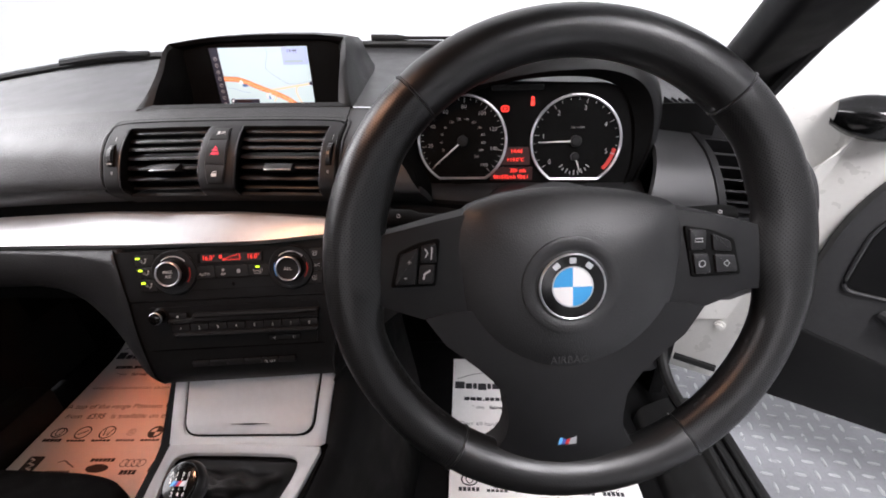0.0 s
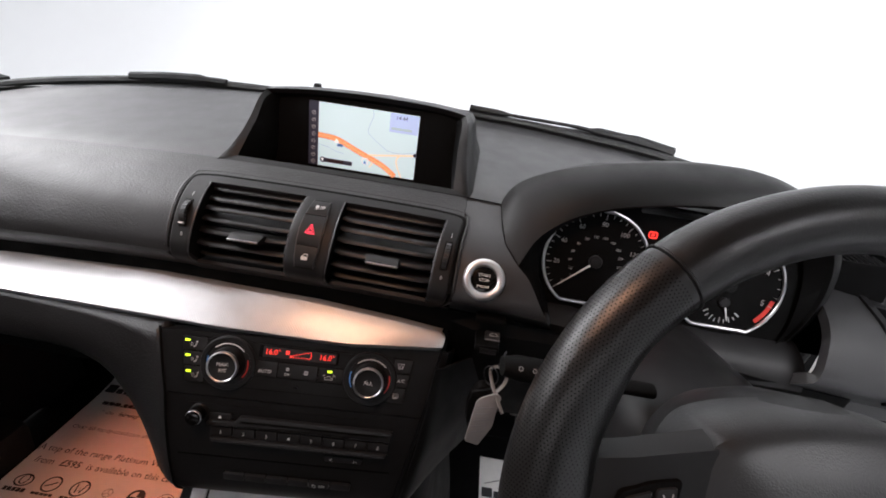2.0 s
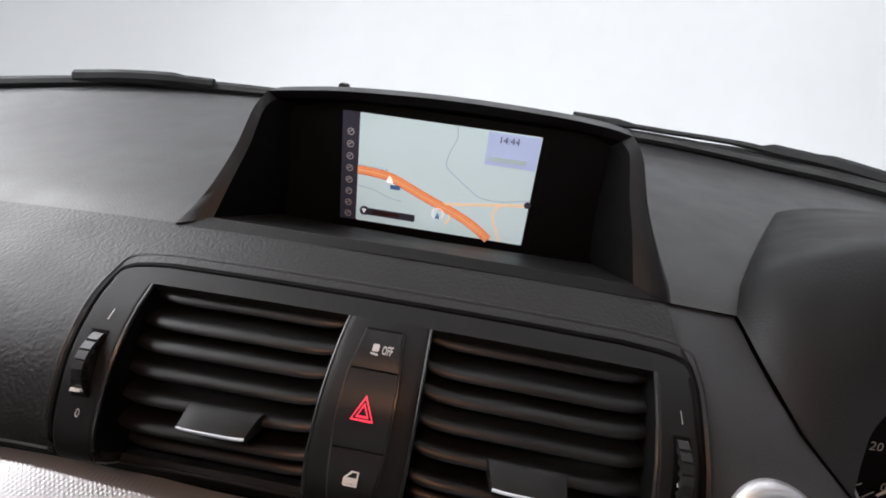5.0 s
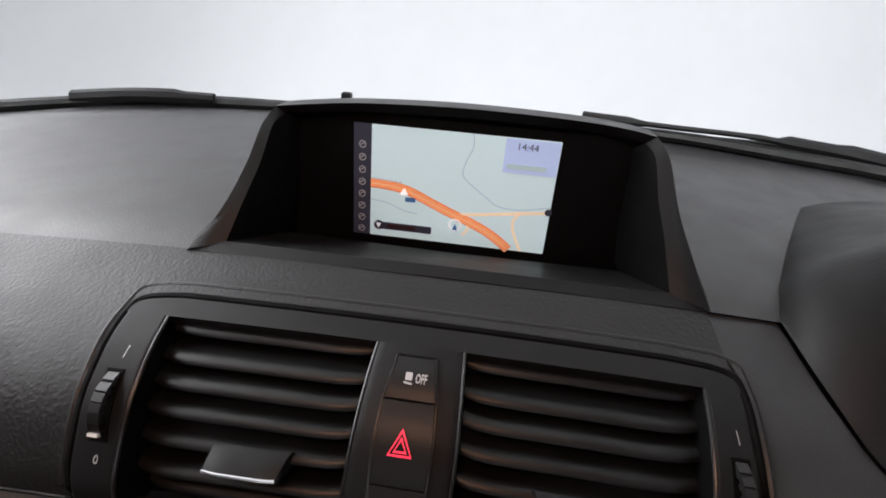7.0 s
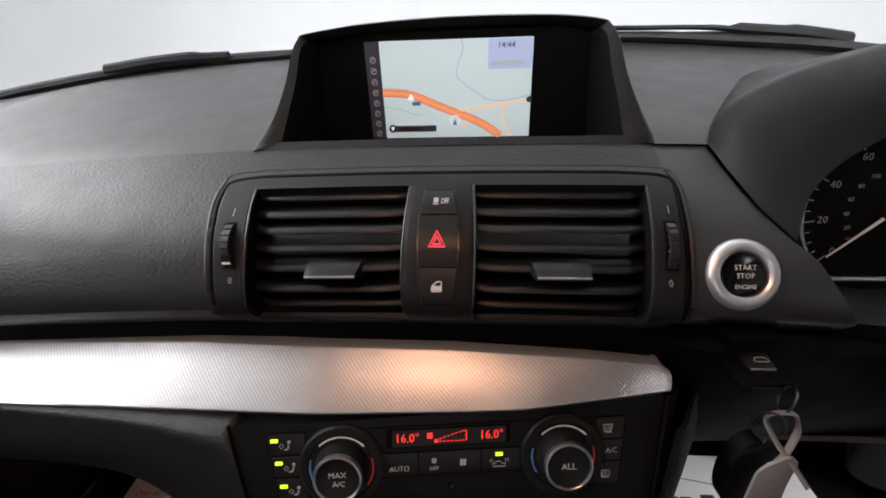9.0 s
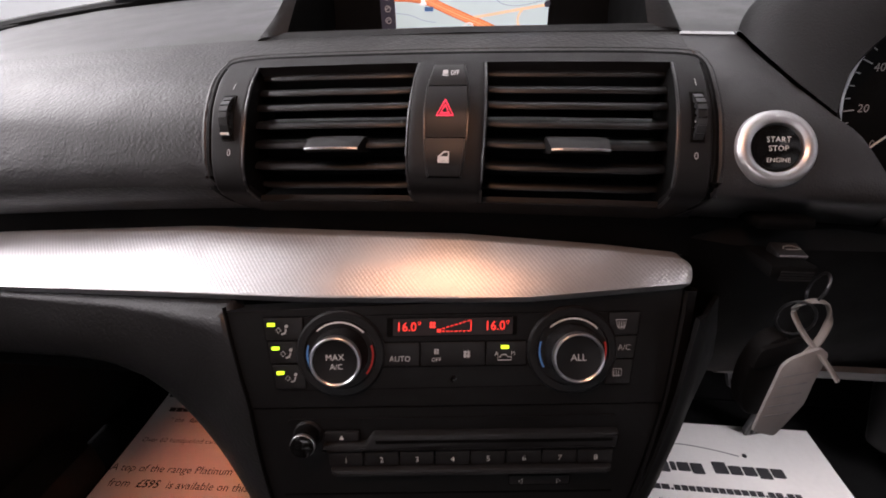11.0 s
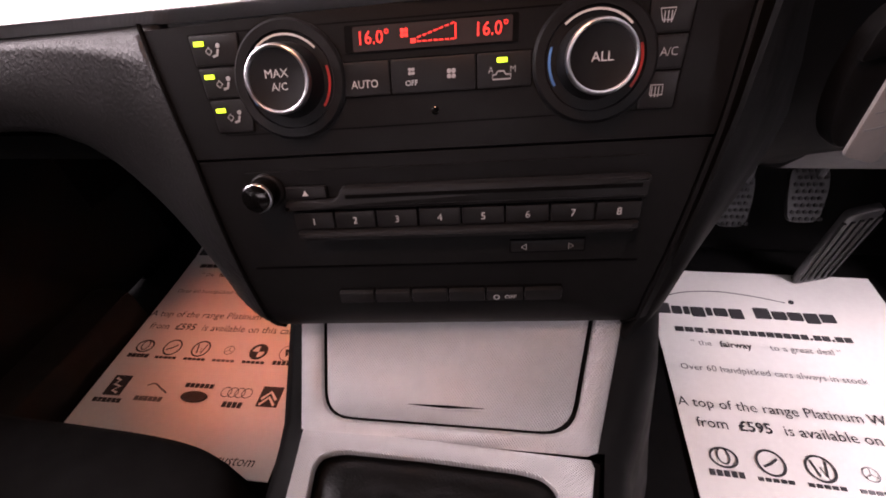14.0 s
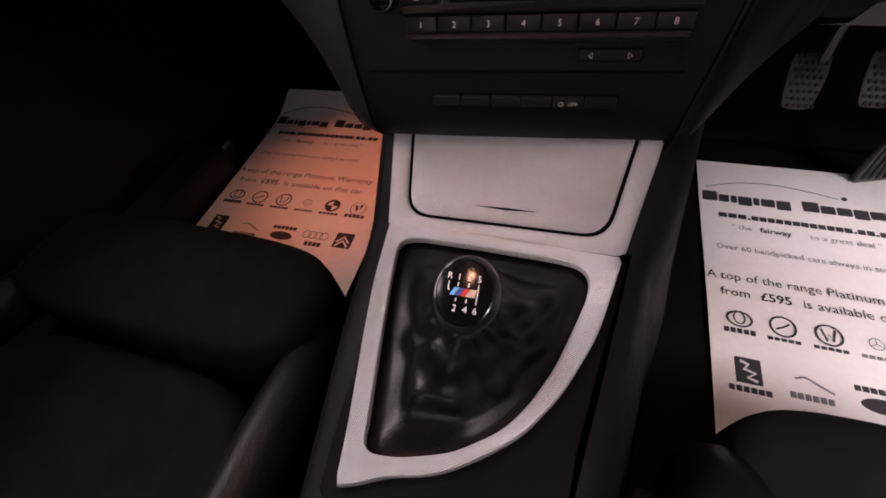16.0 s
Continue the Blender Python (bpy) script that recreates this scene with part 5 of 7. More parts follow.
for k, (z0, z1) in enumerate(((0.5492, 0.5630), (0.5342, 0.5482), (0.5172, 0.5332))):
    z = (z0 + z1) / 2
    e = -0.1295 + 0.003 * k
    inn = (-0.1035, -0.1060, -0.1020)[k]
    key("seat_flow_button", [(e + 0.001, z0), (inn, z0), (inn, z1), (e - 0.001, z1)], climate)
    part("lamp", slab(B(), rect(e + 0.0022, z + 0.0020, e + 0.0072, z + 0.0040), 0.002, 0.0030, K), GREENGLOW, climate, "lit yellow-green indicator")
    figure = slab(B(), disc(e + 0.0150, z + 0.0018, 0.0011, 10), 0.002, 0.0028, K)
    band(figure, [(e + 0.0150, z + 0.0002), (e + 0.0142, z - 0.0024), (e + 0.0118, z - 0.0030)], 0.0012, 0.0028, K)
    band(figure, [(e + 0.0098, z + 0.0012), (e + 0.0116, z - 0.0006), (e + 0.0098, z - 0.0022), (e + 0.0082, z - 0.0005)], 0.0006, 0.0028, K, True)
    part("seat_symbol", figure, GREYPRINT, climate)
    inn = (0.1022, 0.1052, 0.1012)[k]
    e = 0.1222 - 0.0016 * k
    key("defrost_button" if k != 1 else "cooling_button", [(inn, z0), (e - 0.0008, z0), (e + 0.0008, z1), (inn, z1)], climate)
    if k == 1:
        part("lettering", writing(B(), "A/C", 0.0036, 0.1128, z, 0.0028, K), GREYPRINT, climate)
    else:
        shape = [(0.1078, z - 0.002), (0.1122, z - 0.002), (0.1135, z + 0.0026), (0.1065, z + 0.0026)] if k == 0 else rect(0.1062, z - 0.002, 0.1120, z + 0.0024)
        sign = band(B(), shape, 0.0006, 0.0028, K, True)
        for j in range(3):
            band(sign, [(shape[0][0] + 0.0008 + 0.0016 * j, z - 0.003), (shape[0][0] + 0.0008 + 0.0016 * j, z + 0.0016)], 0.0005, 0.0028, K)
        part("defrost_symbol", sign, GREYPRINT, climate)
part("sensor", lathe(B(), [(0.0022, 0.0), (0.0022, 0.0022), (0.0014, 0.0026), (0.0001, 0.0012)], stack_frame(-0.0012, 0.5222), 14), GLOSS, climate)

# ---- radio ----
radio = thing("car_radio", (0, 0.478, 0.46), "black car radio with a disc slot and eight numbered buttons", "radio")
part("face", slab(B(), rounded([(-0.1105, 0.4340), (0.1060, 0.4340), (0.1130, 0.4950), (-0.1165, 0.4950)], 0.004, 3), -0.004, 0.0012, K), PANEL, radio)
part("slot_ledge", slab(B(), rounded([(-0.0930, 0.4730), (0.1120, 0.4730), (0.1130, 0.4860), (-0.0560, 0.4860), (-0.0610, 0.4790), (-0.0900, 0.4790)], 0.002, 3), 0.001, 0.0072, K, 0.0026), BUTTON, radio)
part("disc_slot", slab(B(), rect(-0.0540, 0.4800, 0.1080, 0.4822), 0.003, 0.0075, K), RECESS, radio)
key("eject_button", rect(-0.0900, 0.4795, -0.0660, 0.4865), radio, 0.0040)
part("eject_symbol", flat(B(), [(-0.0800, 0.4815), (-0.0762, 0.4815), (-0.0781, 0.4848)], 0.0046, K), WHITE, radio)
for k in range(8):
    u0 = -0.0880 + 0.02485 * k
    key("station_button", rect(u0 + 0.0006, 0.4612, u0 + 0.0243, 0.4716), radio, 0.0052)
    part("lettering", writing(B(), str(k + 1), 0.0042, u0 + 0.0126, 0.4662, 0.0058, K), WHITE, radio)
part("button_ledge", slab(B(), rounded([(-0.0830, 0.4545), (0.1065, 0.4545), (0.1100, 0.4605), (-0.0865, 0.4605)], 0.0012, 3), 0.001, 0.0090, K, 0.0030), BUTTON, radio)
rk = stack_frame(-0.1018, 0.4845)
part("knob_base", lathe(B(), [(0.0104, -0.001), (0.0104, 0.002), (0.0090, 0.0034), (0.0001, 0.0034)], rk, 30), PANEL, radio)
rknob = part("volume_knob", lathe(B(), [(0.0082, 0.002), (0.0082, 0.010), (0.0078, 0.0165), (0.0060, 0.0176), (0.0001, 0.0178)], rk, 30), GLOSS, radio, "black volume knob with a chrome rim")
part("chrome_rim", lathe(B(), [(0.0079, 0.0128), (0.0084, 0.0130), (0.0084, 0.0150), (0.0079, 0.0154)], rk, 30, ring=True), CHROME, rknob)
key("seek_button", rect(0.0400, 0.4405, 0.0830, 0.4480), radio, 0.0020)
for u, s in ((0.0480, -1), (0.0750, 1)):
    part("seek_arrow", band(B(), [(u + s * 0.0015, 0.4443), (u - s * 0.0012, 0.4462), (u - s * 0.0012, 0.4424)], 0.0006, 0.0030, K, True), WHITE, radio)

# ---- row of small switches ----
row = thing("switch_row", (0, 0.47, 0.41), "row of six slim black switches under the radio", "switch row")
for k in range(6):
    u0 = -0.0712 + 0.02405 * k
    key("switch", rect(u0 + 0.0006, 0.4056, u0 + 0.0234, 0.4140), row, 0.0052)
part("lettering", writing(B(), "OFF", 0.0030, 0.0405, 0.4090, 0.0056, K), WHITE, row)
part("symbol", band(B(), disc(0.0318, 0.4090, 0.0017, 12), 0.0006, 0.0056, K, True), WHITE, row)
part("seam", slab(B(), rect(-0.1235, 0.4315, 0.1150, 0.4326), -0.001, 0.0006, K), RECESS, row)


# ---- steering wheel ----
wheel_yaw = radians(5.5)
wm = frame_at((0.398, 0.318, 0.647), (math.cos(wheel_yaw), math.sin(wheel_yaw), 0), (-math.sin(wheel_yaw) * 0.34, math.cos(wheel_yaw) * 0.34, 0.94))
hm = wm.copy()
wm = hm @ Matrix.Translation((0.007, 0.005, 0))
WP = plain(hm)
RIM = 0.1850
steering = thing("steering_wheel", (0.398, 0.33, 0.62), "black leather three-spoke sports steering wheel with a round badge", "steering wheel")


def rim_radius(a):
    return 0.0188 + 0.0014 * max(0, math.cos(radians(a - 45)) ** 8 if 0 < a < 90 else 0) + 0.0016 * max(0, math.cos(radians(a - 135)) ** 8 if 90 < a < 180 else 0)


def thumb_rest(a):
    """The rim swells inwards where it meets the side spokes."""
    return sum(0.0165 * math.exp(-((a - c) / 12.0) ** 2) + 0.006 * math.exp(-((a - c - d) / 9.0) ** 2) for c, d in ((178, -20), (362, 20)))


def rim_piece(name, a0, a1, mat, label):
    bm, count = B(), int(abs(a1 - a0) / 4) + 1
    rings = []
    for i in range(count + 1):
        a = a0 + (a1 - a0) * i / count
        r = rim_radius(a % 360) * (0.985 if i in (0, count) else 1)
        c, out = Vector((RIM * math.cos(radians(a)), RIM * math.sin(radians(a)), 0)), Vector((math.cos(radians(a)), math.sin(radians(a)), 0))
        grow = thumb_rest(a)
        rings.append([bm.verts.new(wm @ (c + out * (r * 1.03 * math.cos(2 * math.pi * k / 24) - grow * max(0, -math.cos(2 * math.pi * k / 24)) ** 1.4) + Vector((0, 0, 1)) * (r * 0.97 * math.sin(2 * math.pi * k / 24)))) for k in range(24)])
    for a, b in zip(rings, rings[1:]):
        for k in range(24):
            bm.faces.new((a[k - 1], a[k], b[k], b[k - 1]))
    bm.faces.new(rings[0])
    bm.faces.new(rings[-1])
    return part(name, bm, mat, steering, label)


rim_piece("rim_top", 46.6, 131.4, LEATHER, "smooth black leather")
rim_piece("rim_left", 132.2, 236.5, LEATHER, "perforated black leather")
rim_piece("rim_bottom", 237.3, 302.6, LEATHER, "smooth black leather")
rim_piece("rim_right", 303.4, 405.8, LEATHER, "perforated black leather")
for a in (46.2, 131.8, 236.9, 303.0):
    ring = []
    for k in range(28):
        r = rim_radius(a) * 1.0 + 0.0002
        out = Vector((math.cos(radians(a)), math.sin(radians(a)), 0))
        ring.append(wm @ (out * (RIM + r * 1.03 * math.cos(2 * math.pi * k / 28)) + Vector((0, 0, r * 0.97 * math.sin(2 * math.pi * k / 28)))))
    part("seam", tube(B(), ring, 0.0008, 6, True, up=wm.to_3x3() @ Vector((0, 0, 1))), LEATHER, steering)
for a0, a1 in ((133.5, 235.5), (304.5, 405.0)):
    dots = B()
    steps = int((a1 - a0) / 0.62)
    for i in range(steps):
        a = radians(a0 + (a1 - a0) * (i + 0.5) / steps)
        out, along = Vector((math.cos(a), math.sin(a), 0)), Vector((-math.sin(a), math.cos(a), 0))
        r = rim_radius(math.degrees(a) % 360)
        for k in range(36):
            b = radians(-58 + 6.2 * (k + 0.5 * (i % 2)))
            n = out * math.cos(b) + Vector((0, 0, math.sin(b)))
            side = out * -math.sin(b) + Vector((0, 0, math.cos(b)))
            c = out * (RIM + (r * 1.03 + 0.00012) * math.cos(b) - thumb_rest(math.degrees(a)) * max(0, -math.cos(b)) ** 1.4) + Vector((0, 0, (r * 0.97 + 0.00012) * math.sin(b)))
            dots.faces.new([dots.verts.new(wm @ (c + along * (0.00044 * math.cos(q)) + side * (0.00044 * math.sin(q)))) for q in (0, 1.047, 2.094, 3.142, 4.189, 5.236)])
    part("perforation", dots, RECESS, steering, "rows of tiny holes in the leather")["kind"] = "stuff"
stitches = B()
for a in list(range(140, 230, 3)) + list(range(-50, 40, 3)):
    for s in (-1, 1):
        p = wm @ Vector((math.cos(radians(a)) * (RIM - 0.0190), math.sin(radians(a)) * (RIM - 0.0190), 0.0035 + 0.0012 * s))
        q = wm @ Vector((math.cos(radians(a + 1.4)) * (RIM - 0.0192), math.sin(radians(a + 1.4)) * (RIM - 0.0192), 0.0035 - 0.0012 * s))
        tube(stitches, [p, q], 0.0006, 4)
part("stitching", stitches, RUBBER, steering)["kind"] = "stuff"


def dome(outline, z_edge, z_top, deep, power=2.0, rings=8, centre=(0, 0)):
    """A cushion with that outline, rising from its rim to the middle."""
    bm = B()
    cx, cy = centre
    loops = [[bm.verts.new(WP(u, v, z_edge - deep)) for u, v in outline]]
    for k in range(rings):
        t = k / rings
        s = 1 - t
        h = z_edge + (z_top - z_edge) * (1 - s ** power)
        loops.append([bm.verts.new(WP(cx + (u - cx) * s, cy + (v - cy) * s, h)) for u, v in outline])
    for a, b in zip(loops, loops[1:]):
        for k in range(len(outline)):
            bm.faces.new((a[k - 1], a[k], b[k], b[k - 1]))
    tip = bm.verts.new(WP(cx, cy, z_top))
    for k in range(len(outline)):
        bm.faces.new((loops[-1][k - 1], loops[-1][k], tip))
    return bm


bag = rounded([(-0.060, -0.072), (-0.003, -0.096), (0.058, -0.072), (0.093, -0.026), (0.099, 0.030), (0.088, 0.055), (0.048, 0.067), (-0.003, 0.072), (-0.050, 0.067), (-0.084, 0.056), (-0.095, 0.030), (-0.091, -0.026)], [0.03, 0.03, 0.03, 0.04, 0.03, 0.02, 0.03, 0.04, 0.03, 0.02, 0.03, 0.04], 4)
airbag = part("airbag_cover", dome(bag, 0.010, 0.030, 0.045, 3.0, 10, (-0.003, -0.005)), AIRBAG, steering, "black grained airbag cover", sharp=60)
ringm = hm @ Matrix.Translation((-0.003, -0.005, 0.0288))
part("badge_dish", lathe(B(), [(0.0385, -0.006), (0.0382, 0.0012), (0.0350, 0.0022), (0.0290, 0.0010), (0.0260, -0.0006), (0.0001, -0.0006)], ringm, 48), AIRBAG, steering, "smooth dished ring round the badge")
badge = part("badge", lathe(B(), [(0.0256, -0.002), (0.0256, 0.0022), (0.0250, 0.0030), (0.0236, 0.0032), (0.0001, 0.0032)], ringm, 48), GLOSS, steering, "round black badge with blue and white quarters")
part("badge_rim", lathe(B(), [(0.0246, 0.0026), (0.0259, 0.0024), (0.0259, 0.0034), (0.0250, 0.0040), (0.0243, 0.0036)], ringm, 48, ring=True), CHROME, badge)
part("badge_inner_rim", lathe(B(), [(0.0150, 0.0030), (0.0161, 0.0030), (0.0159, 0.0038), (0.0151, 0.0038)], ringm, 40, ring=True), CHROME, badge)
RP = plain(ringm)
for k in range(4):
    quarter = [(0.0, 0.0)] + [(0.0150 * math.cos(radians(a)), 0.0150 * math.sin(radians(a))) for a in range(90 * k, 90 * k + 91, 9)]
    part("badge_quarter", slab(B(), quarter, 0.0030, 0.0036, RP), BADGEWHITE if k % 2 == 0 else BLUE, badge)
for a in (128, 90, 52):
    mark = pose(0.0203 * math.cos(radians(a)), 0.0203 * math.sin(radians(a)), 0, 0, 0, a - 90)
    part("badge_mark", slab(B(), rounded(rect(-0.0026, -0.0022, 0.0026, 0.0022), 0.0008, 2), 0.003, 0.0037, plain(ringm @ mark)), CHROME, badge)

part("embossed_word", writing(B(), "AIRBAG", 0.0062, -0.003, -0.066, 0.0254, WP), CARD, airbag, "embossed word AIRBAG")

# lower spoke with the striped plate
spoke = B()
rows = []
for j in range(14):
    t = j / 13
    v = -0.026 - 0.140 * t
    w = lerp(-v, ((0.026, 0.110), (0.046, 0.096), (0.058, 0.081), (0.072, 0.064), (0.085, 0.051), (0.10, 0.043), (0.125, 0.0395), (0.14, 0.041), (0.155, 0.048), (0.166, 0.058)))
    h = lerp(-v, ((0.026, 0.004), (0.09, 0.008), (0.125, 0.006), (0.15, 0.001), (0.166, -0.006)))
    rows.append([WP(-0.002 + w * q, v + 0.010 * t * (q * q - 0.4), h + 0.003 * (1 - q * q) - (0.016 if abs(q) > 0.99 else 0)) for q in (-1, -0.97, -0.85, -0.5, 0, 0.5, 0.85, 0.97, 1)])
skin(spoke, rows, 0.010)
part("lower_spoke", spoke, PLASTIC, steering, "matt black lower spoke")
plate = part("stripe_plate", slab(B(), rounded(rect(-0.0105, -0.1445, 0.0065, -0.1330), 0.001, 2), 0.0, 0.0165, WP), GLOSS, steering)
for k, mm in enumerate((SKYSTRIPE, NAVYSTRIPE, REDSTRIPE)):
    x = -0.0098 + 0.0030 * k
    part("stripe", slab(B(), [(x, -0.1430), (x + 0.0027, -0.1430), (x + 0.0052, -0.1345), (x + 0.0025, -0.1345)], 0.010, 0.0171, WP), mm, plate)
part("stripe", slab(B(), [(-0.0008, -0.1430), (0.0055, -0.1430), (0.0060, -0.1345), (0.0018, -0.1345)], 0.010, 0.0171, WP), CHROME, plate)
# side spokes with buttons
for s in (-1, 1):
    panel = B()
    rows = []
    for j in range(9):
        t = j / 8
        u = s * (0.080 + 0.090 * t) - 0.002
        lo = lerp(t, ((0, -0.052), (0.15, -0.046), (0.4, -0.034), (0.8, -0.022), (1, -0.022)))
        hi = lerp(t, ((0, 0.056), (0.3, 0.050), (0.7, 0.041), (1, 0.034)))
        h = lerp(t, ((0, 0.011), (0.5, 0.011), (1.0, 0.003)))
        cross = (0, 0.04, 0.2, 0.5, 0.8, 0.96, 1)
        line = [WP(u, lo + (hi - lo) * q, h + 0.004 * math.sin(math.pi * q) - (0.016 if q in (0, 1) else 0)) for q in cross]
        rows.append(line[::-1] if s > 0 else line)
    skin(panel, rows, 0.010)
    sp = part("side_spoke", panel, PLASTIC, steering, "matt black side spoke")
    if s < 0:
        plan = [("volume_rocker", [(-0.1385, -0.0010), (-0.1225, -0.0010), (-0.1190, 0.0275), (-0.1330, 0.0225)]), ("voice_button", [(-0.1180, 0.0160), (-0.1055, 0.0160), (-0.1055, 0.0310), (-0.1165, 0.0290)]), ("phone_button", [(-0.1205, -0.0010), (-0.1085, -0.0010), (-0.1070, 0.0140), (-0.1185, 0.0140)])]
        frame_out = [(-0.1425, -0.0035), (-0.1065, -0.0035), (-0.1020, 0.0345), (-0.1190, 0.0315), (-0.1355, 0.0245)]
    else:
        plan = [("menu_button", [(0.0960, 0.0170), (0.1085, 0.0170), (0.1085, 0.0325), (0.0945, 0.0340)]), ("star_button", [(0.1145, 0.0160), (0.1300, 0.0150), (0.1285, 0.0230), (0.1130, 0.0295)]), ("mute_button", [(0.1010, -0.0025), (0.1140, -0.0025), (0.1105, 0.0140), (0.0980, 0.0140)]), ("diamond_button", [(0.1180, -0.0020), (0.1355, -0.0015), (0.1325, 0.0120), (0.1155, 0.0130)])]
        frame_out = [(0.0990, -0.0055), (0.1395, -0.0045), (0.1325, 0.0245), (0.1134, 0.0325), (0.0915, 0.0365)]
    part("button_frame", slab(B(), rounded(frame_out, 0.003, 4), 0.006, 0.0162, WP, 0.0008), RECESS, sp)
    for name, pts in plan:
        part(name, slab(B(), rounded(pts, 0.0018, 3), 0.012, 0.0182, WP, 0.0012), BUTTON, sp)
    H = 0.0187
    if s < 0:
        part("lettering", writing(B(), "+", 0.0050, -0.1265, 0.0165, H, WP), GREYPRINT, sp)
        part("lettering", writing(B(), "-", 0.0060, -0.1300, 0.0050, H, WP), GREYPRINT, sp)
        part("phone_symbol", band(B(), [(-0.1160, 0.0030), (-0.1152, 0.0070), (-0.1105, 0.0100)], 0.0015, H, WP), GREYPRINT, sp)
        voice = band(B(), [(-0.1140, 0.0200), (-0.1120, 0.0235), (-0.1140, 0.0270)], 0.0009, H, WP)
        band(voice, [(-0.1095, 0.0185), (-0.1085, 0.0280)], 0.0009, H, WP)
        part("voice_symbol", voice, GREYPRINT, sp)
    else:
        part("diamond_symbol", band(B(), [(0.1255, 0.0080), (0.1280, 0.0055), (0.1255, 0.0030), (0.1230, 0.0055)], 0.0007, H, WP, True), GREYPRINT, sp)
        part("ring_symbol", band(B(), disc(0.1055, 0.0058, 0.0026, 12), 0.0006, H, WP, True), GREYPRINT, sp)
        part("menu_symbol", band(B(), rect(0.0990, 0.0235, 0.1050, 0.0262), 0.0006, H, WP, True), GREYPRINT, sp)
hub = lathe(B(), [(0.060, -0.11), (0.075, -0.075), (0.085, -0.030), (0.078, -0.004), (0.0001, -0.004)], hm @ Matrix.Translation((0, -0.01, 0)), 40)
part("hub", hub, PLASTIC, steering)

# ---- column shroud with stalks ----
column = thing("steering_column", (0.40, 0.47, 0.58), "black plastic steering column shroud", "steering column")
shroud = B()
rows = []
for j in range(10):
    t = j / 9
    y = 0.385 + 0.235 * t
    c = (0.401, 0.634 - 0.004 * t - 0.050)
    w, h = 0.062 + 0.022 * math.sin(math.pi * min(1, t * 1.2)), 0.050
    rows.append([Vector((c[0] + w * math.copysign(abs(math.cos(a)) ** 0.7, math.cos(a)), y, c[1] + h * math.copysign(abs(math.sin(a)) ** 0.7, math.sin(a)))) for a in [2 * math.pi * k / 28 for k in range(28)]])
skin(shroud, rows, 0, True)
part("shroud", shroud, PLASTIC, column)
for s in (-1, 1):
    root, tip = Vector((0.401 + s * 0.06, 0.445, 0.637)), Vector((0.401 + s * 0.195, 0.425 + (0.01 if s > 0 else 0), 0.650 if s < 0 else 0.650))
    bm = B()
    tube(bm, [root.lerp(tip, t) for t in (0, 0.3, 0.55, 0.62, 0.9, 1.0)], [0.008, 0.008, 0.0085, 0.0125, 0.0130, 0.0095], 16, squash=0.75)
    st = part("stalk", bm, RECESS, column, "black control stalk")
    m = frame_at(root.lerp(tip, 0.78) + Vector((0, -0.009, 0.0065)), (s * (tip - root)).normalized(), (0, 0.55, 0.83))
    for k, du in enumerate((-0.016, -0.004, 0.010)):
        part("stalk_symbol", band(B(), disc(du, 0, 0.0017, 8), 0.0006, 0.0016, plain(m), True), GREYPRINT, st)


# ---- centre console ----
console = thing("centre_console", (0, 0.35, 0.0), "black centre console with knurled aluminium plates", "console")
body = B()
rows = []
for y, z, xl, xr in ((-0.30, 0.20, -0.085, 0.085), (0.06, 0.232, -0.088, 0.085), (0.18, 0.272, -0.092, 0.088), (0.30, 0.277, -0.115, 0.104), (0.41, 0.278, -0.133, 0.118), (0.43, 0.282, -0.136, 0.120), (0.485, 0.352, -0.131, 0.134), (0.56, 0.40, -0.135, 0.140), (0.75, 0.42, -0.14, 0.15)):
    rows.append([Vector((xl - 0.075, y, FLOOR - 0.01)), Vector((xl - 0.052, y, z * 0.45)), Vector((xl - 0.026, y, z * 0.8)), Vector((xl - 0.014, y, z - 0.014)), Vector((xl - 0.004, y, z - 0.003)), Vector((xl + 0.012, y, z)), Vector(((xl + xr) / 2, y, z)), Vector((xr - 0.006, y, z)),
                 Vector((xr + 0.006, y, z - 0.004)), Vector((xr + 0.018, y, z - 0.03)), Vector((xr + 0.035, y, z * 0.6)), Vector((xr + 0.055, y, z * 0.3)), Vector((xr + 0.075, y, FLOOR - 0.01))])
vs = [[body.verts.new(p) for p in line] for line in rows]
for j in range(len(rows) - 1):
    for i in range(len(rows[0]) - 1):
        if 5 <= i <= 6 and 2 <= j <= 4:
            continue
        body.faces.new((vs[j][i], vs[j + 1][i], vs[j + 1][i + 1], vs[j][i + 1]))
part("side_trim", body, SHADOWTRIM, console, "black plastic console sides with their shade in the colour", sharp=60)
lid_up = Vector((0, 0.569, 0.822))
lm = frame_at((0, 0.446, 0.3125), (1, 0.05, 0), lid_up)
LP = plain(lm)


def resampled(points, count, centre):
    """A closed outline read off at even angles round a centre."""
    ps = [Vector(p).to_2d() for p in points]
    c = Vector(centre)
    out = []
    for k in range(count):
        d = Vector((math.cos(2 * math.pi * k / count), math.sin(2 * math.pi * k / count)))
        best = None
        for i in range(len(ps)):
            a, b = ps[i - 1] - c, ps[i] - c
            e = b - a
            det = d.x * -e.y + d.y * e.x
            if abs(det) < 1e-12:
                continue
            r = (a.x * -e.y + a.y * e.x) / det
            s = (d.x * a.y - d.y * a.x) / det
            if r > 0 and -1e-6 <= s <= 1 + 1e-6 and (best is None or r > best):
                best = r
        out.append(tuple(c + d * best))
    return out


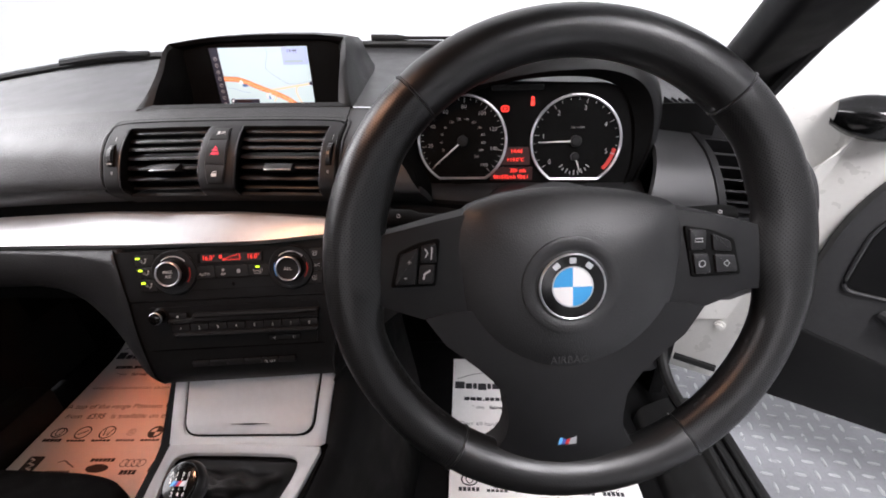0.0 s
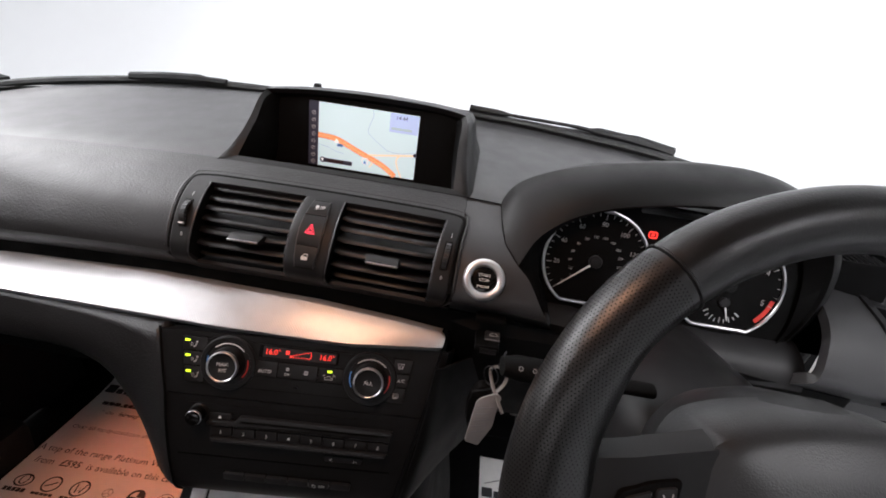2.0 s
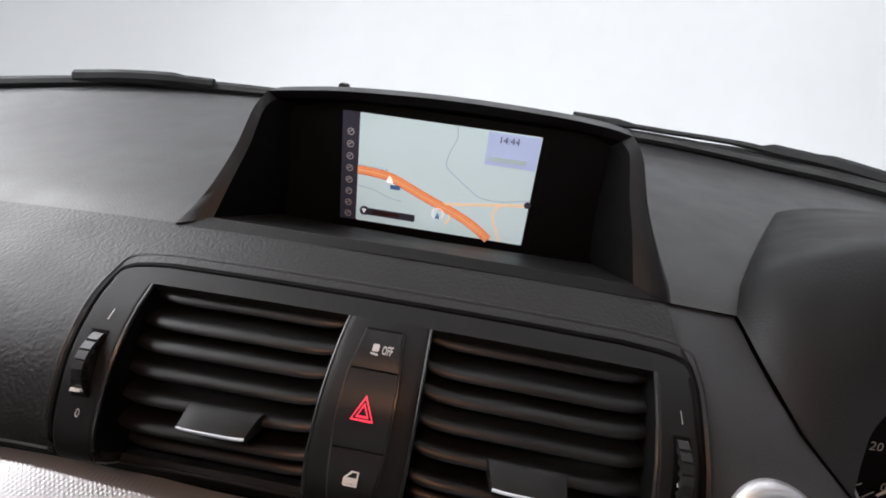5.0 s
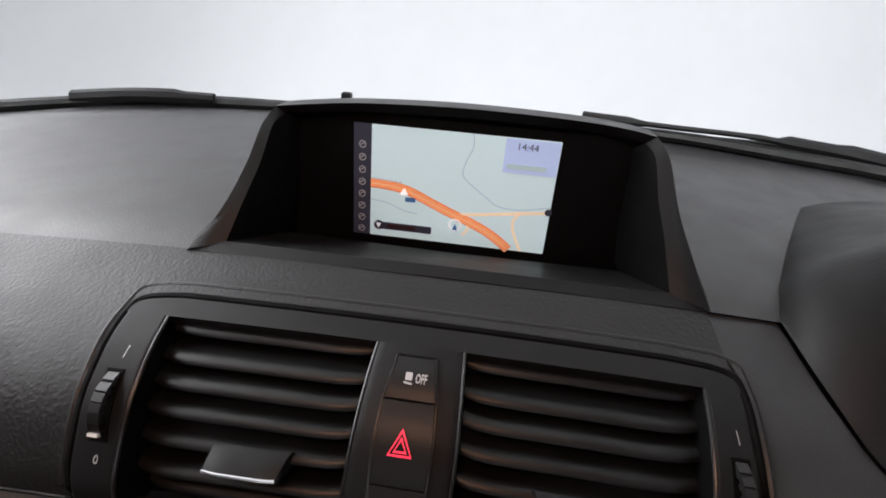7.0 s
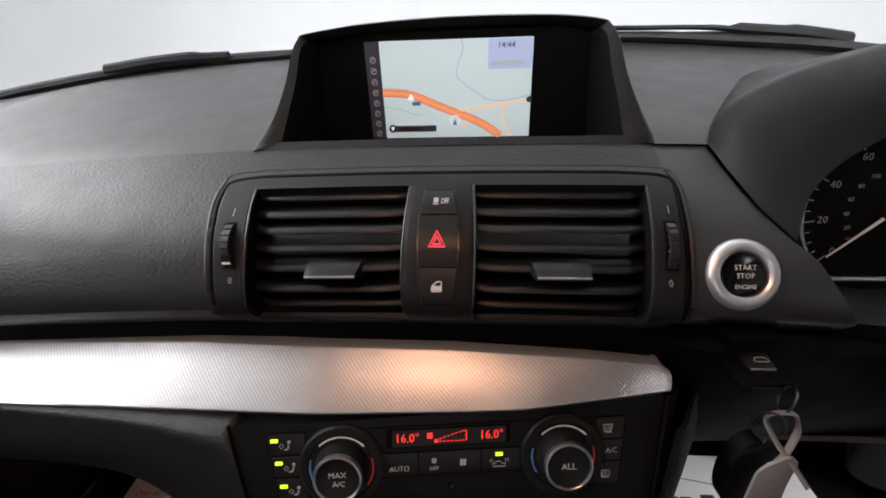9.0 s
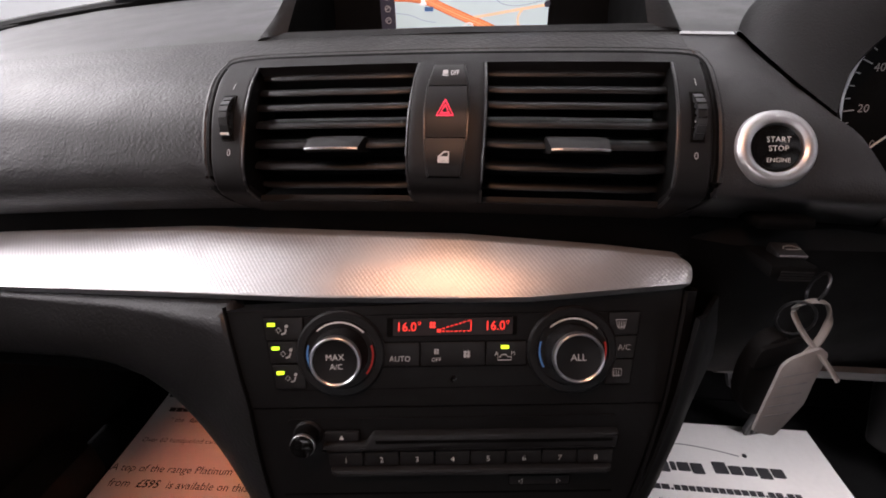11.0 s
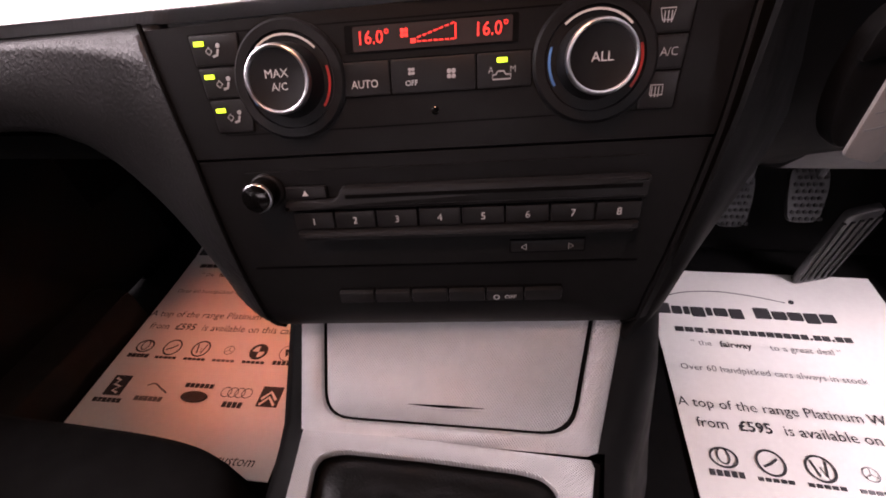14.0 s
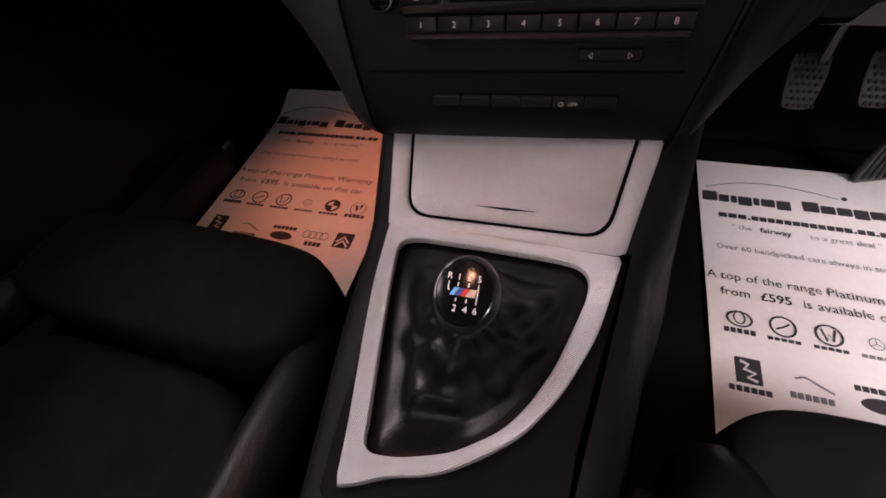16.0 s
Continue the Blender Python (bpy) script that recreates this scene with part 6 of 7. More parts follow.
def ring_plate(outer, inner, n0, n1, put, centre, count=120, bevel=0.0012):
    bm = B()
    o, i = resampled(outer, count, centre), resampled(inner, count, centre)
    c = Vector(centre)
    loops = []
    for pts, n, grow in ((o, n0, 0), (o, n1 - bevel, 0), (o, n1, -bevel), (i, n1, bevel), (i, n1 - bevel, 0), (i, n0, 0)):
        loops.append([bm.verts.new(put(*(Vector(p) + (Vector(p) - c).normalized() * grow), n)) for p in pts])
    for a, b in zip(loops, loops[1:]):
        for k in range(count):
            bm.faces.new((a[k - 1], a[k], b[k], b[k - 1]))
    return bm


tray_out = rounded([(-0.1195, 0.075), (-0.1255, -0.0375), (0.1075, -0.0405), (0.1235, 0.080)], 0.003, 2)
tray_in = rounded([(-0.1025, 0.072), (-0.1060, -0.0245), (0.0905, -0.0265), (0.1035, 0.075)], [0.004, 0.022, 0.024, 0.006], 6)
part("tray_surround", ring_plate(tray_out, tray_in, -0.006, 0.0015, LP, (-0.004, 0.02)), PLATE, console, "silver knurled plate", sharp=50)
lid_shape = rounded([(-0.0990, 0.069), (-0.1021, -0.0208), (0.0868, -0.0228), (0.0995, 0.072)], [0.006, 0.021, 0.023, 0.008], 6)
part("lid_gap", slab(B(), tray_in, -0.006, -0.0022, LP), RECESS, console)
lid = part("tray_lid", slab(B(), lid_shape, -0.004, 0.0024, LP, 0.0020), PLATE, console, "silver knurled lid with a finger slot")
part("finger_slot", slab(B(), rounded([(-0.0370, -0.0062), (-0.0050, -0.0079), (0.0250, -0.0064), (-0.0050, -0.0055)], 0.002, 4), 0.001, 0.0029, LP), RECESS, lid)
part("slot_lip", slab(B(), rounded([(-0.0400, -0.0078), (-0.0050, -0.0102), (0.0260, -0.0078), (-0.0050, -0.0086)], 0.001, 3), 0.001, 0.0033, LP), CHROME, lid)


def GP(u, v, n):
    return Vector((u, 0.30 + v, 0.2815 + 0.012 * v + n))


gear_out = rounded([(-0.1235, 0.1235), (-0.1125, 0.05), (-0.0960, -0.02), (-0.0820, -0.075), (-0.0730, -0.1195), (-0.0550, -0.1120), (-0.0403, -0.1035), (-0.0059, -0.0932), (0.0249, -0.0716), (0.0486, -0.0495), (0.0715, -0.0118), (0.0917, 0.0414), (0.1000, 0.085), (0.1065, 0.1235)], [0.001, 0.02, 0.02, 0.02, 0.004] + [0.014] * 8 + [0.001], 3)
gear_in = rounded([(-0.1035, 0.0930), (-0.1015, 0.1015), (-0.0868, 0.1075), (-0.02, 0.1095), (0.055, 0.1095), (0.0720, 0.1065), (0.0805, 0.0956), (0.0800, 0.075), (0.0733, 0.0475), (0.0625, 0.006), (0.0487, -0.0266), (0.0327, -0.0518), (0.0014, -0.0762), (-0.0362, -0.0900), (-0.0578, -0.0925), (-0.0655, -0.0860), (-0.0660, -0.076), (-0.0820, -0.01), (-0.0952, 0.0495)], 0.012, 3)
part("gear_surround", ring_plate(gear_out, gear_in, -0.006, 0.0018, GP, (-0.012, 0.025), 160), PLATE, console, "silver knurled plate round the gear lever", sharp=50)

part("deck", ring_plate([(-0.122, 0.128), (-0.104, 0.0), (-0.086, -0.128), (0.082, -0.128), (0.086, -0.05), (0.098, 0.03), (0.112, 0.128)], gear_in, -0.014, -0.0062, GP, (-0.012, 0.025), 120), RECESS, console, "matt black console deck")

# ---- gear lever ----
lever = thing("gear_lever", (-0.005, 0.30, 0.28), "gear lever with a black leather gaiter and six-speed pattern", "gear lever")
gaiter = B()
count = 96
base = resampled(gear_in, count, (-0.012, 0.025))
neck = Vector((-0.003, 0.304, 0.340))
loops = []
for k in range(15):
    t = k / 14
    ring = []
    for i, (u, v) in enumerate(base):
        a = 2 * math.pi * i / count
        low = GP(u, v, -0.011)
        edge = neck + Vector((0.0135 * math.cos(a), 0.0135 * math.sin(a), 0))
        s = t ** 0.8
        p = low.lerp(edge, s)
        sag = -0.006 * math.sin(math.pi * min(1, t * 1.6)) * (1 - t)
        fold = 0.0035 * math.sin(9 * a + 6 * t) * math.sin(math.pi * t) + 0.0045 * noise.noise((3 * math.cos(a) + 5, 3 * math.sin(a), 5 * t)) * math.sin(math.pi * t)
        crease = 0.004 * math.sin(22 * t + 1.5 * math.sin(a)) * t * (1 - t) * 3
        ring.append(gaiter.verts.new(Vector((p.x, p.y, low.z + (edge.z - low.z) * t ** 1.15 + sag + crease)) + Vector((math.cos(a), math.sin(a), 0)) * fold))
    loops.append(ring)
for a, b in zip(loops, loops[1:]):
    for k in range(count):
        gaiter.faces.new((a[k - 1], a[k], b[k], b[k - 1]))
gaiter.faces.new(loops[-1])
part("gaiter", gaiter, GAITER, lever, "creased black leather gaiter", sharp=70)
part("gaiter_frame", ring_plate([(u * 1.03 - 0.0, v * 1.03) for u, v in gear_in], [(u * 0.94, v * 0.94 + 0.001) for u, v in gear_in], -0.018, -0.0125, GP, (-0.012, 0.025), 120), RECESS, lever)
km = frame_at((-0.003, 0.3030, 0.3680), (0.995, 0.03, 0), (0.0, 0.90, 0.43))
part("knob", lathe(B(), [(0.0125, -0.026), (0.0150, -0.020), (0.0200, -0.011), (0.0230, -0.002), (0.0236, 0.004), (0.0222, 0.0105), (0.0195, 0.0145), (0.0185, 0.0148)], km, 40, 0.96, 1.12), LEATHER, lever, "black leather knob")
kc = part("knob_cap", lathe(B(), [(0.0190, 0.010), (0.0192, 0.0146), (0.0180, 0.0164), (0.012, 0.0178), (0.0001, 0.0184)], km, 40, 0.96, 1.14), GLOSS, lever, "glossy black cap with white shift pattern")
part("knob_ring", lathe(B(), [(0.0190, 0.0136), (0.0202, 0.0138), (0.0200, 0.0152), (0.0190, 0.0156)], km, 40, 0.96, 1.13, ring=True), GLOSS, lever)
KP = plain(km)
for words, u, v in (("R", -0.0098, 0.0088), ("1", -0.0038, 0.0088), ("3", 0.0030, 0.0088), ("5", 0.0092, 0.0088), ("2", -0.0038, -0.0112), ("4", 0.0030, -0.0112), ("6", 0.0092, -0.0112)):
    part("numeral", writing(B(), words, 0.0042, u, v, 0.0188, KP), WHITE, kc)
pattern = B()
for u, v0, v1 in ((-0.0098, 0.0055, 0.0), (-0.0038, 0.0055, 0.0030), (0.0030, 0.0055, 0.0030), (0.0092, 0.0055, -0.0070), (-0.0038, -0.0070, -0.0045), (0.0030, -0.0070, -0.0045)):
    band(pattern, [(u, v0), (u, v1)], 0.0006, 0.0187, KP)
band(pattern, [(-0.0098, 0.0), (-0.0082, 0.0)], 0.0006, 0.0187, KP)
part("shift_lines", pattern, WHITE, kc)
for k, mm in enumerate((SKYSTRIPE, NAVYSTRIPE, REDSTRIPE)):
    x = -0.0085 + 0.0034 * k
    part("stripe", slab(B(), [(x, -0.0030), (x + 0.003, -0.0030), (x + 0.0058, 0.0020), (x + 0.0028, 0.0020)], 0.0180, 0.0190, KP), mm, kc)
part("stripe", slab(B(), [(0.0017, -0.0030), (0.0080, -0.0030), (0.0085, 0.0020), (0.0045, 0.0020)], 0.0180, 0.0190, KP), CHROME, kc)

# ---- printed paper floor mats ----
def paper_mat(at, turn, seed, curl, long):
    mat = thing("paper_floor_mat", (at[0] + 0.19, at[1] + 0.25, FLOOR), "white printed paper mat with black text on the carpet", "paper mat", "paper mats in the footwells")
    m = pose(at[0], at[1], FLOOR + 0.004, 0, 0, turn)

    def Q(u, v, n):
        lift = 0.004 * (1 + math.sin(7 * u + seed)) * max(0, (v - 0.1)) + curl * max(0, v - 0.43) ** 1.3 + 0.0025 * math.sin(9 * v + 4 * u + seed)
        return m @ Vector((u, v, 0.002 + lift + n))
    sheet_bm = skin(B(), [[Q(0.385 * i / 12, -0.052 + (long + 0.052) * j / 16, 0) for j in range(17)] for i in range(13)], 0.0007)
    page = part("sheet", sheet_bm, PAPER, mat)
    H = 0.0022
    # title: a bold bar for each letter of the two words
    x = 0.006
    for word in ((0.0245, 0.0165, 0.0095, 0.0215, 0.0095, 0.0215, 0.0215), (0.0245, 0.0215, 0.0215, 0.0215, 0.0215)):
        for k, w in enumerate(word):
            part("title_bar", slab(B(), rounded(rect(x, 0.4185 - (0.004 if w == 0.0215 and k in (6, 3) and len(word) > 4 else 0), x + w, 0.4185 + (0.0235 if k == 0 else 0.0175)), 0.002, 2), 0, H, Q), INK, page)
            x += w + 0.0030
        x += 0.016
    part("title_arc", band(B(), curve_points([(0.012, 0.452, 0), (0.06, 0.470, 0), (0.12, 0.476, 0), (0.18, 0.468, 0), (0.225, 0.457, 0)], 6), 0.0022, H, Q), GREYINK, page)
    part("title_dot", slab(B(), disc(0.236, 0.4600, 0.0042, 14), 0, H, Q), INK, page)
    x = 0.030
    for w in [0.0130] * 3 + [0.0035] + [0.0102] * 12 + [0.0035] + [0.0102] * 2 + [0.0035] + [0.0102] * 2:
        part("address_bar", slab(B(), rect(x, 0.3790, x + w, 0.3790 + (0.0095 if w > 0.004 else 0.003)), 0, H, Q), INK, page)
        x += w + 0.0025
    for words, u, v, size, align, mm, bold in (("\u201c the", 0.048, 0.3560, 0.0110, "LEFT", GREYINK, 0), ("fairway", 0.092, 0.3560, 0.0115, "LEFT", INK, 0.0003), ("to a great deal \u201d", 0.166, 0.3560, 0.0110, "LEFT", GREYINK, 0),
                                               ("Over 60 handpicked cars always in stock", 0.020, 0.3060, 0.0110, "LEFT", GREYINK, 0), ("A top of the range Platinum Warranty", 0.002, 0.2430, 0.0150, "LEFT", INK, 0),
                                               ("from", 0.020, 0.2120, 0.0150, "LEFT", INK, 0), ("\u00a3595", 0.075, 0.2120, 0.0150, "LEFT", INK, 0.0004), ("is available on this car", 0.132, 0.2120, 0.0150, "LEFT", INK, 0)):
        part("lettering", writing(B(), words, size, u, v, H, Q, align, bold), mm, page)
    def letter_bars(box_of, mm):
        (x0, y0), (x1, y1) = box_of[0], box_of[2]
        count = max(3, int((x1 - x0) / 0.0078))
        for k in range(count):
            part("maker_bar", slab(B(), rect(x0 + (x1 - x0) * k / count, y0, x0 + (x1 - x0) * (k + 0.72) / count, y1), 0, H, Q), mm, page)

    # maker symbols, drawn as plain shapes, each over its bar
    for k, cx in enumerate((0.042, 0.099, 0.157, 0.214, 0.272, 0.330)):
        r = 0.0165 if k != 3 else 0.009
        sym = band(B(), disc(cx, 0.1640, r, 24, sy=0.78 if k == 0 else 1), 0.0030 if k < 3 else 0.0012, H, Q, True)
        if k == 0:
            band(sym, disc(cx, 0.1660, r * 0.45, 16, sy=1.4), 0.0022, H, Q, True)
        elif k == 1:
            band(sym, [(cx - 0.010, 0.158), (cx, 0.163), (cx + 0.009, 0.170)], 0.0030, H, Q)
        elif k == 2:
            band(sym, [(cx - 0.009, 0.174), (cx - 0.004, 0.154), (cx, 0.166), (cx + 0.004, 0.154), (cx + 0.009, 0.174)], 0.0028, H, Q)
        elif k == 3:
            for a in (90, 210, 330):
                band(sym, [(cx, 0.164), (cx + r * math.cos(radians(a)), 0.164 + r * math.sin(radians(a)))], 0.0010, H, Q)
        elif k == 4:
            for a in (0, 180):
                flat(sym, [(cx, 0.164)] + [(cx + 0.014 * math.cos(radians(a + b)), 0.164 + 0.014 * math.sin(radians(a + b))) for b in range(0, 91, 15)], H, Q)
            band(sym, disc(cx, 0.164, 0.0145, 24), 0.0050, H, Q, True)
        else:
            flat(sym, [(cx - 0.009, 0.172), (cx - 0.002, 0.172), (cx + 0.001, 0.160), (cx - 0.003, 0.156)], H, Q)
            flat(sym, [(cx + 0.002, 0.176), (cx + 0.009, 0.174), (cx + 0.004, 0.160)], H, Q)
        part("maker_symbol", sym, INK if k not in (3,) else GREYINK, page)
        letter_bars(rect(cx - 0.022, 0.1395, cx + 0.022, 0.1395 + (0.0075 if k in (0, 5) else 0.0045)), INK if k != 3 else GREYINK)
    part("maker_symbol", slab(B(), rounded(rect(0.030, 0.062, 0.062, 0.100), 0.001, 2), 0, H, Q), INK, page)
    lion = band(B(), [(0.036, 0.094), (0.046, 0.090), (0.040, 0.082), (0.054, 0.078), (0.044, 0.070), (0.056, 0.066)], 0.0045, H + 0.0006, Q)
    part("symbol_figure", lion, PAPER, page)
    letter_bars(rect(0.020, 0.0490, 0.074, 0.0565), INK)
    letter_bars(rect(0.094, 0.0560, 0.146, 0.0640), GREYINK)
    part("maker_symbol", band(B(), curve_points([(0.102, 0.084, 0), (0.115, 0.088, 0), (0.130, 0.080, 0), (0.146, 0.072, 0)], 4), 0.0028, H, Q), GREYINK, page)
    letter_bars(rect(0.172, 0.0860, 0.226, 0.0935), INK)
    part("maker_symbol", slab(B(), disc(0.199, 0.0690, 0.024, 24, sy=0.42), 0, H, Q), INK, page)
    for k in range(4):
        part("maker_symbol", band(B(), disc(0.252 + 0.0125 * k, 0.0810, 0.0088, 16), 0.0018, H, Q, True), GREYINK, page)
    letter_bars(rect(0.256, 0.0545, 0.292, 0.0640), INK)
    part("maker_symbol", slab(B(), rect(0.314, 0.0600, 0.350, 0.0960), 0, H, Q), INK, page)
    chevron = band(B(), [(0.319, 0.072), (0.332, 0.086), (0.345, 0.072)], 0.0045, H + 0.0006, Q)
    band(chevron, [(0.319, 0.062), (0.332, 0.076), (0.345, 0.062)], 0.0045, H + 0.0006, Q)
    part("symbol_figure", chevron, PAPER, page)
    for k in range(11):
        if k not in (3, 6):
            part("footer_bar", slab(B(), rect(0.150 + 0.0118 * k, -0.0345, 0.1585 + 0.0118 * k, -0.0225), 0, H, Q), GREYINK, page)
    part("lettering", writing(B(), "custom", 0.0150, 0.323, -0.0280, H, Q, slant=0.25), INK, page)
    return mat


paper_mat((0.2835, 0.414), 0.0, 0.3, 0.02, 0.528)
paper_mat((-0.680, 0.500), 2.8, 1.7, 0.6, 0.525)


# ---- seats ----
def cushion(rows_of, mat, name, parent, label="", closed=False):
    bm = skin(B(), rows_of, 0, closed)
    bm.verts.ensure_lookup_table()
    bm.faces.new([bm.verts[i] for i in range(-len(rows_of[-1]), 0)])
    return part(name, bm, mat, parent, label, sharp=80)


def pillow(x0, x1, y0, y1, z0, z1, puff=0.02, n=14, power=4.0, rake=0.0):
    """A stuffed block: flat below, swelling on top, with rounded sides."""
    rings = []
    for k in range(9):
        t = k / 8
        a = math.pi * t - math.pi / 2
        s = (abs(math.cos(a))) ** 0.35
        z = z0 + (z1 - z0) * (0.5 + 0.5 * math.sin(a))
        ring = []
        for i in range(4 * n):
            b = 2 * math.pi * i / (4 * n)
            c, d = math.cos(b), math.sin(b)
            u = math.copysign(abs(c) ** (2 / power), c)
            v = math.copysign(abs(d) ** (2 / power), d)
            inner = 1 - 0.0
            x = (x0 + x1) / 2 + (x1 - x0) / 2 * u * (0.90 + 0.10 * s)
            y = (y0 + y1) / 2 + (y1 - y0) / 2 * v * (0.90 + 0.10 * s)
            ring.append(Vector((x, y, z + rake * (y - y0))))
        rings.append(ring)
    top = rings[-1]
    c = sum(top, Vector()) / len(top)
    for k in (0.8, 0.55, 0.3, 0.05):
        rings.append([c + (p - c) * k + Vector((0, 0, puff * (1 - k * k))) for p in top])
    return rings


def seat(name, cx, front_y, label, half=0.19, top=0.160, slim=1.0, inset=0.0, drop=0.010):
    ob = thing(name, (cx, front_y - 0.3, FLOOR), label, "car seat", "front seats")
    cushion(pillow(cx - half, cx + half, front_y - 0.170, front_y, 0.02, top, 0.018, rake=-0.03), FABRIC, "thigh_support", ob, "padded black cloth thigh support", True)
    cushion(pillow(cx - half, cx + half, front_y - 0.66, front_y - 0.175, 0.0, top - 0.045, 0.012, rake=0.0), FABRIC, "cushion", ob, "black cloth seat cushion", True)
    for s in (-1, 1):
        edge = half - inset
        path = curve_points([(cx + s * (edge + 0.004), front_y - 0.085, 0.07), (cx + s * (edge + 0.008), front_y - 0.115, 0.125), (cx + s * (edge + 0.014), front_y - 0.18, top - drop), (cx + s * (edge + 0.022), front_y - 0.34, top + 0.015 - drop), (cx + s * (edge + 0.028), front_y - 0.60, top + 0.010 - drop), (cx + s * (edge + 0.025), front_y - 0.68, 0.12)], 6)
        cnt = len(path)
        bm = tube(B(), path, [slim * (0.030 + 0.022 * math.sin(math.pi * (0.12 + 0.76 * k / (cnt - 1)))) for k in range(cnt)], 16, squash=1.25)
        part("bolster", bm, SEATHIDE, ob, "black leather side bolster", sharp=80)
        skirt = sheet(B(), front_y - 0.66, front_y - 0.24, -0.01, 0.14, 0, 0.05, lambda u, v, n: Vector((cx + s * (edge - 0.025 + n), u, v)), 4, 3)
        part("side_panel", skirt, PLASTIC, ob)
    back = pillow(cx - 0.20, cx + 0.20, front_y - 0.80, front_y - 0.69, 0.10, 0.72, 0.01)
    tilt = Matrix.Translation((cx, front_y - 0.69, 0.1)) @ pose(0, 0, 0, 14, 0, 0) @ Matrix.Translation((-cx, -front_y + 0.69, -0.1))
    cushion([[tilt @ p for p in r] for r in back], FABRIC, "backrest", ob, "black cloth backrest", True)
    head = pillow(cx - 0.12, cx + 0.12, front_y - 0.79, front_y - 0.70, 0.76, 0.92, 0.01)
    cushion([[tilt @ p for p in r] for r in head], SEATHIDE, "headrest", ob, "black headrest", True)
    for s in (-1, 1):
        part("headrest_post", tube(B(), [tilt @ Vector((cx + s * 0.06, front_y - 0.745, z)) for z in (0.66, 0.80)], 0.006, 8), CHROME, ob)
    return ob


seat("passenger_seat", -0.440, 0.438, "black cloth sports seat with a separate thigh support", 0.232, 0.200, 0.62, 0.010, 0.045)
seat("driver_seat", 0.425, 0.385, "black cloth sports seat with padded side bolsters")
buckle = thing("belt_buckle", (0.165, 0.24, 0.06), "dark seat belt buckle beside the seat", "seat belt buckle")
part("stem", tube(B(), [(0.160, 0.20, 0.02), (0.163, 0.235, 0.09)], 0.008, 8), PLASTIC, buckle)
part("catch", box(B(), (0.022, 0.03, 0.055), pose(0.164, 0.25, 0.115, -15, 0, 0), 0.004), PLASTIC, buckle)

# ---- pedals ----
def pedal(name, cx, cz, w, h, y, label):
    ob = thing(name, (cx, y, cz), label, "pedal", "pedals")
    m = frame_at((cx, y, cz), (1, 0.03, 0), (0, 0.5, 0.86))
    pad = rounded([(-w * 0.42, -h / 2), (w * 0.36, -h / 2), (w / 2, h * 0.1), (w * 0.46, h / 2), (-w * 0.5, h / 2), (-w * 0.5, 0)], 0.012, 4)
    p = part("pad", slab(B(), pad, 0.0, 0.008, plain(m), 0.002), STEEL, ob, "metal pad with raised rubber studs")
    studs = B()
    for i in range(6):
        for j in range(8):
            u, v = -w / 2 + w * (i + 0.5 + 0.5 * (j % 2)) / 6.4, -h / 2 + h * (j + 0.5) / 8
            if abs(u) < w * 0.4 and abs(v) < h * 0.44:
                slab(studs, disc(u, v, w * 0.055, 8), 0.006, 0.0105, plain(m))
    part("stud", studs, RUBBER, p)["kind"] = "stuff"
    part("arm", tube(B(), [(cx + 0.012, y + 0.01, cz + h * 0.3), (cx + 0.02, y + 0.03, cz + 0.12), (cx + 0.03, y + 0.08, cz + 0.22)], 0.007, 10), STEEL, ob)
    return ob


pedal("clutch_pedal", 0.347, 0.219, 0.050, 0.078, 0.856, "clutch pedal with a studded metal pad")
pedal("brake_pedal", 0.440, 0.226, 0.052, 0.078, 0.862, "brake pedal with a studded metal pad")
gas = thing("accelerator_pedal", (0.55, 0.84, FLOOR), "long ribbed black accelerator pedal", "pedal", "pedals")
ga = frame_at((0.532, 0.883, 0.120), (0.94, 0.05, 0.30), (-0.085, -0.105, 0.24))
part("plate", slab(B(), rounded([(-0.030, -0.135), (0.026, -0.135), (0.022, 0.12), (-0.020, 0.12)], 0.01, 4), 0, 0.012, plain(ga), 0.003), STEEL, gas)
for k in range(5):
    u = -0.022 + 0.010 * k
    part("rib", slab(B(), rect(u, -0.115, u + 0.004, 0.10), 0.010, 0.0150, plain(ga)), RUBBER, gas)
solo("trim_footwell_cover", skin(B(), [[Vector((x, y, z)) for y, z in ((0.60, 0.452), (0.66, 0.389), (0.72, 0.360), (0.80, 0.372), (0.92, 0.42))] for x in (0.272, 0.36, 0.5, 0.64, 0.78)], 0.005), COVERGREY, "dark grey vinyl cover panel over the pedals", "panel", "structure")

# ---- key in its slot, with ring, strap and tag ----
keys_ob = thing("car_key", (0.203, 0.52, 0.57), "black key fob with steel rings and a grey tag", "car key")
part("slot_housing", box(B(), (0.034, 0.05, 0.008), pose(0.2000, 0.556, 0.6225, -8), 0.003), RECESS, keys_ob)
holder = box(B(), (0.026, 0.045, 0.0085), pose(0.1995, 0.533, 0.6015, -6), 0.002)
part("slot_bezel", holder, RECESS, keys_ob, "ribbed black slot bezel")
for k in range(4):
    part("rib", box(B(), (0.018, 0.0012, 0.0008), pose(0.2010, 0.5105, 0.5990 + 0.0018 * k)), BUTTON, keys_ob)
part("fob", box(B(), (0.0165, 0.014, 0.006), pose(0.2047, 0.5304, 0.6073, 10), 0.0012), BUTTON, keys_ob, "black key fob with a pale car symbol")
fm = frame_at((0.2060, 0.5300, 0.6105), (1, 0, 0), (0, 0.98, 0.17))
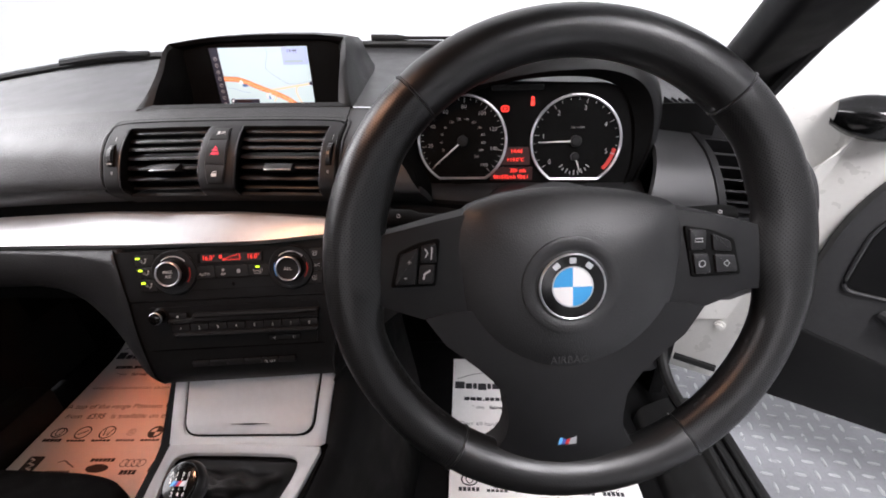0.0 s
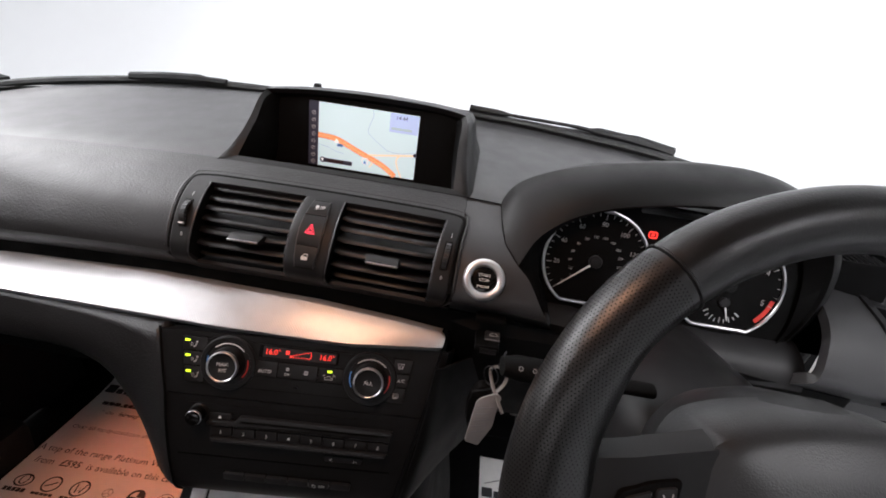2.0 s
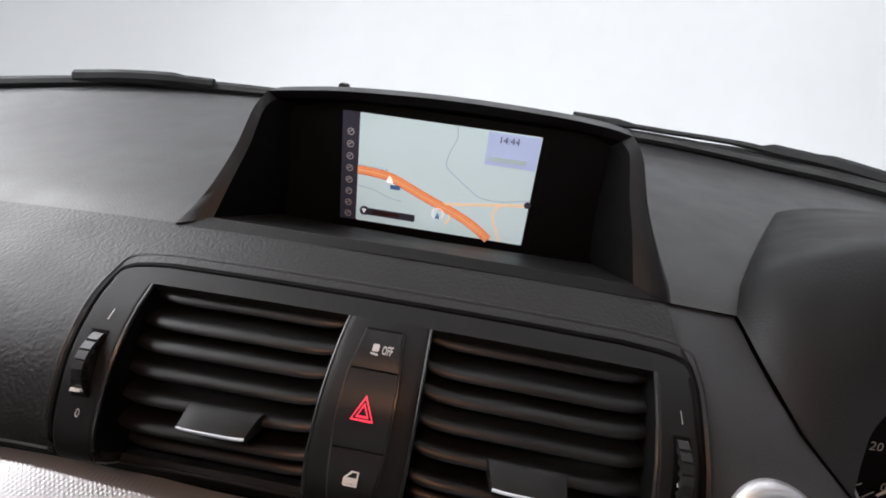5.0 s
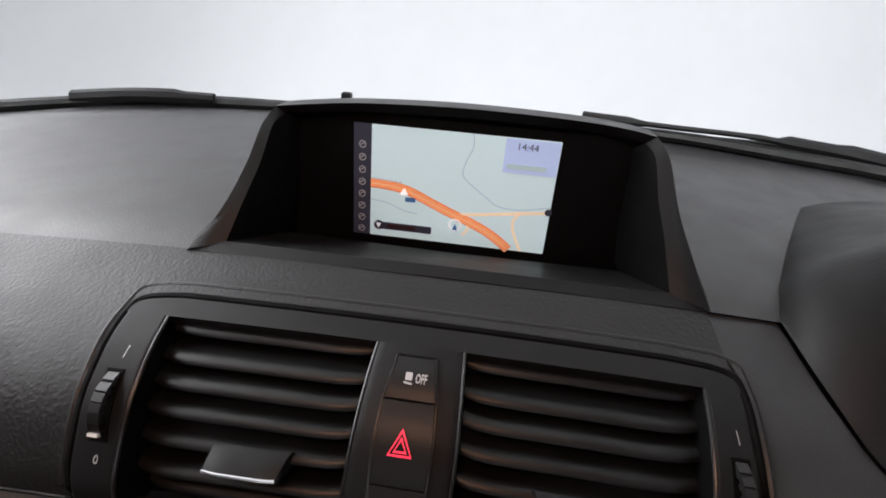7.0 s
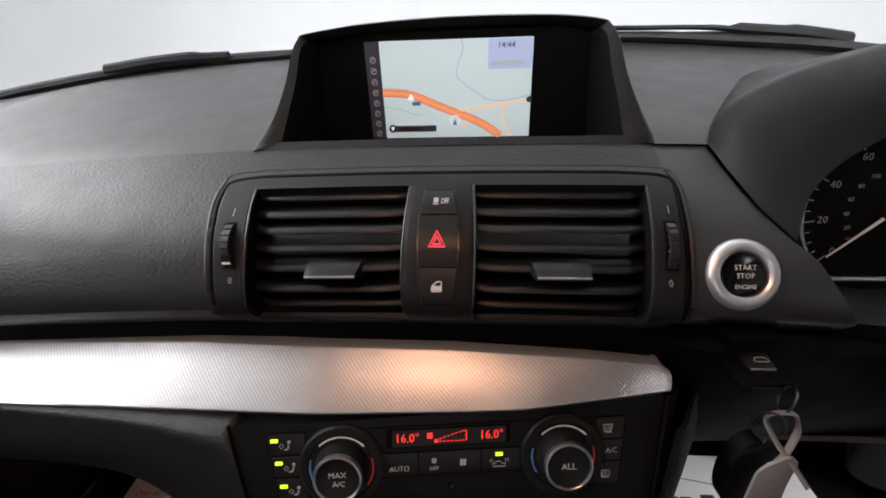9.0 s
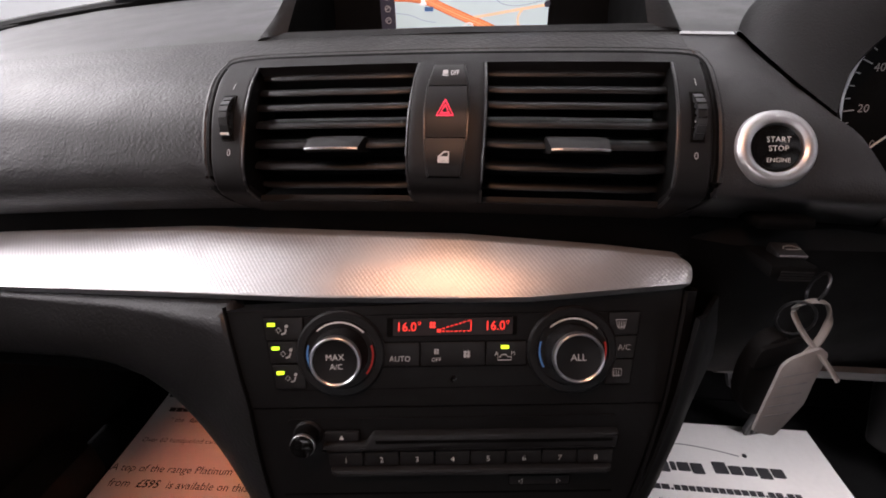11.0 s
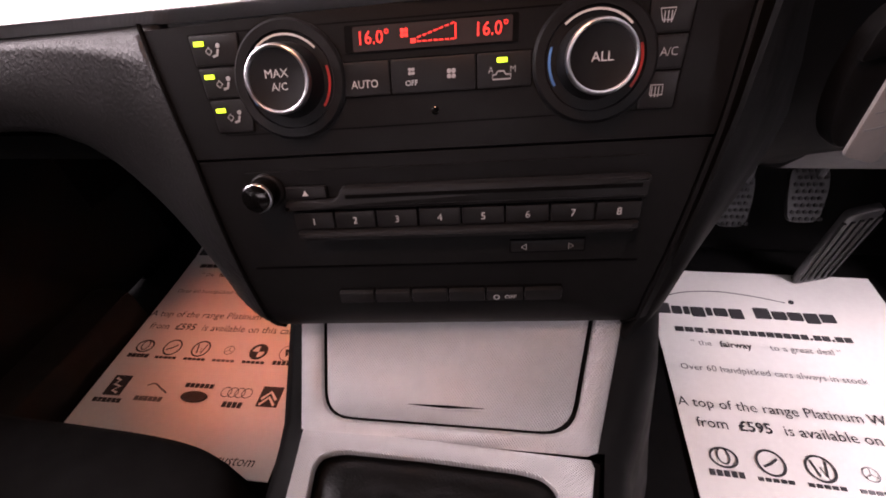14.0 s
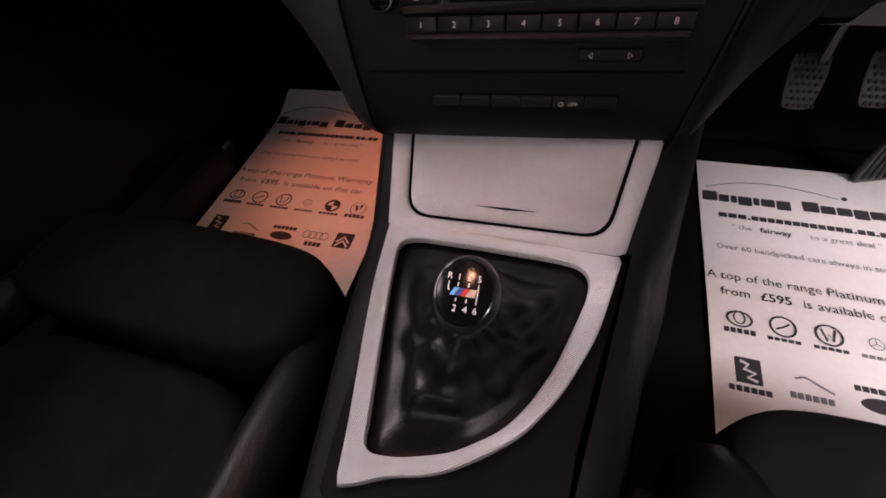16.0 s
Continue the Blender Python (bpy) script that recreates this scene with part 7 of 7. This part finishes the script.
fob_mark = band(B(), [(-0.0050, -0.0010), (-0.0036, 0.0012), (-0.001, 0.0020), (0.0022, 0.0018), (0.0040, 0.0004), (0.0050, -0.0012), (0.0030, -0.0018), (-0.0030, -0.0018)], 0.0006, 0.0004, plain(fm), True)
part("fob_symbol", fob_mark, GREYPRINT, keys_ob)
part("fob_edge", box(B(), (0.0160, 0.0008, 0.0012), pose(0.2047, 0.5232, 0.6084), 0.0003), GREYINK, keys_ob)
turn = [2 * math.pi * k / 32 for k in range(32)]
r1 = [Vector((0.2185, 0.5140, 0.5920)) + Vector((0.0030, 0.0085, 0.0010)) * math.cos(a) + Vector((0.0010, -0.0030, 0.0105)) * math.sin(a) for a in turn]
part("split_ring", tube(B(), r1, 0.0009, 8, True), STEEL, keys_ob)
r2 = [Vector((0.2095, 0.5090, 0.5730)) + Vector((0.0065, -0.0055, 0.0060)) * math.cos(a) + Vector((-0.0035, 0.0, 0.0120)) * math.sin(a) for a in turn]
part("split_ring", tube(B(), r2, 0.0008, 8, True), STEEL, keys_ob)
strap = curve_points([(0.2120, 0.4945, 0.5560), (0.2165, 0.4965, 0.5613), (0.2240, 0.5030, 0.5680), (0.2262, 0.5065, 0.5755), (0.2225, 0.5075, 0.5845), (0.2150, 0.5070, 0.5875), (0.2090, 0.5095, 0.5830), (0.2085, 0.5105, 0.5755), (0.2125, 0.5030, 0.5665), (0.2165, 0.4950, 0.5610), (0.2215, 0.4880, 0.5545), (0.2262, 0.4830, 0.5476)], 5)
part("strap", tube(B(), strap, 0.0022, 8, squash=0.55), STRAPGREY, keys_ob, "grey plastic strap")
tm = frame_at((0.2090, 0.4900, 0.5300), (1, 0.12, 0), (0.05, 0.10, 1))
tag = part("tag", slab(B(), rounded([(-0.0165, -0.0300), (-0.0010, -0.0345), (0.0110, -0.0080), (0.0120, 0.0100), (0.0150, 0.0290), (0.0090, 0.0340), (0.0030, 0.0315), (-0.0070, 0.0265), (-0.0110, 0.0215)], 0.003, 4), 0, 0.0020, plain(tm), 0.0006), LABELCARD, keys_ob, "grey plastic tag with ruled lines")
for k in range(5):
    part("tag_line", slab(B(), [(-0.0085 - 0.0012 * k, 0.0135 - 0.0078 * k), (0.0085 - 0.0014 * k, 0.0165 - 0.0078 * k), (0.0085 - 0.0014 * k, 0.0172 - 0.0078 * k), (-0.0085 - 0.0012 * k, 0.0142 - 0.0078 * k)], 0.0018, 0.0024, plain(tm)), GREYINK, tag)
sp = frame_at((0.2045, 0.5100, 0.5265), (1, 0.1, 0), (0.12, 0.05, 1))
spare = part("spare_fob", slab(B(), disc(0, 0, 0.0145, 28, sy=2.3), -0.006, 0.006, plain(sp), 0.003), SHADOWTRIM, keys_ob, "worn black key wallet")
part("flap", slab(B(), rounded([(-0.0150, 0.010), (0.0150, 0.018), (0.0120, 0.034), (-0.0130, 0.026)], 0.004, 4), 0.005, 0.0085, plain(sp), 0.001), SHADOWTRIM, spare)

# ---- side vent and demister grille on the driver's side ----
side_vent = thing("side_air_vent", (0.68, 0.58, 0.62), "black plastic side air vent with a chrome-edged tab", "air vent")


def sv_l(z):
    return lerp(z, ((0.640, 0.655), (0.66, 0.652), (0.69, 0.646), (0.71, 0.644), (0.724, 0.640)))


part("backing", sheet(B(), sv_l, 0.765, 0.636, 0.724, -0.03, -0.025, F, 6, 10), RECESS, side_vent)
part("frame_left", sheet(B(), lambda z: sv_l(z) - 0.010, sv_l, 0.632, 0.724, -0.02, 0.003, F, 2, 12), PLASTIC, side_vent)
part("frame_right", sheet(B(), 0.765, 0.775, 0.632, 0.724, -0.02, 0.003, F, 2, 12), PLASTIC, side_vent)
for k in range(7):
    z = 0.645 + 0.0125 * k
    bm = B()
    rows = []
    for i in range(7):
        u = sv_l(z) + (0.765 - sv_l(z)) * i / 6
        rows.append([F(u, z + dz, n) for n, dz in ((-0.026, 0.0035), (-0.010, 0.0035), (0.0005, 0.0010), (0.0005, -0.0010), (-0.010, -0.0008), (-0.026, 0.001))])
    skin(bm, rows, 0, True)
    part("slat", bm, PLASTIC, side_vent)
part("frame_top", sheet(B(), lambda z: sv_l(min(z, 0.724)) - 0.010, 0.775, 0.7205, 0.7318, -0.02, 0.001, F, 6, 4), PLASTIC, side_vent)
tab = sheet(B(), 0.685, 0.715, 0.672, 0.682, -0.01, 0.008, F, 4, 3, 0.002)
tb = part("tab", tab, BUTTON, side_vent)
part("chrome_lip", tube(B(), [F(0.686 + 0.028 * i / 4, 0.6725, 0.0085) for i in range(5)], 0.0007, 6), CHROME, tb)
grille = thing("demister_grille", (0.65, 0.68, 0.71), "black demister grille in the dashboard top", "grille")


def gtop(u, v, n):
    return Vector((u, 0.642 + v + 0.12 * max(0, u - 0.3) ** 2, 0.7310 + 0.20 * v - 0.09 * u * u + n))


part("grille_well", sheet(B(), lambda v: 0.640 - 0.20 * v, lambda v: 0.740 - 0.1 * v, 0.004, 0.072, 0.0, 0.0062, gtop, 4, 4), RECESS, grille)
for k in range(9):
    u = 0.640 + 0.0115 * k
    fin = sheet(B(), lambda v: u - 0.24 * v, lambda v: u + 0.0025 - 0.24 * v, 0.004, 0.070, 0.0, 0.0135, gtop, 1, 4)
    part("fin", fin, PLASTIC, grille)

# ---- driver's door, standing open ----
dm = Matrix(((0.866, 0, -0.5, 0.80), (-0.5, 0, -0.866, 1.04), (0, 1, 0, 0), (0, 0, 0, 1)))
DP = plain(dm)
door = thing("door_2", (1.0, 0.92, 0.0), "driver's door standing open, silver paint with a dark grey inner card", "car door", kind="structure")


def belt(s):
    return 0.695 + 0.05 * s


part("shell", slab(B(), rounded([(0.0, -0.06), (1.05, -0.03), (1.10, 0.30), (1.06, 0.74), (0.30, 0.708), (0.12, 0.66), (0.02, 0.40)], 0.04, 5), -0.10, 0.0, DP, 0.012), PAINT, door, "silver painted metal")
press = B()
rows = []
for i in range(9):
    t = i / 8
    rows.append([DP(0.05 + 0.10 * q + 0.16 * t + 0.04 * q * math.sin(3 * t), 0.10 + 0.52 * q * (0.7 + 0.3 * t) + 0.05 * t, 0.004 + 0.030 * math.sin(math.pi * t) ** 2 * (0.3 + 0.7 * q)) for q in [k / 10 for k in range(11)]])
skin(press, rows, 0.004)
part("pressing", press, PAINT, door, "curved silver metal pressing")
card = rounded([(0.335, 0.03), (1.04, 0.0), (1.06, 0.30), (1.03, 0.69), (0.62, 0.685), (0.47, 0.645), (0.385, 0.555), (0.345, 0.46), (0.325, 0.34), (0.315, 0.18)], [0.03, 0.03, 0.05, 0.05, 0.1, 0.1, 0.06, 0.06, 0.06, 0.05], 6)
part("door_card", slab(B(), card, 0.0, 0.030, DP, 0.014), CARD, door, "dark grey vinyl door card")
part("kick_strip", slab(B(), rounded([(0.325, -0.018), (1.04, -0.03), (1.05, 0.11), (0.60, 0.13), (0.325, 0.20)], 0.015, 4), 0.0, 0.036, DP, 0.006), PANEL, door, "black lower door trim")
part("armrest_recess", slab(B(), rounded([(0.385, 0.315), (0.90, 0.30), (0.92, 0.56), (0.47, 0.535), (0.395, 0.46)], [0.025, 0.03, 0.03, 0.06, 0.04], 5), 0.02, 0.0345, DP, 0.002), PANEL, door)
part("armrest_edge", tube(B(), [DP(u, v, 0.034) for u, v in rounded([(0.380, 0.310), (0.905, 0.295), (0.925, 0.565), (0.468, 0.541), (0.390, 0.463)], [0.025, 0.03, 0.03, 0.06, 0.04], 5)], 0.004, 6, True), CARD, door)
part("pull_handle", tube(B(), curve_points([DP(0.46, 0.27, 0.03), DP(0.50, 0.265, 0.06), DP(0.62, 0.26, 0.065), DP(0.70, 0.262, 0.03)], 5), 0.012, 10), CARD, door)
part("check_strap", box(B(), (0.10, 0.016, 0.012), dm @ Matrix.Translation((0.17, 0.005, 0.03)), 0.002), RUBBER, door, "black door check strap")
for u, v in ((0.165, 0.155), (0.20, 0.12)):
    part("hinge_bolt", lathe(B(), [(0.014, 0), (0.014, 0.004), (0.008, 0.005), (0.008, 0.010), (0.0001, 0.011)], dm @ Matrix.Translation((u, v, 0.0)), 16), PAINT, door)
mirror = thing("door_mirror", (1.03, 0.85, 0.66), "black door mirror housing with folded ribs", "mirror")
lump = B()
rows = []
for k in range(9):
    t = k / 8
    rad = 0.040 * math.sin(math.pi * (0.12 + 0.80 * t)) ** 0.6
    rows.append([DP(0.262 + 0.13 * t, 0.664 - 0.015 * t, 0.02) + dm.to_3x3() @ Vector((0, rad * (1 + 0.10 * math.sin(6 * a)) * math.sin(a), rad * 1.2 * math.cos(a))) for a in [2 * math.pi * i / 36 for i in range(36)]])
skin(lump, rows, 0, True)
part("housing", lump, GLOSS, mirror, sharp=80)
seal_path = curve_points([(0.60, 0.10, 1.20), (0.69, 0.38, 1.03), (0.768, 0.62, 0.83), (0.782, 0.78, 0.66), (0.785, 0.845, 0.45), (0.785, 0.85, 0.2), (0.79, 0.80, 0.085), (0.80, 0.62, 0.062), (0.80, 0.2, 0.062)], 6)
solo("door_seal", tube(B(), seal_path, 0.012, 10), RUBBER, "black rubber seal round the door opening", "seal")
solo("pillar_foot", tube(B(), curve_points([(0.75, 0.90, 0.62), (0.745, 0.90, 0.40), (0.745, 0.90, 0.2), (0.75, 0.86, 0.06)], 5), 0.045, 14), PLASTIC, "black plastic cover at the foot of the pillar", "trim", "structure")

# ---- wipers outside the windscreen ----
def wiper(at, blade, arm, label):
    ob = thing("windscreen_wiper", at, label, "wiper", "windscreen wipers")
    part("blade", tube(B(), blade, 0.0052, 8, squash=0.8), RUBBER, ob)
    part("arm", tube(B(), arm[0], arm[1], 8), PLASTIC, ob)
    return ob


wiper((-0.3, 0.96, 0.79), curve_points([(-0.66, 0.885, 0.743), (-0.46, 0.945, 0.775), (-0.26, 0.965, 0.788), (0.0, 0.976, 0.797), (0.10, 0.976, 0.798)], 5), (curve_points([(-0.515, 0.930, 0.770), (-0.45, 0.941, 0.779), (-0.39, 0.950, 0.784), (-0.34, 0.955, 0.786)], 4), [0.008] * 9 + [0.006] * 4), "black wiper arm with a thick pivot cap")
wiper((0.3, 0.96, 0.80), curve_points([(0.27, 0.967, 0.793), (0.33, 0.965, 0.791), (0.38, 0.962, 0.788), (0.44, 0.957, 0.781), (0.50, 0.95, 0.772)], 5), (curve_points([(0.125, 0.968, 0.808), (0.20, 0.965, 0.805), (0.31, 0.958, 0.801), (0.36, 0.957, 0.796), (0.43, 0.956, 0.788), (0.50, 0.952, 0.776)], 4), [0.0052] * 4 + [0.0028] * 5 + [0.0032] * 3 + [0.0075] * 4 + [0.0095] * 5), "black wiper arm with a thick pivot cap")
solo("washer_nozzle", box(B(), (0.014, 0.012, 0.010), Matrix.Translation((-0.180, 1.0, 0.799)), 0.003), PLASTIC, "small black washer nozzle by the windscreen", "nozzle")
bonnet = skin(B(), [[Vector((x, 1.02 + 0.9 * k - 0.1 * x * x, 0.765 - 0.15 * x * x - 0.12 * k * k - 0.02 * k)) for k in (0, 0.2, 0.5, 0.8, 1.0)] for x in [-0.75 + 0.15 * i for i in range(11)]], 0.004)
solo("bonnet", bonnet, PAINT, "silver painted bonnet beyond the windscreen", "bonnet", "structure")
